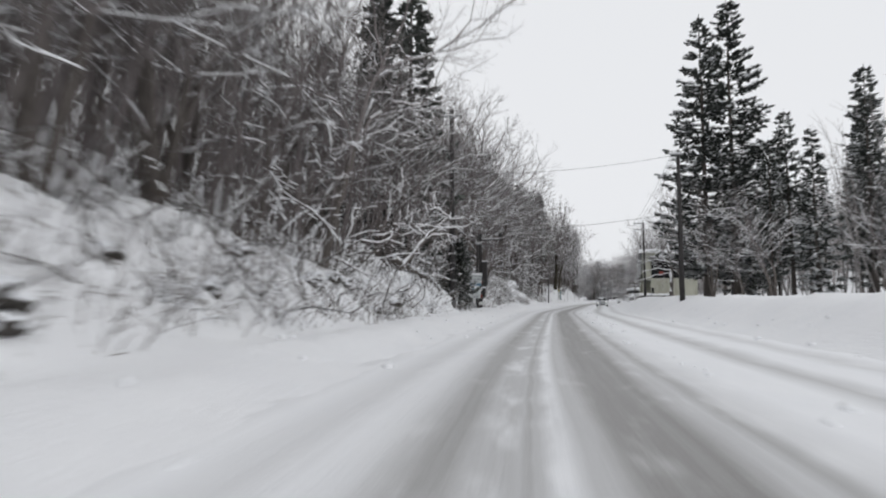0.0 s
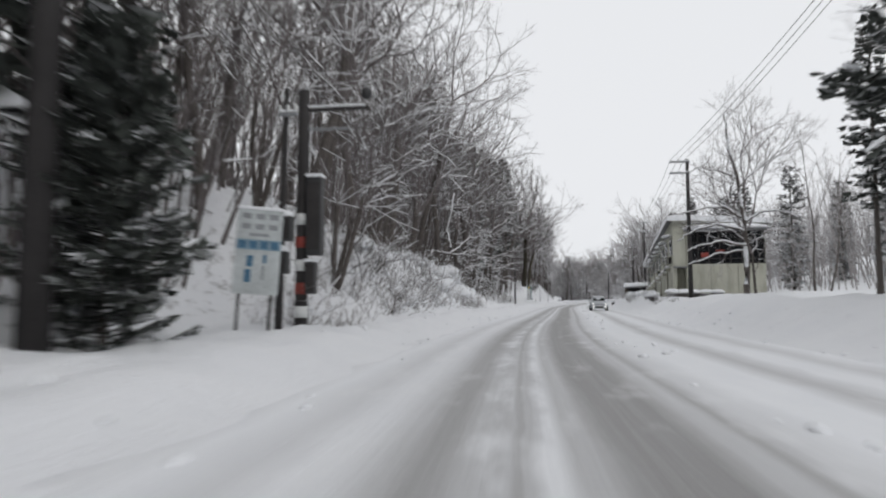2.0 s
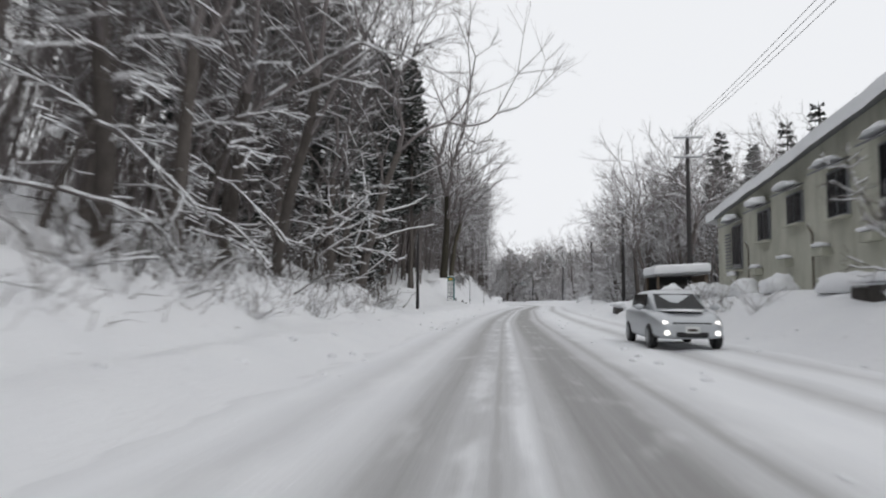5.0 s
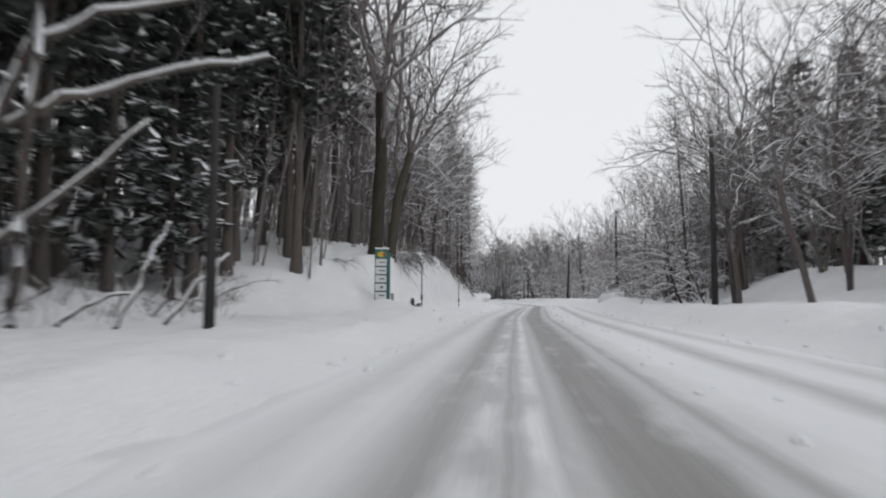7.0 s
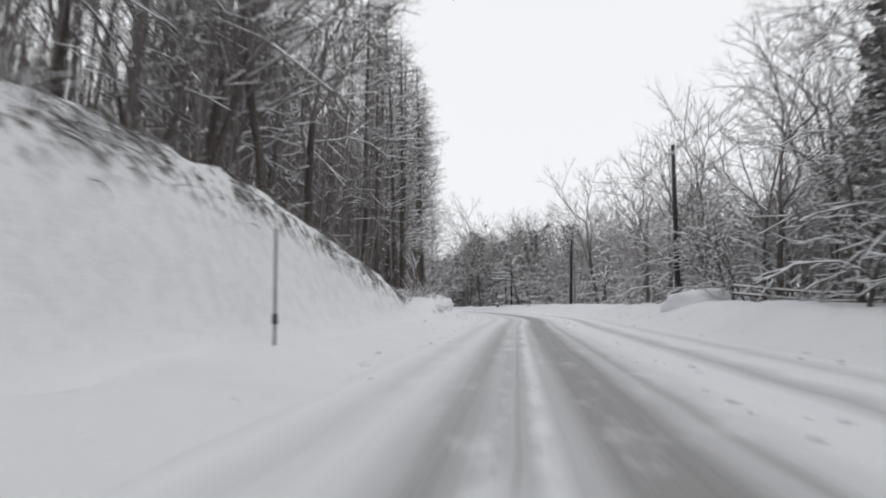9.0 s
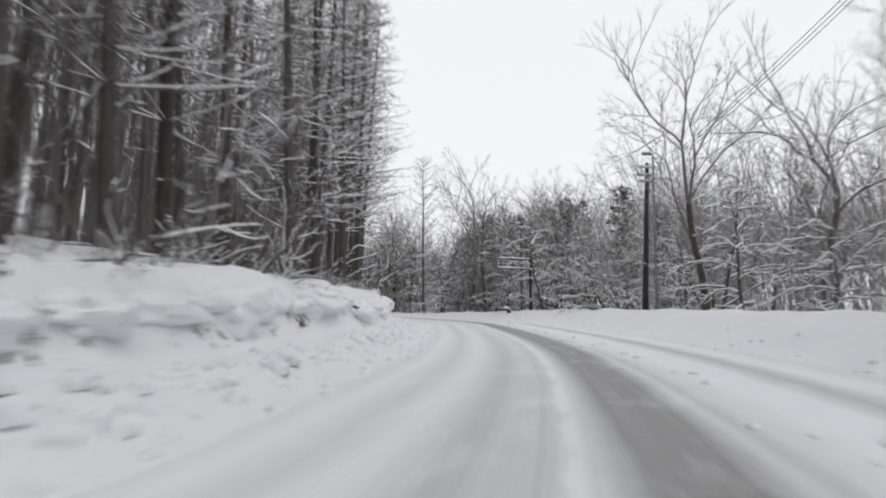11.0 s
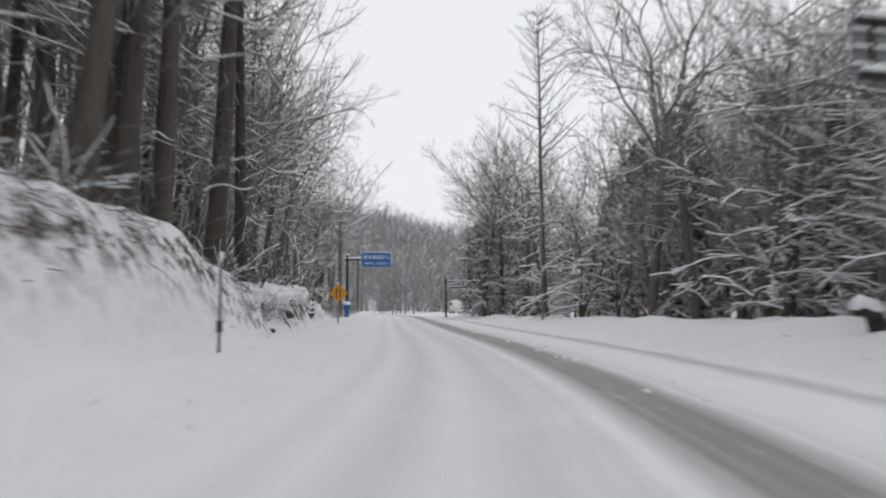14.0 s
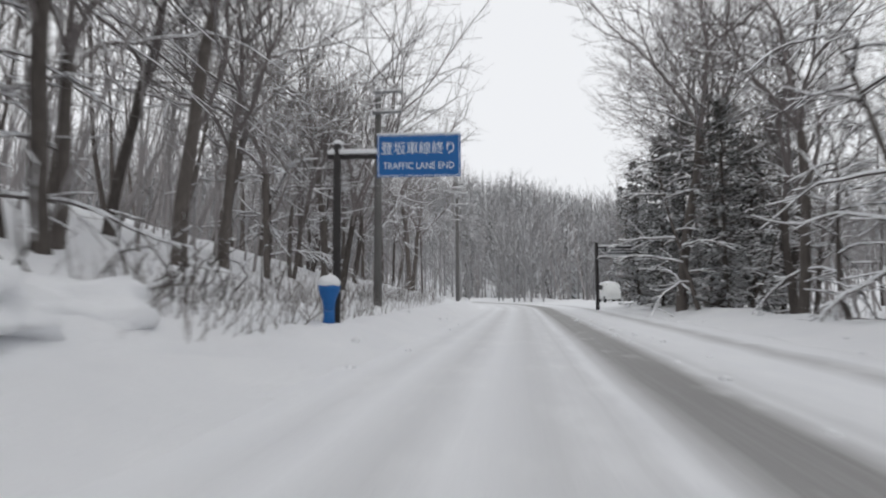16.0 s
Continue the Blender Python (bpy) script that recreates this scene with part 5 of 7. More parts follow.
# ---- the olive building and what stands by it ----
def building():
    near, far = Vector((29.8, 93.7, 0)), Vector((38.74, 122.17, 0))
    long = (far - near).length
    turn = math.degrees(math.atan2(far.y - near.y, far.x - near.x))
    base = 1.0
    t = thing("building", "olive rendered two-storey building with snow-laden roof and hoods", "building", (near.x, near.y, base), turn)
    # local x runs along the road wall, -y lies away from the road

    def top(a):
        return 7.95 - base - 2.3 * a / long

    def slab(x0, x1, y0, y1, z0, za, zb, mat, name, parent, label=""):
        bm = bmesh.new()
        pts = [(x0, y0, z0), (x1, y0, z0), (x1, y1, z0), (x0, y1, z0), (x0, y0, za), (x1, y0, zb), (x1, y1, zb), (x0, y1, za)]
        v = [bm.verts.new(p) for p in pts]
        for f in ((0, 3, 2, 1), (4, 5, 6, 7), (0, 1, 5, 4), (1, 2, 6, 5), (2, 3, 7, 6), (3, 0, 4, 7)):
            bm.faces.new([v[k] for k in f])
        bmesh.ops.recalc_face_normals(bm, faces=bm.faces)
        return part(name, bm, mat, parent, label)

    deep = 7.3
    wall_up = slab(0, long, -0.3, 0, 3.0, top(0), top(long), M_WALL, "road_wall", t)
    slab(0.25, long, -0.3, -0.003, -0.6, 3.0, 3.0, M_WALL, "lower_wall", t)
    # end wall with a tall recess at the corner, and a flush bay with wide upper glazing
    slab(0.0, 0.3, -1.05, -0.303, 2.8, top(0) - 0.02, top(0) - 0.03, M_WALL, "end_wall", t)
    slab(1.3, 1.5, -1.05, -0.303, -0.6, 2.79, 2.79, M_WALL, "recess_wall", t)
    slab(0.3, 1.3, -1.25, -1.05, -0.6, 2.79, 2.79, M_WALL, "recess_wall", t)
    slab(0.3, 1.5, -1.05, -0.303, 2.803, 2.95, 2.95, M_DARKPOLE, "soffit", t)
    part("lintel", box((0.2, 1.15, 0.12), (-0.06, -0.55, 2.86), 0.015), M_GREYBACK, wall_up)
    end = slab(0.0, 0.3, -deep, -1.053, 5.85, top(0) - 0.03, top(0) - 0.03, M_WALL, "end_wall", t)
    slab(long - 0.3, long - 0.003, -deep, -0.3, -0.6, top(long), top(long), M_WALL, "end_wall", t)
    slab(0.3, long, -deep, -deep + 0.3, -0.6, top(0), top(long), M_WALL, "rear_wall", t)
    roof = slab(-0.35, long + 0.35, -deep - 0.3, 0.32, 0, 0, 0, M_GREYBACK, "roof", t)
    for v in roof.data.vertices:
        v.co.z = top(v.co.x) + 0.06 * v.co.y + (0.02 if v.index < 4 else 0.2)
    bm = bmesh.new()
    for i in range(61):
        for j in range(13):
            px_, py_ = -0.55 + (long + 1.05) * i / 60, 0.5 - (deep + 0.95) * j / 12
            edge = min(i, 60 - i, 3) / 3.0 * min(j, 12 - j, 1)
            bm.verts.new((px_, py_ + 0.05 * float(fbm(px_ * 0.9, 4.0)), top(px_) + 0.06 * py_ + 0.2 + 0.2 * edge ** 0.5 + 0.12 * float(fbm(px_ * 0.6, py_ * 0.6)) + 0.05))
    bm.verts.ensure_lookup_table()
    for i in range(60):
        for j in range(12):
            bm.faces.new([bm.verts[q] for q in (i * 13 + j, i * 13 + j + 1, i * 13 + j + 14, i * 13 + j + 13)])
    rim = bmesh.ops.extrude_edge_only(bm, edges=[q for q in bm.edges if q.is_boundary])
    for v in rim["geom"]:
        if isinstance(v, bmesh.types.BMVert):
            v.co.z -= 0.46
    bmesh.ops.recalc_face_normals(bm, faces=bm.faces)
    part("roof_snow", bm, M_SNOW, roof, "thick white snow on the roof")
    # upper windows with snow hoods
    rng = random.Random(4)
    for k, a in enumerate((1.3, 5.4, 8.5, 12.2, 15.6, 19.2, 22.6, 26.4)):
        h = 5.42 - 0.057 * a
        tall = (1.5, 1.75, 1.3, 1.65, 1.6, 1.2, 1.35, 2.2)[k]
        w = part("window", box((1.5, 0.12, tall), (a, 0.02, h - tall / 2), 0.01), M_GREYBACK, wall_up)
        for px_ in (-0.36, 0.36):
            part("pane", box((0.62, 0.03, tall - 0.16), (a + px_, 0.085, h - tall / 2), 0.004), M_GLASS_DARK, w)
        part("sill", box((1.6, 0.3, 0.07), (a, 0.12, h - tall - 0.03), 0.015), M_WALL, w)
        hood = part("hood", box((1.7, 0.7, 0.06), m=pose(a, 0.34, h + 0.1, -24, 0, 0), bevel=0.02), M_GREYBACK, w)
        thick = rng.uniform(0.16, 0.3)
        part("snow_cap", lump((0.88, 0.4, thick), k, (a, 0.36, h + 0.14 + thick * 0.4), 0.35), M_SNOW, hood, "heaped white snow")
        if k < 2:
            part("snow_rim", rod([(a + 0.84, 0.62, h - 0.05), (a + 0.84, 0.45, h - 0.5), (a + 0.84, 0.2, h - 1.05)], [0.05, 0.045, 0.06], 7), M_SNOW, hood, "white fresh snow")
        if k in (0, 1, 3):
            part("duct", box((0.5, 0.22, 0.55), (a + 0.2, 0.12, h - tall - 0.33), 0.03), M_DARKPOLE, wall_up, "dark square duct")
    for k, a in enumerate((2.7, 6.7, 10.0, 13.4, 16.7, 20.0, 23.4, 26.8)):
        z = 3.0 - 0.06 * a
        w = part("vent_hood", box((0.8, 0.34, 0.3), (a, 0.16, z - 0.1), 0.03), M_WALL, wall_up)
        part("snow_cap", lump((0.48, 0.24, rng.uniform(0.12, 0.2)), k + 20, (a, 0.2, z + 0.1), 0.35), M_SNOW, w, "heaped white snow")
    # Tall first rod stands for a bare branch; the short ones are added.
    for k, (a, z1) in enumerate(((4.1, 4.6), (10.9, 2.4), (17.6, 2.6), (24.6, 2.6))):
        part("drain_pipe", rod([(a, 0.09, -0.3), (a, 0.09, z1), (a + 0.1, 0.2, z1 + 0.35)], 0.035, 8), M_WOOD, wall_up)
    for k in range(12):
        part("louvre", box((0.9, 0.08, 0.05), m=pose(27.9, 0.05, 1.7 + 0.17 * k, 30, 0, 0), bevel=0.008), M_GREYBACK, wall_up)
    wing = slab(-0.12, 0.3, -deep + 0.1, -1.06, -0.6, 3.1, 3.1, M_WALL, "bay_wall", t)
    glass = slab(0.02, 0.24, -deep + 0.1, -1.06, 3.103, 5.847, 5.847, M_GLASS_DARK, "bay_glazing", t, "dark upper-storey glazing")
    for k in range(8):
        b = -1.12 - (deep - 1.3) * k / 7
        part("mullion", box((0.16, 0.09, 2.74), (-0.02, b, 4.475), 0.01), M_WALL if k == 0 else M_DARKPOLE, glass)
    for z in (3.55, 4.9, 5.8):
        part("transom", box((0.12, deep - 1.2, 0.07), (-0.01, -deep / 2 - 0.5, z), 0.01), M_DARKPOLE, glass)
    for b in (-3.1, -5.2):
        part("pilaster", box((0.1, 0.22, 3.5), (-0.16, b, 1.3), 0.01), M_WALL, wing)
    eave = part("eave", box((1.3, deep - 0.7, 0.14), (-0.42, -deep / 2 - 0.5, 5.93), 0.03), M_GREYBACK, end)
    part("roof_snow", lump((0.72, deep / 2 - 0.3, 0.34), 77, (-0.45, -deep / 2 - 0.5, 6.1), 0.12, 4), M_SNOW, eave, "thick rounded white snow")
    part("red_panel", box((0.06, 0.6, 0.42), (-0.12, -2.5, 3.85), 0.02), M_RED, glass, "faded red panel")
    part("red_panel", box((0.06, 0.7, 0.14), (-0.12, -3.7, 4.2), 0.02), M_RED, glass, "faded red panel")
    door = part("door", box((0.08, 0.3, 1.9), (-0.16, -1.28, 0.75), 0.01), M_GLASS_DARK, wing, "dark narrow door")
    part("door_frame", box((0.06, 0.4, 0.08), (-0.16, -1.28, 1.74), 0.01), M_DARKPOLE, door)


building()


def low_wall(x, y, n, label, turn=71.5):
    t = thing("retaining_wall", label, "low wall", (x, y, foot_of(x, y) - 0.2), turn)
    rng = random.Random(7)
    for k in range(n):
        part("stone", box((0.84, 0.45, 0.62), (0.86 * k, rng.uniform(-0.04, 0.04), 0.28 + rng.uniform(-0.06, 0.06)), 0.07), M_ROCK, t)
        part("snow_cap", lump((0.6, 0.42, rng.uniform(0.2, 0.32)), k, (0.86 * k, 0, 0.66), 0.2), M_SNOW, t, "thick rounded white snow")


low_wall(28.2, 94.0, 8, "low dark stone wall under rounded snow beside the building")
low_wall(31.1, 102.4, 4, "low dark stone wall under rounded snow beside the building")
low_wall(37.3, 131.6, 3, "short dark stone wall under snow beyond the shed")
low_wall(28.9, 92.0, 5, "low dark stone wall before the end of the building", -17.5)


def shed():
    x, y = 39.4, 127.9
    z = foot_of(x, y)
    t = thing("shed", "small dark open shed under a thick pad of snow", "shed", (x, y, z - 0.1), -16)
    h = 2.85 - z
    for px_, py_ in ((-1.4, -1.6), (1.4, -1.6), (-1.4, 1.6), (1.4, 1.6)):
        part("post", box((0.14, 0.14, h), (px_, py_, h / 2), 0.015), M_WOOD, t)
    part("rear_wall", box((0.08, 3.2, h), (1.35, 0, h / 2), 0.01), M_WOOD, t)
    part("side_wall", box((2.8, 0.08, h), (0, 1.6, h / 2), 0.01), M_CABINET, t)
    part("side_wall", box((2.8, 0.08, h * 0.55), (0, -1.6, h * 0.275), 0.01), M_CABINET, t)
    part("roof", box((3.2, 3.8, 0.12), m=pose(0, 0, h + 0.06, 0, -3, 0), bevel=0.02), M_GREYBACK, t)
    part("roof_snow", box((3.3, 3.9, 0.55), m=pose(0, 0, h + 0.38, 0, -3, 0), bevel=0.22, segments=3), M_SNOW, t, "thick rounded white snow")


shed()


def snow_heap(x, y, size, seed, label, sunk=0.0):
    z = foot_of(x, y) - sunk
    t = thing("snow_heap", label, "snow heap", (x, y, z), 0, "snow heaps")
    part("snow_mass", lump(size, seed, (0, 0, size[2] * 0.1), 0.35, 3, sunk == 0), M_SNOW, t)


for k, (x, y, sx, sz) in enumerate(((33.6, 110.5, 0.8, 0.75), (34.4, 113.6, 0.7, 0.8), (32.9, 106.5, 1.0, 0.7), (35.4, 117.0, 0.9, 0.6), (36.6, 120.5, 1.0, 0.7), (37.0, 124.0, 0.8, 0.8), (31.3, 102.5, 0.9, 0.5))):
    snow_heap(x, y, (sx * 0.8, sx * 0.75, sz * 0.72), k, "rounded snow heap over a clipped bush")


def stump(x, y):
    z = foot_of(x, y)
    t = thing("tree_stump", "dark broken stump capped with snow at the wood's edge", "tree stump", (x, y, z - 0.1), 20)
    wood = part("wood", rod([(0.25, 0, -0.2), (0.2, 0, 0.2), (0.02, 0, 0.5), (-0.3, 0.05, 0.62), (-0.42, 0.05, 0.5)], [0.3, 0.24, 0.2, 0.14, 0.1], 9), M_ROCK, t)
    part("snow_cap", rod([(0.18, 0, 0.42), (-0.02, 0, 0.62), (-0.3, 0.05, 0.74), (-0.5, 0.05, 0.62)], [0.17, 0.2, 0.17, 0.1], 9), M_SNOW, wood, "white fresh snow")


stump(69.8, 262.4)
snow_heap(60.5, 193.0, (2.4, 2.0, 1.0), 32, "broad snow mound behind a rail fence", 0.3)


def boulder(s, u, size, seed):
    x, y, z = ground_at(s, u)
    t = thing("boulder", "dark rock poking out of the snowy bank", "boulder", (x, y, z - 0.08), seed * 40, "bank rocks")
    part("rock", lump(size, seed, (0, 0, 0), 0.7, 3, False), M_ROCK, t)


rng = random.Random(12)
for k in range(14):
    boulder(rng.uniform(6, 45), rng.uniform(-8.0, -5.3), (rng.uniform(0.18, 0.42), rng.uniform(0.18, 0.36), rng.uniform(0.14, 0.3)), k)
for k, (s, u, a) in enumerate(((39.3, -6.5, 0.42), (39.8, -5.9, 0.5), (40.5, -5.5, 0.52), (39.6, -5.3, 0.34), (38.2, -6.9, 0.34))):
    boulder(s, u, (a, a * 0.8, a * 0.72), 90 + k)
for k in range(6):
    boulder(rng.uniform(204, 240), rng.uniform(-6.3, -5.4), (rng.uniform(0.2, 0.45), rng.uniform(0.15, 0.3), rng.uniform(0.12, 0.22)), 40 + k)
for k in range(14):
    boulder(rng.uniform(264, 280), rng.uniform(-6.2, -5.3), (rng.uniform(0.2, 0.4), rng.uniform(0.15, 0.3), rng.uniform(0.14, 0.28)), 60 + k)


# ---- vehicles ----
def loft(stations, sides=20, mat_smooth=True):
    """A closed shell through rounded boxes: rows of x, half width, low, high, roundness."""
    bm = bmesh.new()
    rings = []
    for x, w, lo, hi, rd in stations:
        ring = []
        for k in range(sides):
            a = 2 * math.pi * k / sides
            c, s = math.cos(a), math.sin(a)
            e = 2 / rd
            yy = math.copysign(abs(c) ** e, c) * w
            zz = (lo + hi) / 2 + math.copysign(abs(s) ** e, s) * (hi - lo) / 2
            ring.append(bm.verts.new((x, yy, zz)))
        rings.append(ring)
    for r0, r1 in zip(rings, rings[1:]):
        for k in range(sides):
            f = bm.faces.new((r0[k], r0[(k + 1) % sides], r1[(k + 1) % sides], r1[k]))
            f.smooth = True
    bm.faces.new(rings[0][::-1])
    bm.faces.new(rings[-1])
    bmesh.ops.recalc_face_normals(bm, faces=bm.faces)
    return bm


def wheel(t, x, y):
    bm = rod([(x, y - 0.1, 0.31), (x, y - 0.07, 0.31), (x, y + 0.07, 0.31), (x, y + 0.1, 0.31)], [0.26, 0.31, 0.31, 0.26], 20)
    w = part("wheel", bm, M_BLACK, t)
    side = 0.1 if y > 0 else -0.1
    part("rim", rod([(x, y + side * 0.9, 0.31), (x, y + side * 1.12, 0.31)], [0.19, 0.17], 16), M_STEEL, w, "grey alloy rim")


def headlight_material():
    m, n, l, p = material("lit_headlight")
    p.inputs["Base Color"].default_value = (0.9, 0.9, 0.9, 1)
    p.inputs["Emission Color"].default_value = (1.0, 0.96, 0.88, 1)
    p.inputs["Emission Strength"].default_value = 2.2
    return m


def car():
    s, u = 107.5, 4.5
    x, y = (float(q) for q in spot(s, u))
    t = thing("car", "silver-grey hatchback with lit headlights on the snowy road", "car", (x, y, 0.0), heading(x, y) - 90)
    paint = plain("silver_paint", (0.5, 0.52, 0.54), 0.35, 0.3, 0.06)
    # local +x is the car's front
    body = part("body", loft([(-2.1, 0.68, 0.38, 0.85, 5), (-2.0, 0.8, 0.28, 1.0, 6), (-1.2, 0.86, 0.22, 1.02, 6), (0.0, 0.87, 0.2, 1.0, 6), (0.9, 0.86, 0.22, 0.97, 6), (1.6, 0.83, 0.25, 0.86, 5), (2.0, 0.74, 0.28, 0.74, 5), (2.12, 0.6, 0.34, 0.62, 4)]), paint, t)
    part("cabin", loft([(-1.95, 0.62, 0.9, 1.05, 4), (-1.6, 0.68, 0.9, 1.36, 4), (-0.9, 0.7, 0.9, 1.47, 4), (-0.1, 0.69, 0.9, 1.48, 4), (0.45, 0.67, 0.9, 1.34, 4), (1.15, 0.66, 0.88, 0.97, 4)]), paint, t)
    bm = bmesh.new()
    q = [bm.verts.new(p) for p in ((1.12, -0.6, 0.99), (1.12, 0.6, 0.99), (0.38, 0.52, 1.37), (0.38, -0.52, 1.37))]
    bm.faces.new(q)
    bmesh.ops.solidify(bm, geom=bm.faces[:], thickness=-0.03)
    part("windscreen", bm, M_GLASS_DARK, t, "dark windscreen glass")
    for sgn in (-1, 1):
        part("side_window", box((1.7, 0.02, 0.32), m=pose(-0.45, sgn * 0.695, 1.2, sgn * 9, 0, 0), bevel=0.005), M_GLASS_DARK, t)
        part("headlight", loft([(1.72, 0.1, 0.6, 0.78, 3), (1.98, 0.09, 0.58, 0.72, 3), (2.06, 0.05, 0.6, 0.68, 3)], 12), headlight_material(), t, "lit headlight").location = (0, sgn * 0.6, 0)
        part("fog_light", rod([(2.06, sgn * 0.58, 0.42), (2.12, sgn * 0.58, 0.42)], 0.06, 10), headlight_material(), t, "lit fog light")
        part("mirror", lump((0.08, 0.12, 0.08), 2, (0.75, sgn * 0.95, 1.02), 0.05, 2, False), paint, t)
        for wx in (-1.3, 1.3):
            wheel(t, wx, sgn * 0.78)
    part("grille", box((0.05, 0.9, 0.1), (2.08, 0, 0.62), 0.015), M_BLACK, body)
    part("air_intake", box((0.06, 0.75, 0.13), (2.1, 0, 0.38), 0.02), M_BLACK, body)
    part("number_plate", box((0.02, 0.33, 0.16), (2.14, 0, 0.5), 0.004), M_WHITE, body, "white plate with a dark bar")
    part("plate_bar", box((0.01, 0.22, 0.06), (2.155, 0, 0.49), 0), M_SIGNBLACK, body)
    part("bonnet_snow", lump((0.35, 0.5, 0.04), 5, (1.35, 0, 0.93), 0.2), M_SNOW, body, "thin film of snow")


car()


def van():
    x, y = 58.4, 345.0
    t = thing("van", "small white van parked at the snowy roadside", "van", (x, y, foot_of(x, y) - 0.05), heading(x, y) - 90)
    part("body", loft([(-1.65, 0.7, 0.35, 1.75, 7), (-1.55, 0.74, 0.28, 1.82, 8), (0.9, 0.74, 0.26, 1.84, 8), (1.25, 0.73, 0.28, 1.6, 7), (1.6, 0.7, 0.3, 1.05, 6), (1.68, 0.6, 0.38, 0.8, 5)]), M_WHITE, t)
    part("windscreen", box((0.03, 1.15, 0.6), m=pose(1.36, 0, 1.33, 0, -27, 0), bevel=0.01), M_GLASS_DARK, t)
    part("rear_window", box((0.03, 1.1, 0.5), (-1.66, 0, 1.38), 0.01), M_GLASS_DARK, t)
    part("roof_snow", lump((1.3, 0.68, 0.16), 8, (-0.3, 0, 1.84), 0.15), M_SNOW, t, "white fresh snow")
    for sgn in (-1, 1):
        part("side_window", box((1.9, 0.02, 0.45), (-0.35, sgn * 0.74, 1.42), 0.005), M_GLASS_DARK, t)
        for wx in (-1.05, 1.05):
            wheel(t, wx, sgn * 0.66)


van()

# ---- woods along the way ----
def belt(s0, s1, u0, u1, count, patterns, gap, lean=(0, 0), scale=(0.8, 1.15), seed=1, avoid=()):
    """Trees strewn over a stretch of the plan."""
    rng = random.Random(seed)
    done = 0
    for _ in range(count * 6):
        if done == count:
            break
        s, u = rng.uniform(s0, s1), rng.uniform(u0, u1)
        if not clear(s, u, gap) or any(a <= s <= b and c <= u <= d for a, b, c, d in avoid):
            continue
        plant(rng.choice(patterns), s, u, rng.uniform(*scale), rng.uniform(*lean), rng.uniform(0, 360))
        done += 1


B = OAKS + FORKED
for s, u, k in ((59, -10.5, 0.8), (63, -12.0, 0.9), (71, -11.0, 0.9), (84, -11.5, 0.95), (94, -11.0, 0.9), (101, -10.5, 0.95), (154, 13.5, 0.8), (166, 14.0, 0.8), (180, 13.0, 0.85), (318, -9.6, 0.78)):
    plant(FAN if int(s) % 3 else FINE, s, u, k, 3 if u < 0 else -3)
for k, (s, u, size) in enumerate(((170, 19.5, 0.95), (174, 16.8, 0.85), (177, 20.5, 1.0), (181, 17.5, 0.9), (185, 20.0, 0.95), (188, 16.8, 0.8), (193, 18.5, 0.9))):
    plant(CYPRESS[k % 2], s, u, size)
# crowns that stand out against the sky
for s, u, k, lean in ((30, -12.5, 0.9, 4), (66, -9.8, 1.12, 4), (72, -9.6, 1.1, 4), (78, -9.6, 1.1, 5), (84, -9.2, 1.1, 4), (90, -9.0, 1.1, 5), (99, -8.8, 1.05, 2), (105, -8.2, 1.05, 2), (112, -8.2, 1.04, 1), (119, -8.0, 0.98, 0), (158, -11.5, 1.0, 6), (170, -9.5, 0.9, 6), (182, -9.2, 0.86, 2), (188, -9.4, 0.9, 2), (286, -10.0, 0.92, 2), (294, -10.2, 0.95, 2), (303, -10.4, 0.92, 2), (314, -10.2, 0.9, 1)):
    plant(FINE if int(s) % 2 else FAN, s, u, k, lean)
for s, u, k, lean in ((150, 15.5, 0.9, -4), (160, 18.0, 0.95, -3), (172, 15.5, 0.9, -1), (192, 15.0, 0.9, -3), (266, 17.0, 0.75, -2), (274, 19.5, 0.75, 0), (308, 10.8, 1.05, -2), (313, 12.6, 1.1, -2), (319, 11.2, 1.15, -2), (324, 14.5, 1.1, 0), (333, 14.5, 1.1, -3)):
    plant(FINE if int(s) % 2 else FAN, s, u, k, lean)
belt(2, 46, -15, -8.6, 16, B, 2.0, (0, 5), (0.85, 1.1), 1)
belt(-8, 46, -30, -14, 20, B[:1] + THIN, 2.2, (2, 9), (0.9, 1.2), 2)
belt(4, 46, -10.5, -6.8, 6, SAPLINGS, 2.0, (25, 62), (0.7, 1.1), 3)
belt(46, 60, -22, -11, 6, CEDARS + OAKS[:2], 2.4, (0, 4), (0.75, 1.0), 4)
belt(60, 122, -13, -8.6, 17, B, 2.2, (1, 7), (0.85, 1.15), 5)
belt(60, 124, -28, -13, 24, OAKS[1:2] + THIN, 2.2, (0, 9), (0.9, 1.2), 6)
belt(62, 122, -10, -6.8, 6, SAPLINGS, 2.5, (20, 42), (0.7, 1.0), 7)
belt(96, 124, -9.5, -6.4, 3, OAKS[:3], 2.5, (2, 9), (0.95, 1.15), 8)
belt(150, 168, -24, -10.5, 9, CEDARS[1:2], 2.4, (-2, 2), (0.9, 1.1), 99)
belt(122, 152, -26, -13, 32, [CEDARS[1], CEDARS[1], CEDARS[0]], 2.0, (-2, 2), (0.85, 1.1), 9, ((138, 153, -10.5, -5),))
for s, u, k in ((140, -14.5, 0.85), (143, -13.2, 0.8), (146, -12.8, 0.75), (149, -13.5, 0.8)):
    plant(CEDARS[2], s, u, k)
belt(127, 146, -15, -12.2, 10, CEDARS[:2], 1.8, (-1, 1), (0.85, 1.05), 10)
belt(146, 200, -14, -8.5, 14, B, 2.0, (2, 10), (0.9, 1.2), 11)
belt(124, 200, -34, -14, 28, THIN, 2.2, (0, 5), (1.1, 1.4), 12)
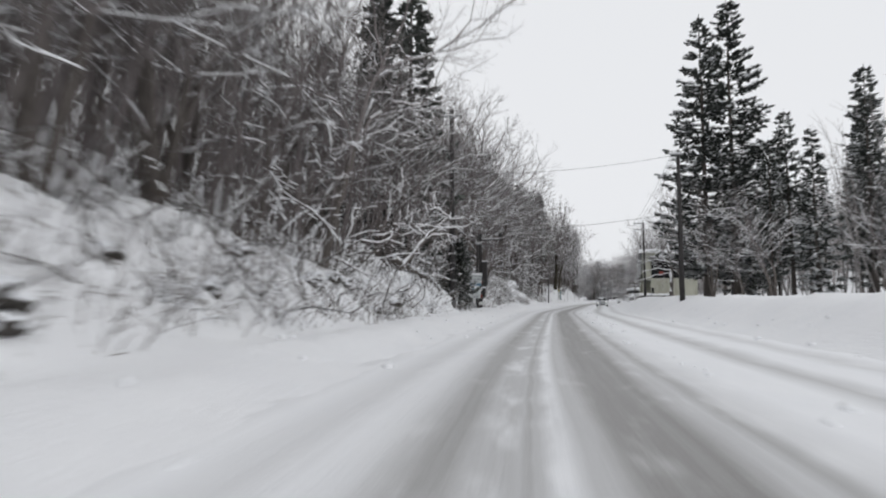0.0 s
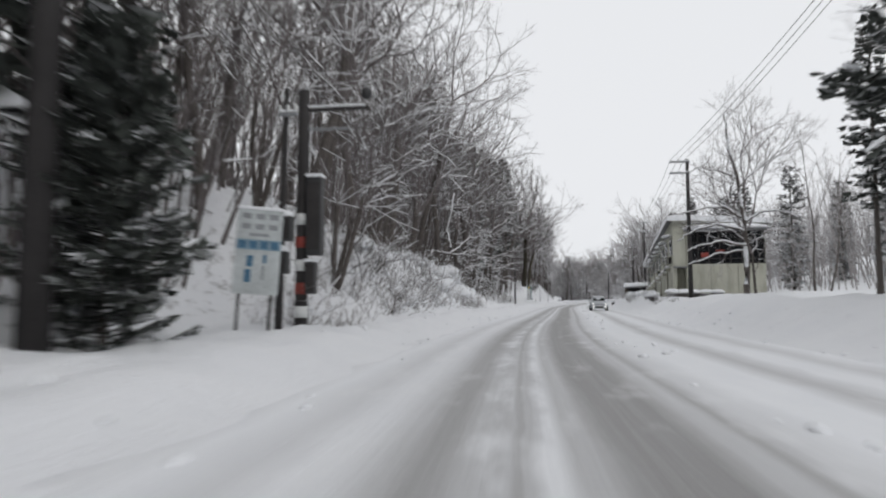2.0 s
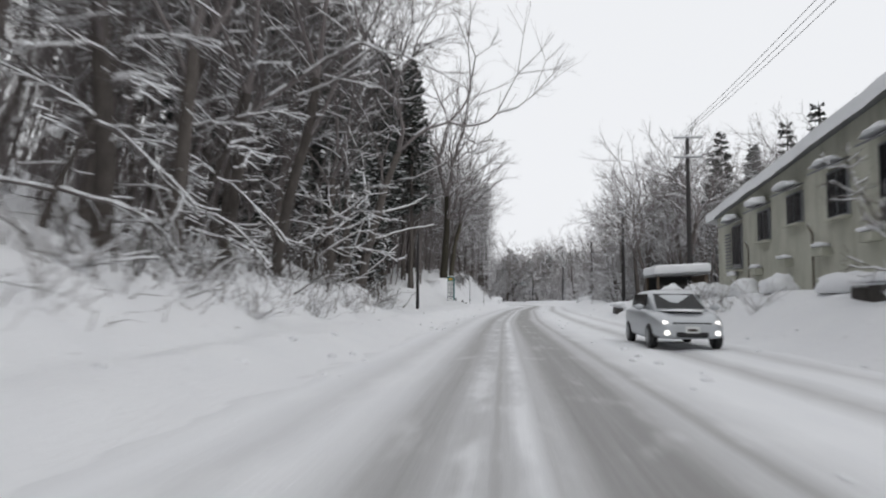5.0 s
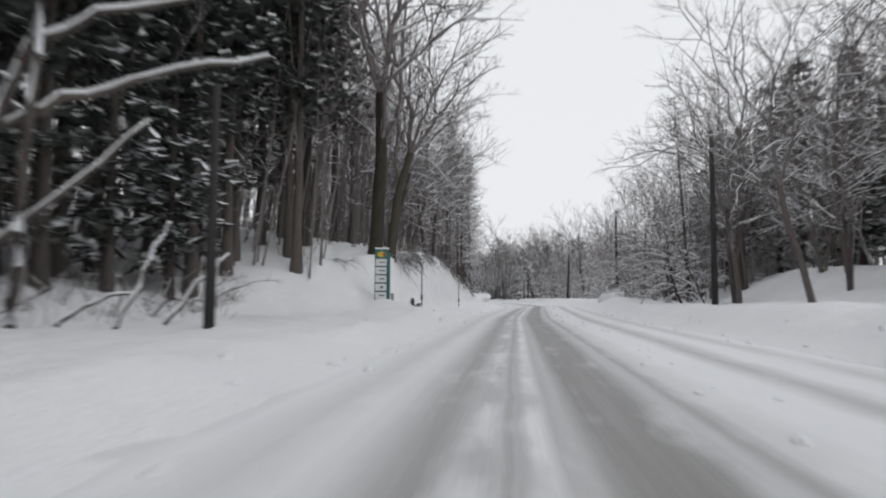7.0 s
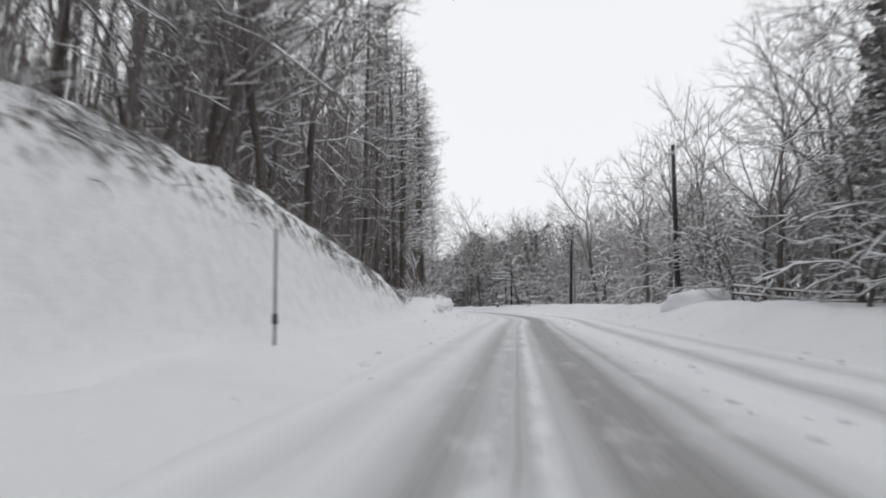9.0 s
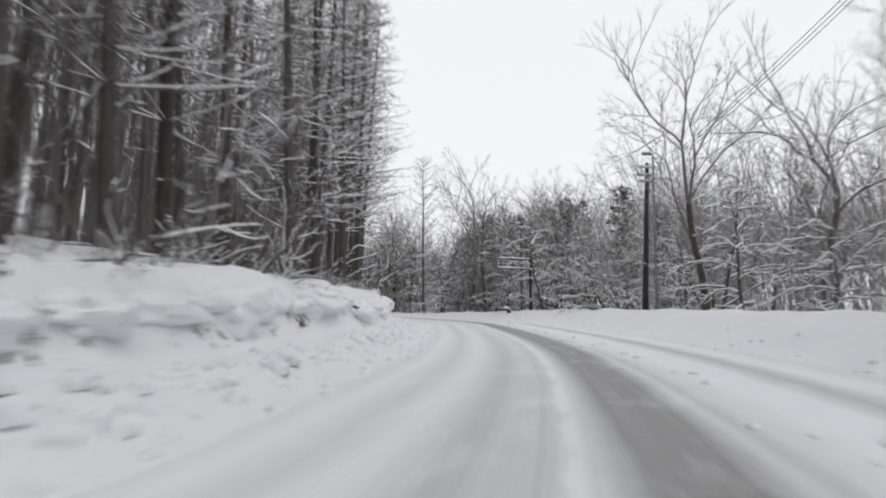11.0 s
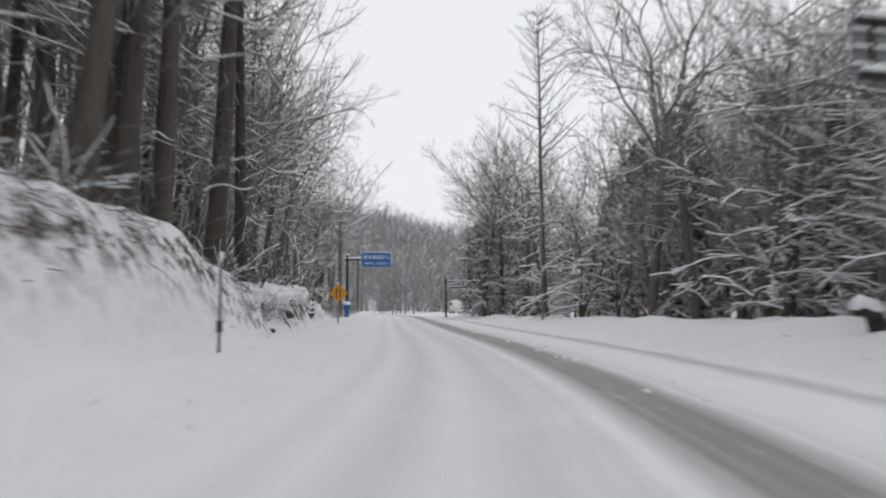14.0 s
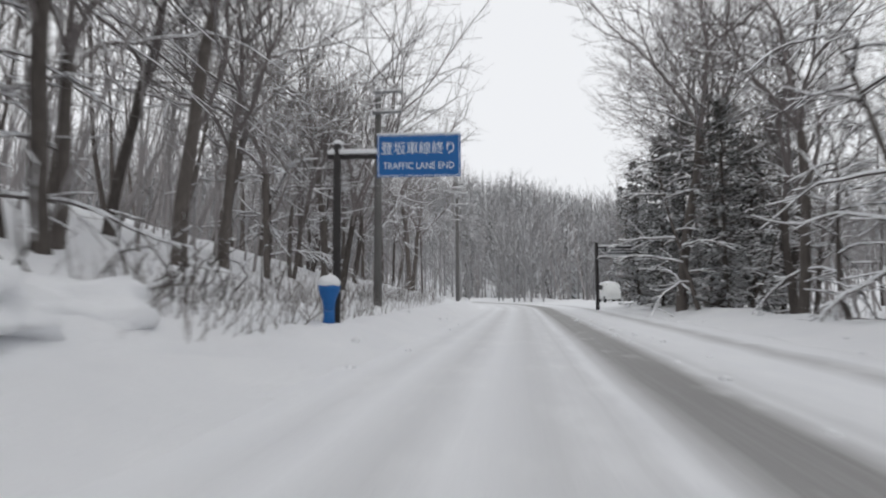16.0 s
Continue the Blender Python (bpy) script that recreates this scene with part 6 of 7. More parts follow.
for k in range(9):
    plant(LARCHES[k % 3], 226 + 4.6 * k, -7.7 - 0.9 * (k % 2), 0.95 + 0.06 * (k % 3), 1)
belt(197, 262, -13, -7.2, 26, LARCHES, 1.8, (-1, 2), (0.85, 1.1), 13)
belt(197, 264, -30, -13, 30, LARCHES[:1] + THIN, 2.0, (0, 2), (1.1, 1.4), 14)
belt(203, 262, -8.6, -6.2, 8, SAPLINGS, 2.5, (20, 60), (0.7, 1.1), 15)
for k, (s, u) in enumerate(((288.5, -12.5), (293, -13.0), (296, -11.5), (300, -10.4))):
    plant(OAKS[(0, 2, 4, 2)[k]], s, u, 1.05, 2)
belt(262, 282, -10.5, -7.6, 6, LARCHES[:1] + OAKS[:3], 2.4, (0, 2), (0.82, 0.98), 16)
belt(262, 290, -14, -8.4, 13, LARCHES[:1] + LARCHES[2:], 1.8, (-1, 1), (0.9, 1.1), 35)
belt(266, 340, -15, -8.5, 18, B, 2.0, (0, 5), (0.85, 1.1), 17)
belt(262, 345, -32, -15, 28, THIN, 2.2, (0, 5), (1.1, 1.45), 18)
belt(270, 285, -9, -6.0, 4, SAPLINGS, 2.0, (5, 45), (0.6, 0.9), 19)
HOUSE = ((88, 130, 6, 23),)
belt(44, 78, 16.5, 30, 15, CEDARS, 2.6, (-1, 1), (0.6, 0.8), 20)
belt(20, 44, 20, 32, 5, CEDARS[:1] + OAKS[:3], 3.5, (-3, 2), (0.6, 0.8), 21)
belt(36, 60, 12.5, 17, 4, FORKED, 2.2, (-8, 4), (0.5, 0.7), 22)
belt(136, 166, 22, 38, 10, OAKS, 3.0, (0, 0), (0.75, 0.95), 33)
belt(92, 150, 24, 48, 18, THIN + CYPRESS[:2], 2.8, (0, 0), (0.8, 1.1), 23, HOUSE)
belt(144, 190, 14, 24, 11, B + [FINE], 2.6, (-8, 3), (0.75, 0.95), 24)
belt(134, 200, 22, 46, 16, THIN + THIN + CYPRESS[:2], 2.6, (-2, 2), (0.8, 1.05), 25)
belt(190, 230, 12, 20, 11, B, 2.4, (-6, 4), (0.7, 0.95), 26)
belt(232, 262, 13, 20, 9, B, 2.4, (-4, 4), (0.5, 0.66), 37)
belt(205, 262, 21, 34, 10, CYPRESS[:2], 2.6, (-1, 1), (0.65, 0.82), 34)
for s, u, k in ((272, 30, 1.08), (283, 27, 1.12)):
    plant(CYPRESS[2], s, u, k)
belt(262, 302, 20, 38, 16, OAKS + [FAN, FINE], 2.6, (-1, 1), (1.1, 1.32), 38)
belt(156, 205, 21, 36, 20, CYPRESS[2:] + CEDARS[2:], 2.6, (-1, 1), (0.85, 1.1), 39)
belt(205, 262, 22, 38, 14, OAKS + [FINE], 2.6, (-1, 1), (0.8, 1.0), 40)
belt(190, 268, 19, 44, 14, THIN, 2.6, (-2, 2), (0.75, 0.95), 27)
belt(262, 335, 11.5, 18, 14, B, 2.4, (-4, 4), (0.75, 1.0), 28)
for k, (s, u, size) in enumerate(((287, 16.0, 1.0), (290, 18.5, 1.1), (293, 15.5, 0.95), (296, 18.0, 1.05), (300, 16.5, 0.9), (303, 20.0, 1.0), (270, 20.0, 0.95), (276, 23.0, 1.0), (262, 22.0, 0.95), (254, 20.5, 0.9), (314, 9.8, 0.72), (318, 8.9, 0.75), (322, 8.6, 0.72), (326, 9.6, 0.8), (331, 8.8, 0.75), (320, 13.2, 0.75), (268, 17.0, 0.85), (273, 16.0, 0.8), (279, 18.0, 0.9), (283, 15.5, 0.8), (330, 16.5, 0.9), (322, 15.5, 1.0))):
    plant(CYPRESS[2] if s > 284 else CYPRESS[k % 2], s, u, size)
belt(266, 345, 17, 44, 16, THIN + CYPRESS[:1], 2.6, (-2, 2), (1.05, 1.35), 29)
belt(264, 302, 13, 21, 12, OAKS + [FINE], 2.0, (-3, 3), (0.75, 1.0), 36)
belt(236, 300, 10.8, 14.5, 20, SAPLINGS, 1.6, (-45, 30), (0.6, 1.1), 30)
belt(170, 200, 11.5, 16, 6, SAPLINGS, 1.8, (-35, 20), (0.8, 1.2), 50)
belt(335, 420, -26, -8, 24, THIN, 2.8, (0, 3), (0.9, 1.15), 31)
belt(335, 420, 14, 34, 26, THIN + CYPRESS[1:2], 2.8, (-2, 2), (0.9, 1.15), 32)

belt(170, 200, 11.2, 16, 8, LADEN, 1.4, (-14, 4), (0.8, 1.25), 61)
belt(200, 240, 11.0, 15, 9, LADEN, 1.6, (-14, 4), (0.7, 1.1), 62)
belt(240, 302, 10.6, 15.5, 15, LADEN, 1.4, (-12, 6), (0.75, 1.2), 63)
belt(306, 335, 10.5, 14, 5, LADEN, 1.4, (-12, 2), (0.8, 1.15), 64)
belt(98, 122, -10.5, -8.2, 5, LADEN, 1.3, (2, 14), (0.8, 1.2), 65)
belt(292, 326, -12.5, -10.2, 4, LADEN, 1.3, (2, 14), (0.75, 1.1), 66)
belt(8, 30, -13, -9.5, 3, LADEN, 1.4, (2, 10), (0.8, 1.0), 67)

PLANTED.clear()
belt(3, 46, -8.6, -5.2, 32, SHRUBS, 0.7, (0, 40), (0.6, 1.1), 41)
belt(57, 122, -8.8, -5.4, 60, SHRUBS, 0.7, (0, 40), (0.6, 1.1), 42)
belt(125, 150, -14, -10.8, 26, SHRUBS, 0.8, (0, 30), (0.5, 0.9), 43)
belt(160, 190, -9.5, -7.2, 16, SHRUBS, 0.7, (20, 60), (0.6, 0.9), 44)
belt(198, 262, -8, -6.0, 34, SHRUBS, 0.7, (5, 50), (0.6, 1.0), 45)
belt(264, 285, -8.5, -5.4, 16, SHRUBS, 0.7, (0, 35), (0.6, 1.2), 46)
belt(298, 330, -8.5, -5.6, 12, SHRUBS, 0.9, (0, 25), (0.7, 1.2), 47)
belt(86, 132, 8.0, 10.0, 8, SHRUBS, 1.2, (-10, 10), (0.5, 0.9), 48)
belt(172, 300, 10.2, 13.5, 40, SHRUBS, 0.9, (-20, 20), (0.6, 1.2), 49)


def thicket(name, label, stretches, seed, mat, tall, forks, thick, bend=0.12, sprigs=0):
    """Close-standing stems too many to count: rows of s0, s1, u0, u1 and how many."""
    rng = np.random.RandomState(seed)
    segs, fine, loads = [], [], []
    for s0, s1, u0, u1, count in stretches:
        ss, uu = rng.uniform(s0, s1, count), rng.uniform(u0, u1, count)
        xx, yy = spot(ss, uu)
        zz = land(ss, uu)
        dx, dy = way_dir(ss)
        for k in range(count):
            h = tall * rng.uniform(0.55, 1.2)
            side = (0.22 if uu[k] < 0 else -0.1) * min(bend / 0.12, 1.0)
            d = np.array((side * dy[k] + rng.normal(0, bend), rng.normal(0, bend), 1.0))
            base = np.array((xx[k], yy[k], zz[k] - 0.2))
            pts, _ = wander(rng, base, d, h, 3, bend * 0.7, 0.02)
            r = thick * rng.uniform(0.6, 1.3)
            for q in range(3):
                segs.append((pts[q], pts[q + 1], r * (1 - q * 0.28), r * (0.72 - q * 0.28)))
            for _ in range(forks):
                g = rng.uniform(0.8, 2.95)
                q = int(g)
                p = pts[q] + (pts[q + 1] - pts[q]) * (g - q)
                e = side_way(rng, pts[q + 1] - pts[q], rng.uniform(0.4, 1.1))
                ln = h * rng.uniform(0.08, 0.19)
                limb, last = wander(rng, p, e, ln, 2, 0.2, 0.12)
                fine.append((limb[0], limb[1], r * 0.28, r * 0.2))
                fine.append((limb[1], limb[2], r * 0.2, r * 0.1))
                if thick > 0.02 and abs(e[2]) < 0.75 and rng.rand() < 0.45:
                    loads.append(fine[-2])
                for _ in range(sprigs):
                    q = rng.randint(0, 2)
                    o = limb[q] + (limb[q + 1] - limb[q]) * rng.rand()
                    fine.append((o, o + side_way(rng, last, rng.uniform(0.3, 0.9)) * rng.uniform(0.5, 1.5), 0.011, 0.006))
    t = thing(name, label, "thicket", (0, 0, 0), 0, "", "stuff")
    meshes = []
    for some, open_ in ((segs, thick < 0.05), (fine, True)):
        p0, p1, a, b = (np.array(q) for q in zip(*some))
        meshes.append(prisms(p0, p1, a, b, 3, False, open_))
    part("stems", quad_mesh("stems", *joined(meshes), mat), None, t)
    if loads:
        p0, p1, a, b = (np.array(q) for q in zip(*loads))
        part("snow", quad_mesh("snow", *prisms(p0, p1, a, b, 3, True), M_LOAD), None, t, "white fresh snow")["kind"] = "stuff"


thicket("bank_woods", "close stems of leafless woodland on the steep snowy hillside", ((-6, 60, -34, -9, 1080), (60, 124, -32, -10, 420), (124, 152, -36, -14, 280)), 21, M_TWIG, 12.0, 7, 0.07, 0.12, 4)
thicket("hill_woods", "close stems of tall leafless woodland behind the snowbanks", ((152, 200, -34, -9.5, 500), (198, 240, -30, -9.5, 430), (240, 266, -30, -9.5, 190), (264, 290, -28, -10, 150)), 24, M_TWIG, 16.5, 7, 0.075, 0.05, 4)
thicket("undergrowth", "tangled fine undergrowth between the woodland stems", ((0, 60, -26, -9, 450), (60, 124, -24, -9.5, 450), (152, 200, -24, -9.5, 250), (198, 264, -22, -8.5, 350), (264, 284, -22, -8.5, 80)), 27, M_TWIG, 5.5, 9, 0.034, 0.25)
thicket("upper_woods", "open snowy stand of tall leafless stems behind the signs", ((268, 284, -34, -9.5, 110), (284, 345, -34, -10.5, 230)), 25, M_TWIG_GREY, 15.5, 7, 0.07, 0.12, 4)
thicket("roadside_woods", "close dark stems of leafless woodland behind the road", ((132, 172, 22, 42, 210), (172, 200, 16, 40, 150), (198, 266, 14, 40, 450), (264, 345, 13, 40, 450), (232, 300, 14, 27, 330), (174, 200, 14, 24, 80), (88, 132, 26, 60, 300), (30, 80, 19, 40, 160), (345, 430, 9, 60, 420), (345, 430, -60, -7.5, 420)), 22, M_TWIG_GREY, 12.0, 7, 0.075, 0.12, 4)
thicket("bent_stems", "bent and fallen snow-laden stems on the bank", ((2, 46, -10.5, -5.8, 270), (60, 124, -9.6, -6.2, 200), (196, 262, -8.6, -6.6, 130), (264, 285, -9, -5.8, 90), (290, 300, -9, -7.5, 40), (124, 150, -14, -11, 70)), 26, M_BARK, 2.9, 4, 0.032, 0.6)
thicket("bank_brush", "dead brown brush and bent stems poking through bank snow", ((2, 46, -10.5, -5.4, 1500), (8, 30, -7.4, -5.1, 600), (58, 92, -8.8, -5.3, 2500), (92, 124, -9, -5.6, 800), (124, 150, -15, -10.8, 500), (196, 240, -8.5, -6.6, 250), (240, 262, -8, -5.6, 260), (262, 285, -8.5, -5.5, 400), (160, 190, -8.4, -6.7, 900), (240, 264, -7.4, -6.0, 500)), 23, M_SHRUB, 0.95, 3, 0.012, 0.55)


thicket("verge_brush", "tall dry brown brush on the verge beside the road sign", ((291, 304, -8.2, -5.0, 420), (304, 322, -8.0, -5.2, 240)), 28, M_SHRUB, 1.25, 4, 0.011, 0.3)


def far_woods(name, label, stretch, count, seed, tall, dark, keep):
    """Woods too far off to count: many small trees in one mesh, haze put into their colour."""
    rng = np.random.RandomState(seed)
    wood, green = [], []
    for _ in range(count):
        x, y = rng.uniform(*stretch[0]), rng.uniform(*stretch[1])
        s, u = y, x - float(way_x(y))
        if -keep < u < keep:
            continue
        z = float(land(s, u))
        px_, py_ = (float(q) for q in spot(s, u))
        h = tall * rng.uniform(0.7, 1.15)
        base = np.array((px_, py_, z - 0.5))
        segs = [(base, base + (0, 0, h * 0.9), 0.16, 0.04)]
        if rng.rand() < dark:
            rows = []
            for i in range(34):
                f = 0.12 + 0.87 * i / 34
                az, ln = rng.uniform(0, 6.28), (2.5 * (1 - f) ** 0.8 + 0.3) * rng.uniform(0.7, 1.2)
                p = base + (0, 0, h * f)
                rows.append((p, p + np.array((math.cos(az), math.sin(az), -0.35)) * ln, ln * 0.2, ln * 0.3))
            green.append(sprays(rng, rows))
        else:
            for i in range(26):
                f = rng.uniform(0.08, 0.82)
                p = base + (0, 0, h * f)
                d = np.array((rng.normal(), rng.normal(), rng.uniform(0.6, 2.0)))
                d /= np.linalg.norm(d)
                ln = h * 0.36 * (1.1 - f * 0.55)
                o = p + d * ln * 0.5
                e = d + rng.normal(0, 0.35, 3)
                segs += [(p, p + d * ln, 0.045, 0.02), (o, o + e * ln * 0.5, 0.03, 0.015)]
        p0, p1, a, b = (np.array(q) for q in zip(*segs))
        wood.append(prisms(p0, p1, a, b, 3, False, True))
    w = thing(name, label, "woods", (0, 0, 0), 0, "", "stuff")
    # Both far materials carry the haze as a paler colour.
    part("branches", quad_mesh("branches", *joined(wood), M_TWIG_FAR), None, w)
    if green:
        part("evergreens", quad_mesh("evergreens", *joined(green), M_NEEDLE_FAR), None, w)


far_woods("hillside_woods", "snowy mixed woods on the far hillside, coloured pale for haze", ((-130, 170), (405, 590)), 1900, 3, 17, 0.2, 6)
far_woods("bend_woods", "snowy woods closing the far bend, coloured pale for haze", ((-10, 84), (352, 430)), 620, 9, 14, 0.03, 6)
far_woods("valley_woods", "snowy mixed woods beyond the bend, coloured pale for haze", ((50, 210), (330, 470)), 500, 4, 16, 0.25, 36)
far_woods("side_woods", "snowy woods climbing the hillside, coloured pale for haze", ((-90, -10), (-10, 430)), 420, 5, 14, 0.1, 38)
far_woods("slope_woods", "snowy woods above the building, coloured pale for haze", ((55, 190), (60, 330)), 600, 6, 15, 0.25, 48)


def snow_pillow(s, u, size, seed):
    """A rounded pad of snow that overhangs the bank's edge."""
    x, y, z = ground_at(s, u)
    dx, dy = way_dir(s)
    t = thing("snow_pillow", "rounded pillow of fresh snow overhanging the cut bank", "snow pillow", (x, y, z - size[2] * 0.55), -math.degrees(math.atan2(float(dx), float(dy))), "snow pillows")
    part("snow_mass", lump(size, seed, (0, 0, 0), 0.45, 4, False), M_SNOW, t)


rng = random.Random(31)
for s0, s1, n in ((203, 240, 22), (267.5, 281, 8), (26, 44, 6), (62, 92, 10)):
    for k in range(n):
        s = s0 + (s1 - s0) * (k + rng.uniform(0.1, 0.9)) / n
        foot, h, lean = (float(q) for q in bank_line(np.float64(s)))
        out = foot + h * lean * rng.uniform(0.85, 1.0) + 0.25
        wide = rng.uniform(0.45, 1.1)
        if s0 == 203:
            out, wide = foot + h * lean * rng.uniform(0.6, 0.78), wide * 1.7
        snow_pillow(s, -out, (rng.uniform(0.4, 0.75), wide, rng.uniform(0.3, 0.5)), 200 + k)

for s, u, sx, sy, sz in ((80, -6.9, 1.0, 1.3, 0.8), (83, -7.6, 1.2, 1.6, 0.9), (85.5, -6.6, 0.9, 1.1, 0.7), (86.5, -7.6, 1.1, 1.2, 0.9), (88.5, -6.4, 0.8, 0.9, 0.7), (78, -6.0, 0.7, 1.0, 0.6), (90.5, -6.6, 0.7, 0.8, 0.6), (30, -7.4, 0.9, 1.3, 0.7), (34, -6.6, 0.8, 1.2, 0.6), (39, -6.4, 0.8, 1.0, 0.6), (287.5, -6.6, 1.1, 1.9, 0.7), (290.5, -7.2, 1.2, 1.7, 0.75)):
    snow_pillow(s, u, (sx, sy, sz), 300 + int(s))


def laden_limb(name, label, foot, lines):
    """A leaning or fallen stem with limbs: rows of points and the thickness at both ends, each with the snow that lies on it."""
    t = thing(name, label, "fallen tree" if "fallen" in name else "tree", foot, 0)
    rng = np.random.RandomState(int(foot[1]))
    for nth, (pts, r0, r1) in enumerate(lines):
        fine = []
        for p, q in zip(pts[:-1], pts[1:]):
            for k in range(4):
                fine.append(np.array(p) + (np.array(q) - np.array(p)) * k / 4 + rng.normal(0, 0.045, 3))
        fine.append(np.array(pts[-1], float))
        radii = [r0 + (r1 - r0) * k / (len(fine) - 1) for k in range(len(fine))]
        local = [tuple(p - np.array(foot)) for p in fine]
        stem_ = part("trunk" if nth == 0 else "limb", rod(local, radii, 9), M_BARK, t)
        over = [(p[0], p[1], p[2] + r * 0.8 + 0.02) for p, r in zip(local, radii)]
        part("snow", rod(over, [r * 0.85 * rng.uniform(0.75, 1.15) + 0.015 for r in radii], 8), M_LOAD, stem_, "white fresh snow")


laden_limb("fallen_tree", "pale fallen trunk under snow lying down the bank", (-2.4, 36.2, 3.0), (
    (((-2.6, 35.4, 3.3), (-1.6, 37.8, 2.85), (-0.6, 39.8, 2.2), (0.5, 41.9, 1.3)), 0.16, 0.09),
    (((-0.9, 39.2, 2.4), (-0.2, 39.6, 2.6), (0.5, 40.2, 2.35)), 0.05, 0.02),
    (((-1.6, 37.8, 2.85), (-0.8, 38.0, 2.5), (-0.1, 38.6, 1.9)), 0.05, 0.02)))
laden_limb("leaning_tree", "broken pale tree leaning out over the bank", (-2.4, 36.1, 2.9), (
    (((-2.5, 36.0, 2.7), (-1.4, 36.3, 3.9), (-0.47, 36.56, 4.96), (0.42, 36.71, 5.76)), 0.13, 0.04),
    (((-0.99, 36.45, 4.47), (-0.2, 36.6, 4.75), (0.52, 36.72, 4.71)), 0.06, 0.02),
    (((-0.47, 36.56, 4.96), (0.05, 36.8, 5.0), (0.7, 37.0, 5.3)), 0.04, 0.015)))
laden_limb("leaning_tree", "low-forking tree with snow-covered limbs before dark cedars", (18.6, 140.0, 0.8), (
    (((18.6, 140.0, 0.4), (19.0, 140.0, 3.1), (19.9, 140.0, 4.9), (21.3, 140.0, 5.65), (23.3, 139.8, 6.3), (25.9, 139.6, 6.9)), 0.19, 0.04),
    (((19.9, 140.0, 4.9), (20.6, 140.0, 6.95), (22.0, 140.0, 7.7), (24.5, 140.2, 8.6), (25.4, 140.3, 9.3)), 0.14, 0.035),
    (((19.3, 140.0, 4.0), (18.6, 139.9, 5.2), (17.3, 139.8, 5.6), (16.0, 139.6, 6.0)), 0.11, 0.03),
    (((20.6, 140.0, 6.95), (20.7, 140.2, 9.2), (20.3, 140.4, 12.0), (20.6, 140.5, 15.0)), 0.13, 0.04),
    (((18.9, 140.3, 1.4), (21.0, 140.2, 3.26), (23.2, 140.0, 5.3)), 0.1, 0.03),
    (((20.6, 139.6, 0.4), (20.7, 139.6, 3.2), (20.9, 139.6, 6.5), (20.8, 139.6, 10.0)), 0.14, 0.08)))
laden_limb("leaning_tree", "thin snow-lined saplings bent over a snowy slope", (23.2, 140.0, 0.6), (
    (((22.7, 139.8, 0.4), (23.2, 140.0, 1.7), (23.7, 140.1, 2.9)), 0.06, 0.03),
    (((23.7, 140.2, 0.4), (24.3, 140.3, 1.5), (25.0, 140.5, 2.2)), 0.05, 0.02),
    (((21.2, 140.2, 0.5), (22.0, 140.3, 1.0), (22.9, 140.3, 1.2)), 0.05, 0.02)))
laden_limb("leaning_tree", "tall roadside tree with drooping snow-laden limbs before the building", (28.9, 80.5, 1.4), (
    (((28.87, 80.5, 0.9), (28.91, 80.5, 5.3), (28.5, 80.5, 8.7), (28.0, 80.5, 10.95), (27.7, 80.5, 13.2)), 0.17, 0.05),
    (((28.75, 80.5, 6.44), (27.36, 80.4, 7.18), (25.95, 80.3, 7.0), (24.7, 80.2, 6.7)), 0.07, 0.02),
    (((28.9, 80.5, 5.54), (27.1, 80.6, 6.05), (25.44, 80.7, 5.56), (24.5, 80.8, 4.9)), 0.075, 0.02),
    (((28.9, 80.5, 4.65), (27.3, 80.3, 4.95), (25.4, 80.0, 4.46), (24.7, 79.9, 4.2)), 0.06, 0.02),
    (((28.9, 80.5, 4.2), (27.26, 80.7, 4.17), (25.84, 80.9, 3.6), (25.26, 81.0, 3.4)), 0.05, 0.018),
    (((28.4, 80.5, 9.1), (27.2, 80.5, 9.5), (26.0, 80.4, 9.7), (24.8, 80.4, 9.3)), 0.05, 0.015),
    (((28.8, 80.5, 6.0), (29.8, 80.4, 6.8), (31.2, 80.3, 6.9), (32.4, 80.2, 6.4)), 0.06, 0.02)))
laden_limb("fallen_tree", "broken snow-topped log leaning on the wooded bank", (-7.28, 33.00, 3.06), (
    (((-7.28, 33.00, 3.06), (-6.22, 33.00, 4.42), (-5.32, 33.00, 5.53)), 0.20, 0.13),
    (((-6.06, 33.00, 2.77), (-5.41, 33.00, 3.16), (-4.18, 33.00, 3.47), (-3.23, 33.00, 3.56)), 0.07, 0.03),))
laden_limb("leaning_tree", "thick leaning trunk with snow along its upper side", (-7.35, 33.00, 3.92), (
    (((-7.35, 33.00, 3.92), (-5.95, 33.00, 5.85), (-4.89, 33.00, 7.31), (-4.29, 33.00, 9.11), (-3.53, 33.00, 11.11)), 0.20, 0.10),))
laden_limb("leaning_tree", "dark crooked trunk leaning over the wooded bank", (-9.07, 33.00, 4.77), (
    (((-9.07, 33.00, 4.77), (-7.88, 33.00, 7.76), (-7.01, 33.00, 9.74), (-6.74, 33.00, 11.22), (-6.64, 33.00, 13.78)), 0.20, 0.10),))
laden_limb("leaning_tree", "dark slightly leaning trunk on the wooded bank", (-7.06, 33.00, 4.06), (
    (((-7.06, 33.00, 4.06), (-6.76, 33.00, 7.13), (-6.45, 33.00, 9.58), (-6.49, 33.00, 11.22), (-6.21, 33.00, 14.07)), 0.22, 0.12),))
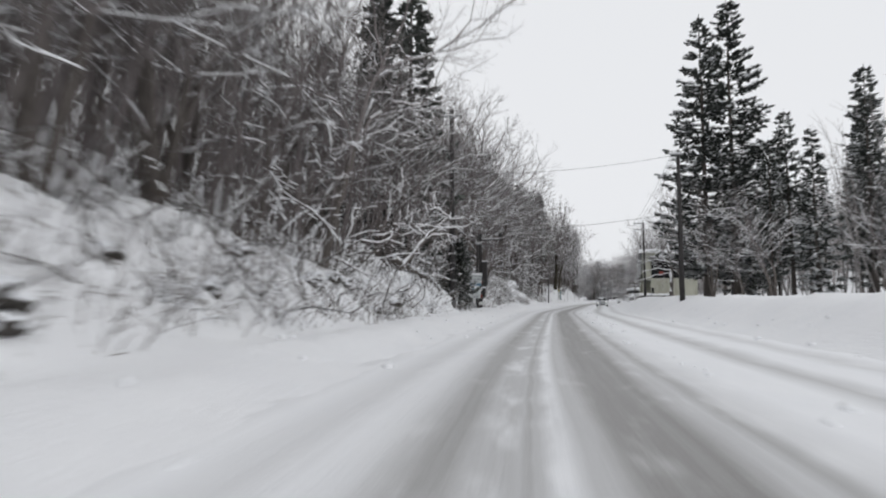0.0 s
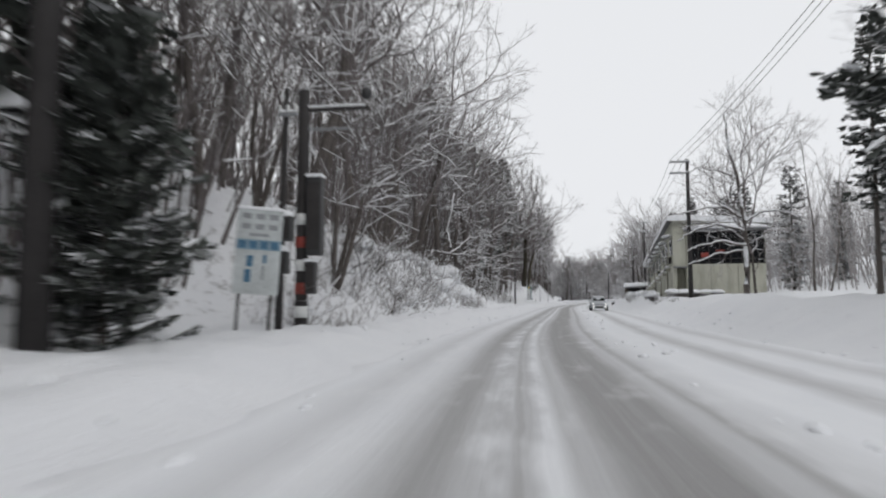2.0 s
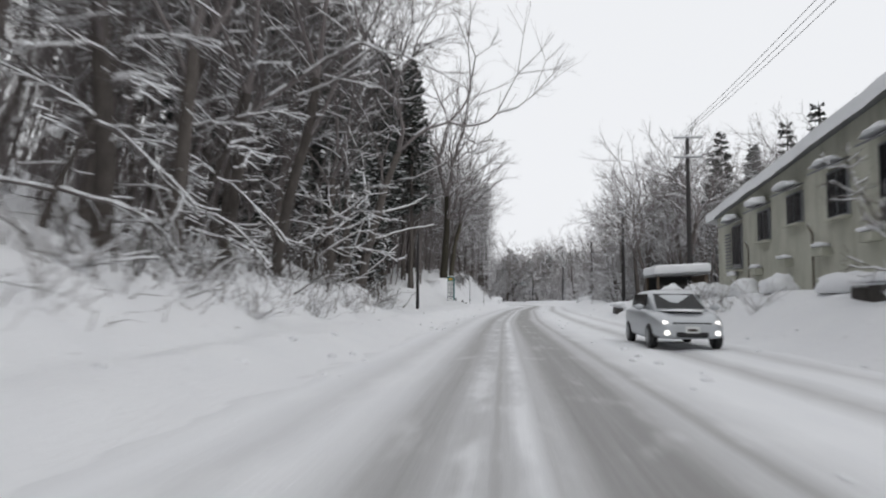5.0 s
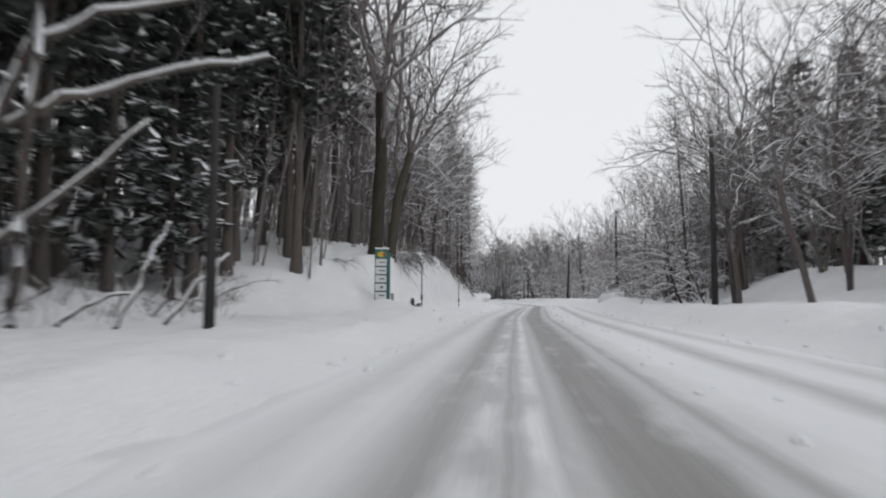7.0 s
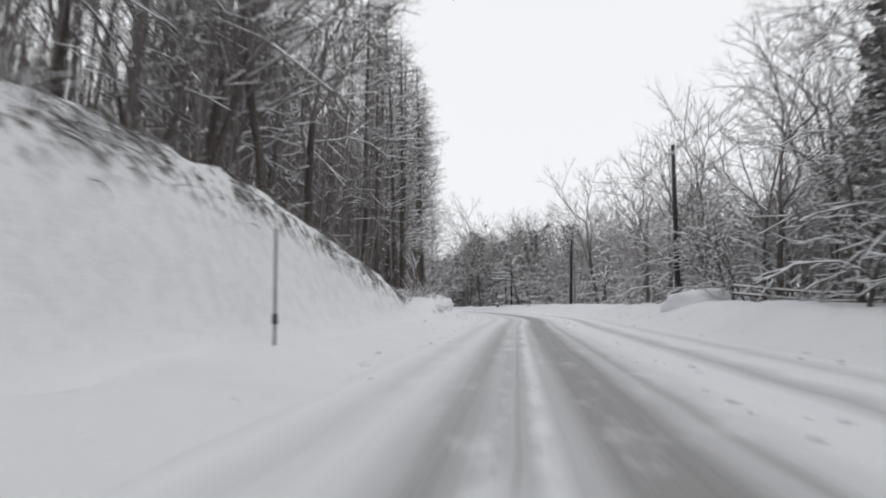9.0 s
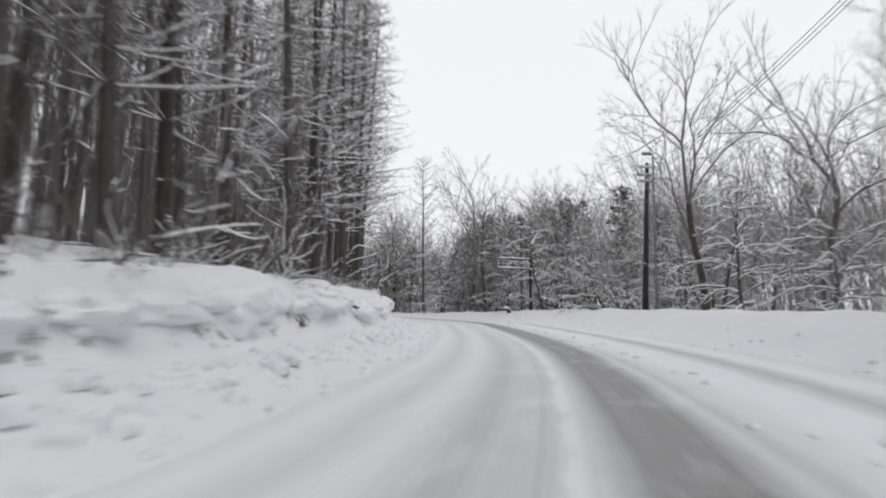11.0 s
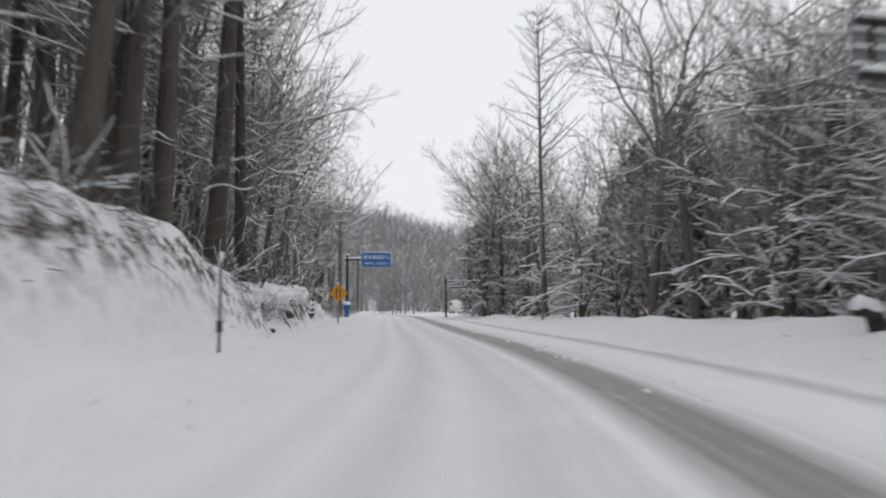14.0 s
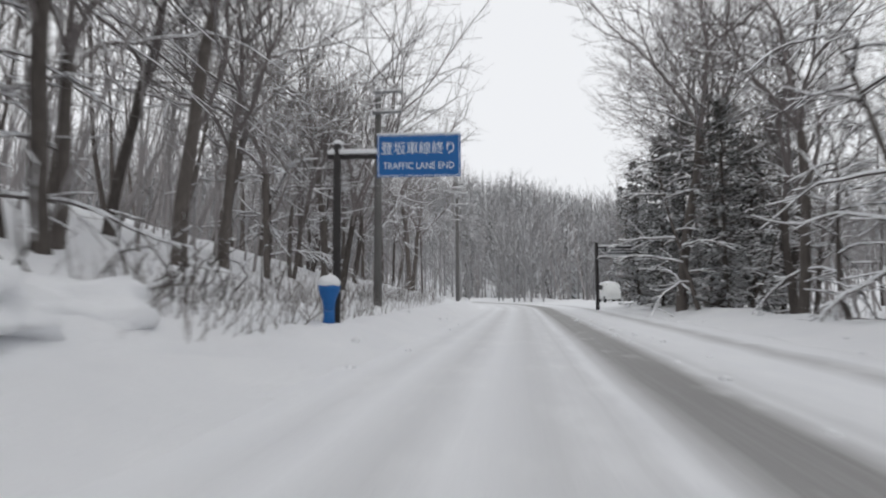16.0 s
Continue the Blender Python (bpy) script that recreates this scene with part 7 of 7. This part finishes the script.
laden_limb("leaning_tree", "bent sapling with snow-laden branches over the cut bank", (50.98, 236.5, 1.9), (
    (((50.4, 236.6, 1.9), (51.0, 236.5, 2.77), (51.57, 236.5, 3.28), (52.26, 236.5, 3.9), (53.3, 236.4, 4.8), (54.1, 236.3, 4.7)), 0.09, 0.02),
    (((51.57, 236.5, 3.28), (52.0, 236.7, 3.3), (53.0, 236.8, 3.94), (54.5, 236.9, 4.45)), 0.05, 0.015),
    (((52.0, 236.5, 2.4), (52.9, 236.4, 3.04), (53.45, 236.3, 3.4), (54.4, 236.2, 3.7)), 0.05, 0.015)))
laden_limb("leaning_tree", "crooked roadside tree with long snow-laden limbs", (10.2, 90.6, 3.0), (
    (((10.2, 90.7, 1.6), (10.4, 90.5, 3.4), (10.55, 90.3, 4.71), (10.3, 90.6, 6.5), (10.9, 91.0, 9.5)), 0.15, 0.05),
    (((10.55, 90.3, 4.71), (9.65, 90.11, 4.81), (8.68, 89.84, 4.9)), 0.07, 0.035),
    (((10.55, 90.3, 4.75), (11.27, 90.43, 5.27), (11.87, 90.51, 5.91), (12.86, 90.59, 5.98), (13.59, 90.61, 5.6)), 0.075, 0.02),
    (((10.55, 90.3, 4.65), (11.63, 90.48, 4.6), (12.61, 90.57, 4.66)), 0.05, 0.015)))


def lip_fringe():
    """Grass, roots and bent twigs that hang over the lips of the cut snow walls."""
    rng = np.random.RandomState(17)
    segs = []
    for s0, s1, n, long in ((154, 161, 300, 1.1), (160, 191, 1700, 0.6), (241, 263, 800, 0.6), (264, 281, 500, 0.6)):
        for _ in range(n):
            s = rng.uniform(s0, s1)
            if vnoise(np.float64(s * 0.9), np.float64(7.3)) < 0.08:
                continue
            foot, h, lean = (float(q) for q in bank_line(np.float64(s)))
            u = -(foot + h * lean) + rng.normal(0.0, 0.16)
            p = np.array(ground_at(s, u)) - (0, 0, 0.04)
            dx, dy = (float(q) for q in way_dir(s))
            out, along, ln = rng.uniform(0.3, 1.0), rng.normal(0, 0.5), long * rng.uniform(0.3, 1.2) * (1 + 0.9 * max(0.0, float(vnoise(np.float64(s * 0.31), np.float64(2.2)))))
            d = np.array((dy * out + dx * along, -dx * out + dy * along, rng.uniform(0.0, 0.7)))
            pts, _ = wander(rng, p, d / np.linalg.norm(d), ln, 3, 0.2, -0.55)
            for q in range(3):
                segs.append((pts[q], pts[q + 1], 0.013 - 0.003 * q, 0.01 - 0.003 * q))
    p0, p1, a, b = (np.array(q) for q in zip(*segs))
    t = thing("hanging_roots", "brown grass and roots hanging over the snow wall's lip", "hanging roots", (0, 0, 0), 0, "", "stuff")
    part("strands", quad_mesh("strands", *prisms(p0, p1, a, b, 3, False, True), M_SHRUB), None, t)


lip_fringe()


def grass_tuft(s0, wide, label):
    """A tuft of dry grass hanging down a snow wall."""
    rng = np.random.RandomState(int(s0))
    segs = []
    for _ in range(220):
        s = rng.normal(s0, wide)
        foot, h, lean = (float(q) for q in bank_line(np.float64(s)))
        p = np.array(ground_at(s, -(foot + h * lean) + rng.uniform(-0.05, 0.35))) + (0, 0, 0.02)
        dx, dy = (float(q) for q in way_dir(s))
        d = np.array((dy * 0.6 + rng.normal(0, 0.25), -dx * 0.6 + rng.normal(0, 0.25), 0.35))
        pts, _ = wander(rng, p, d / np.linalg.norm(d), rng.uniform(0.4, 1.0), 3, 0.12, -0.6)
        segs += [(pts[q], pts[q + 1], 0.012 - 0.003 * q, 0.009 - 0.003 * q) for q in range(3)]
    p0, p1, a, b = (np.array(q) for q in zip(*segs))
    t = thing("grass_tuft", label, "dry grass", ground_at(s0, -6.0))
    at = np.array(t.matrix_basis.translation)
    part("grass", quad_mesh("grass", *prisms(p0 - at, p1 - at, a, b, 3, False, True), M_STRAW), None, t)["kind"] = "stuff"


grass_tuft(247.4, 0.5, "tuft of tan dry grass hanging down the snow wall")

def clods():
    """Small clods of snow thrown to the verges and along the tracks."""
    rng = np.random.RandomState(8)
    verts, quads = [], []
    for nth in range(1100):
        s, u = rng.uniform(0, 310), rng.choice([rng.uniform(-4.6, -2.2), rng.uniform(2.3, 3.4), rng.uniform(6.0, 8.0)])
        if nth >= 760:
            s, u = rng.uniform(200, 240), -3.6 + rng.normal(0, 0.45)
        x, y, z = ground_at(s, u)
        z = max(z, 0.0 if -3.1 < u < 7.0 else -9)
        r = rng.uniform(0.03, 0.11) * (1.4 if nth >= 760 else 1)
        k = len(verts)
        for ring, (h, w) in enumerate(((-0.4, 0.9), (0.3, 1.0), (0.75, 0.45))):
            for j in range(6):
                a = j * math.pi / 3 + rng.uniform(-0.3, 0.3)
                verts.append((x + math.cos(a) * r * w * rng.uniform(0.75, 1.2), y + math.sin(a) * r * w * rng.uniform(0.75, 1.2), z + r * h * rng.uniform(0.8, 1.2)))
            if ring:
                quads += [(k + 6 * ring - 6 + j, k + 6 * ring - 6 + (j + 1) % 6, k + 6 * ring + (j + 1) % 6, k + 6 * ring + j) for j in range(6)]
        quads += [(k + 12, k + 13, k + 14, k + 15), (k + 12, k + 15, k + 16, k + 17)]
    t = thing("snow_clods", "small clods of packed snow strewn along the road edges", "snow clods", (0, 0, 0), 0, "", "stuff")
    part("clods", quad_mesh("clods", verts, quads, M_SNOW, True), None, t)["kind"] = "stuff"


clods()

for t in PATTERNS:
    for o in (*t.children_recursive, t):
        bpy.data.objects.remove(o)
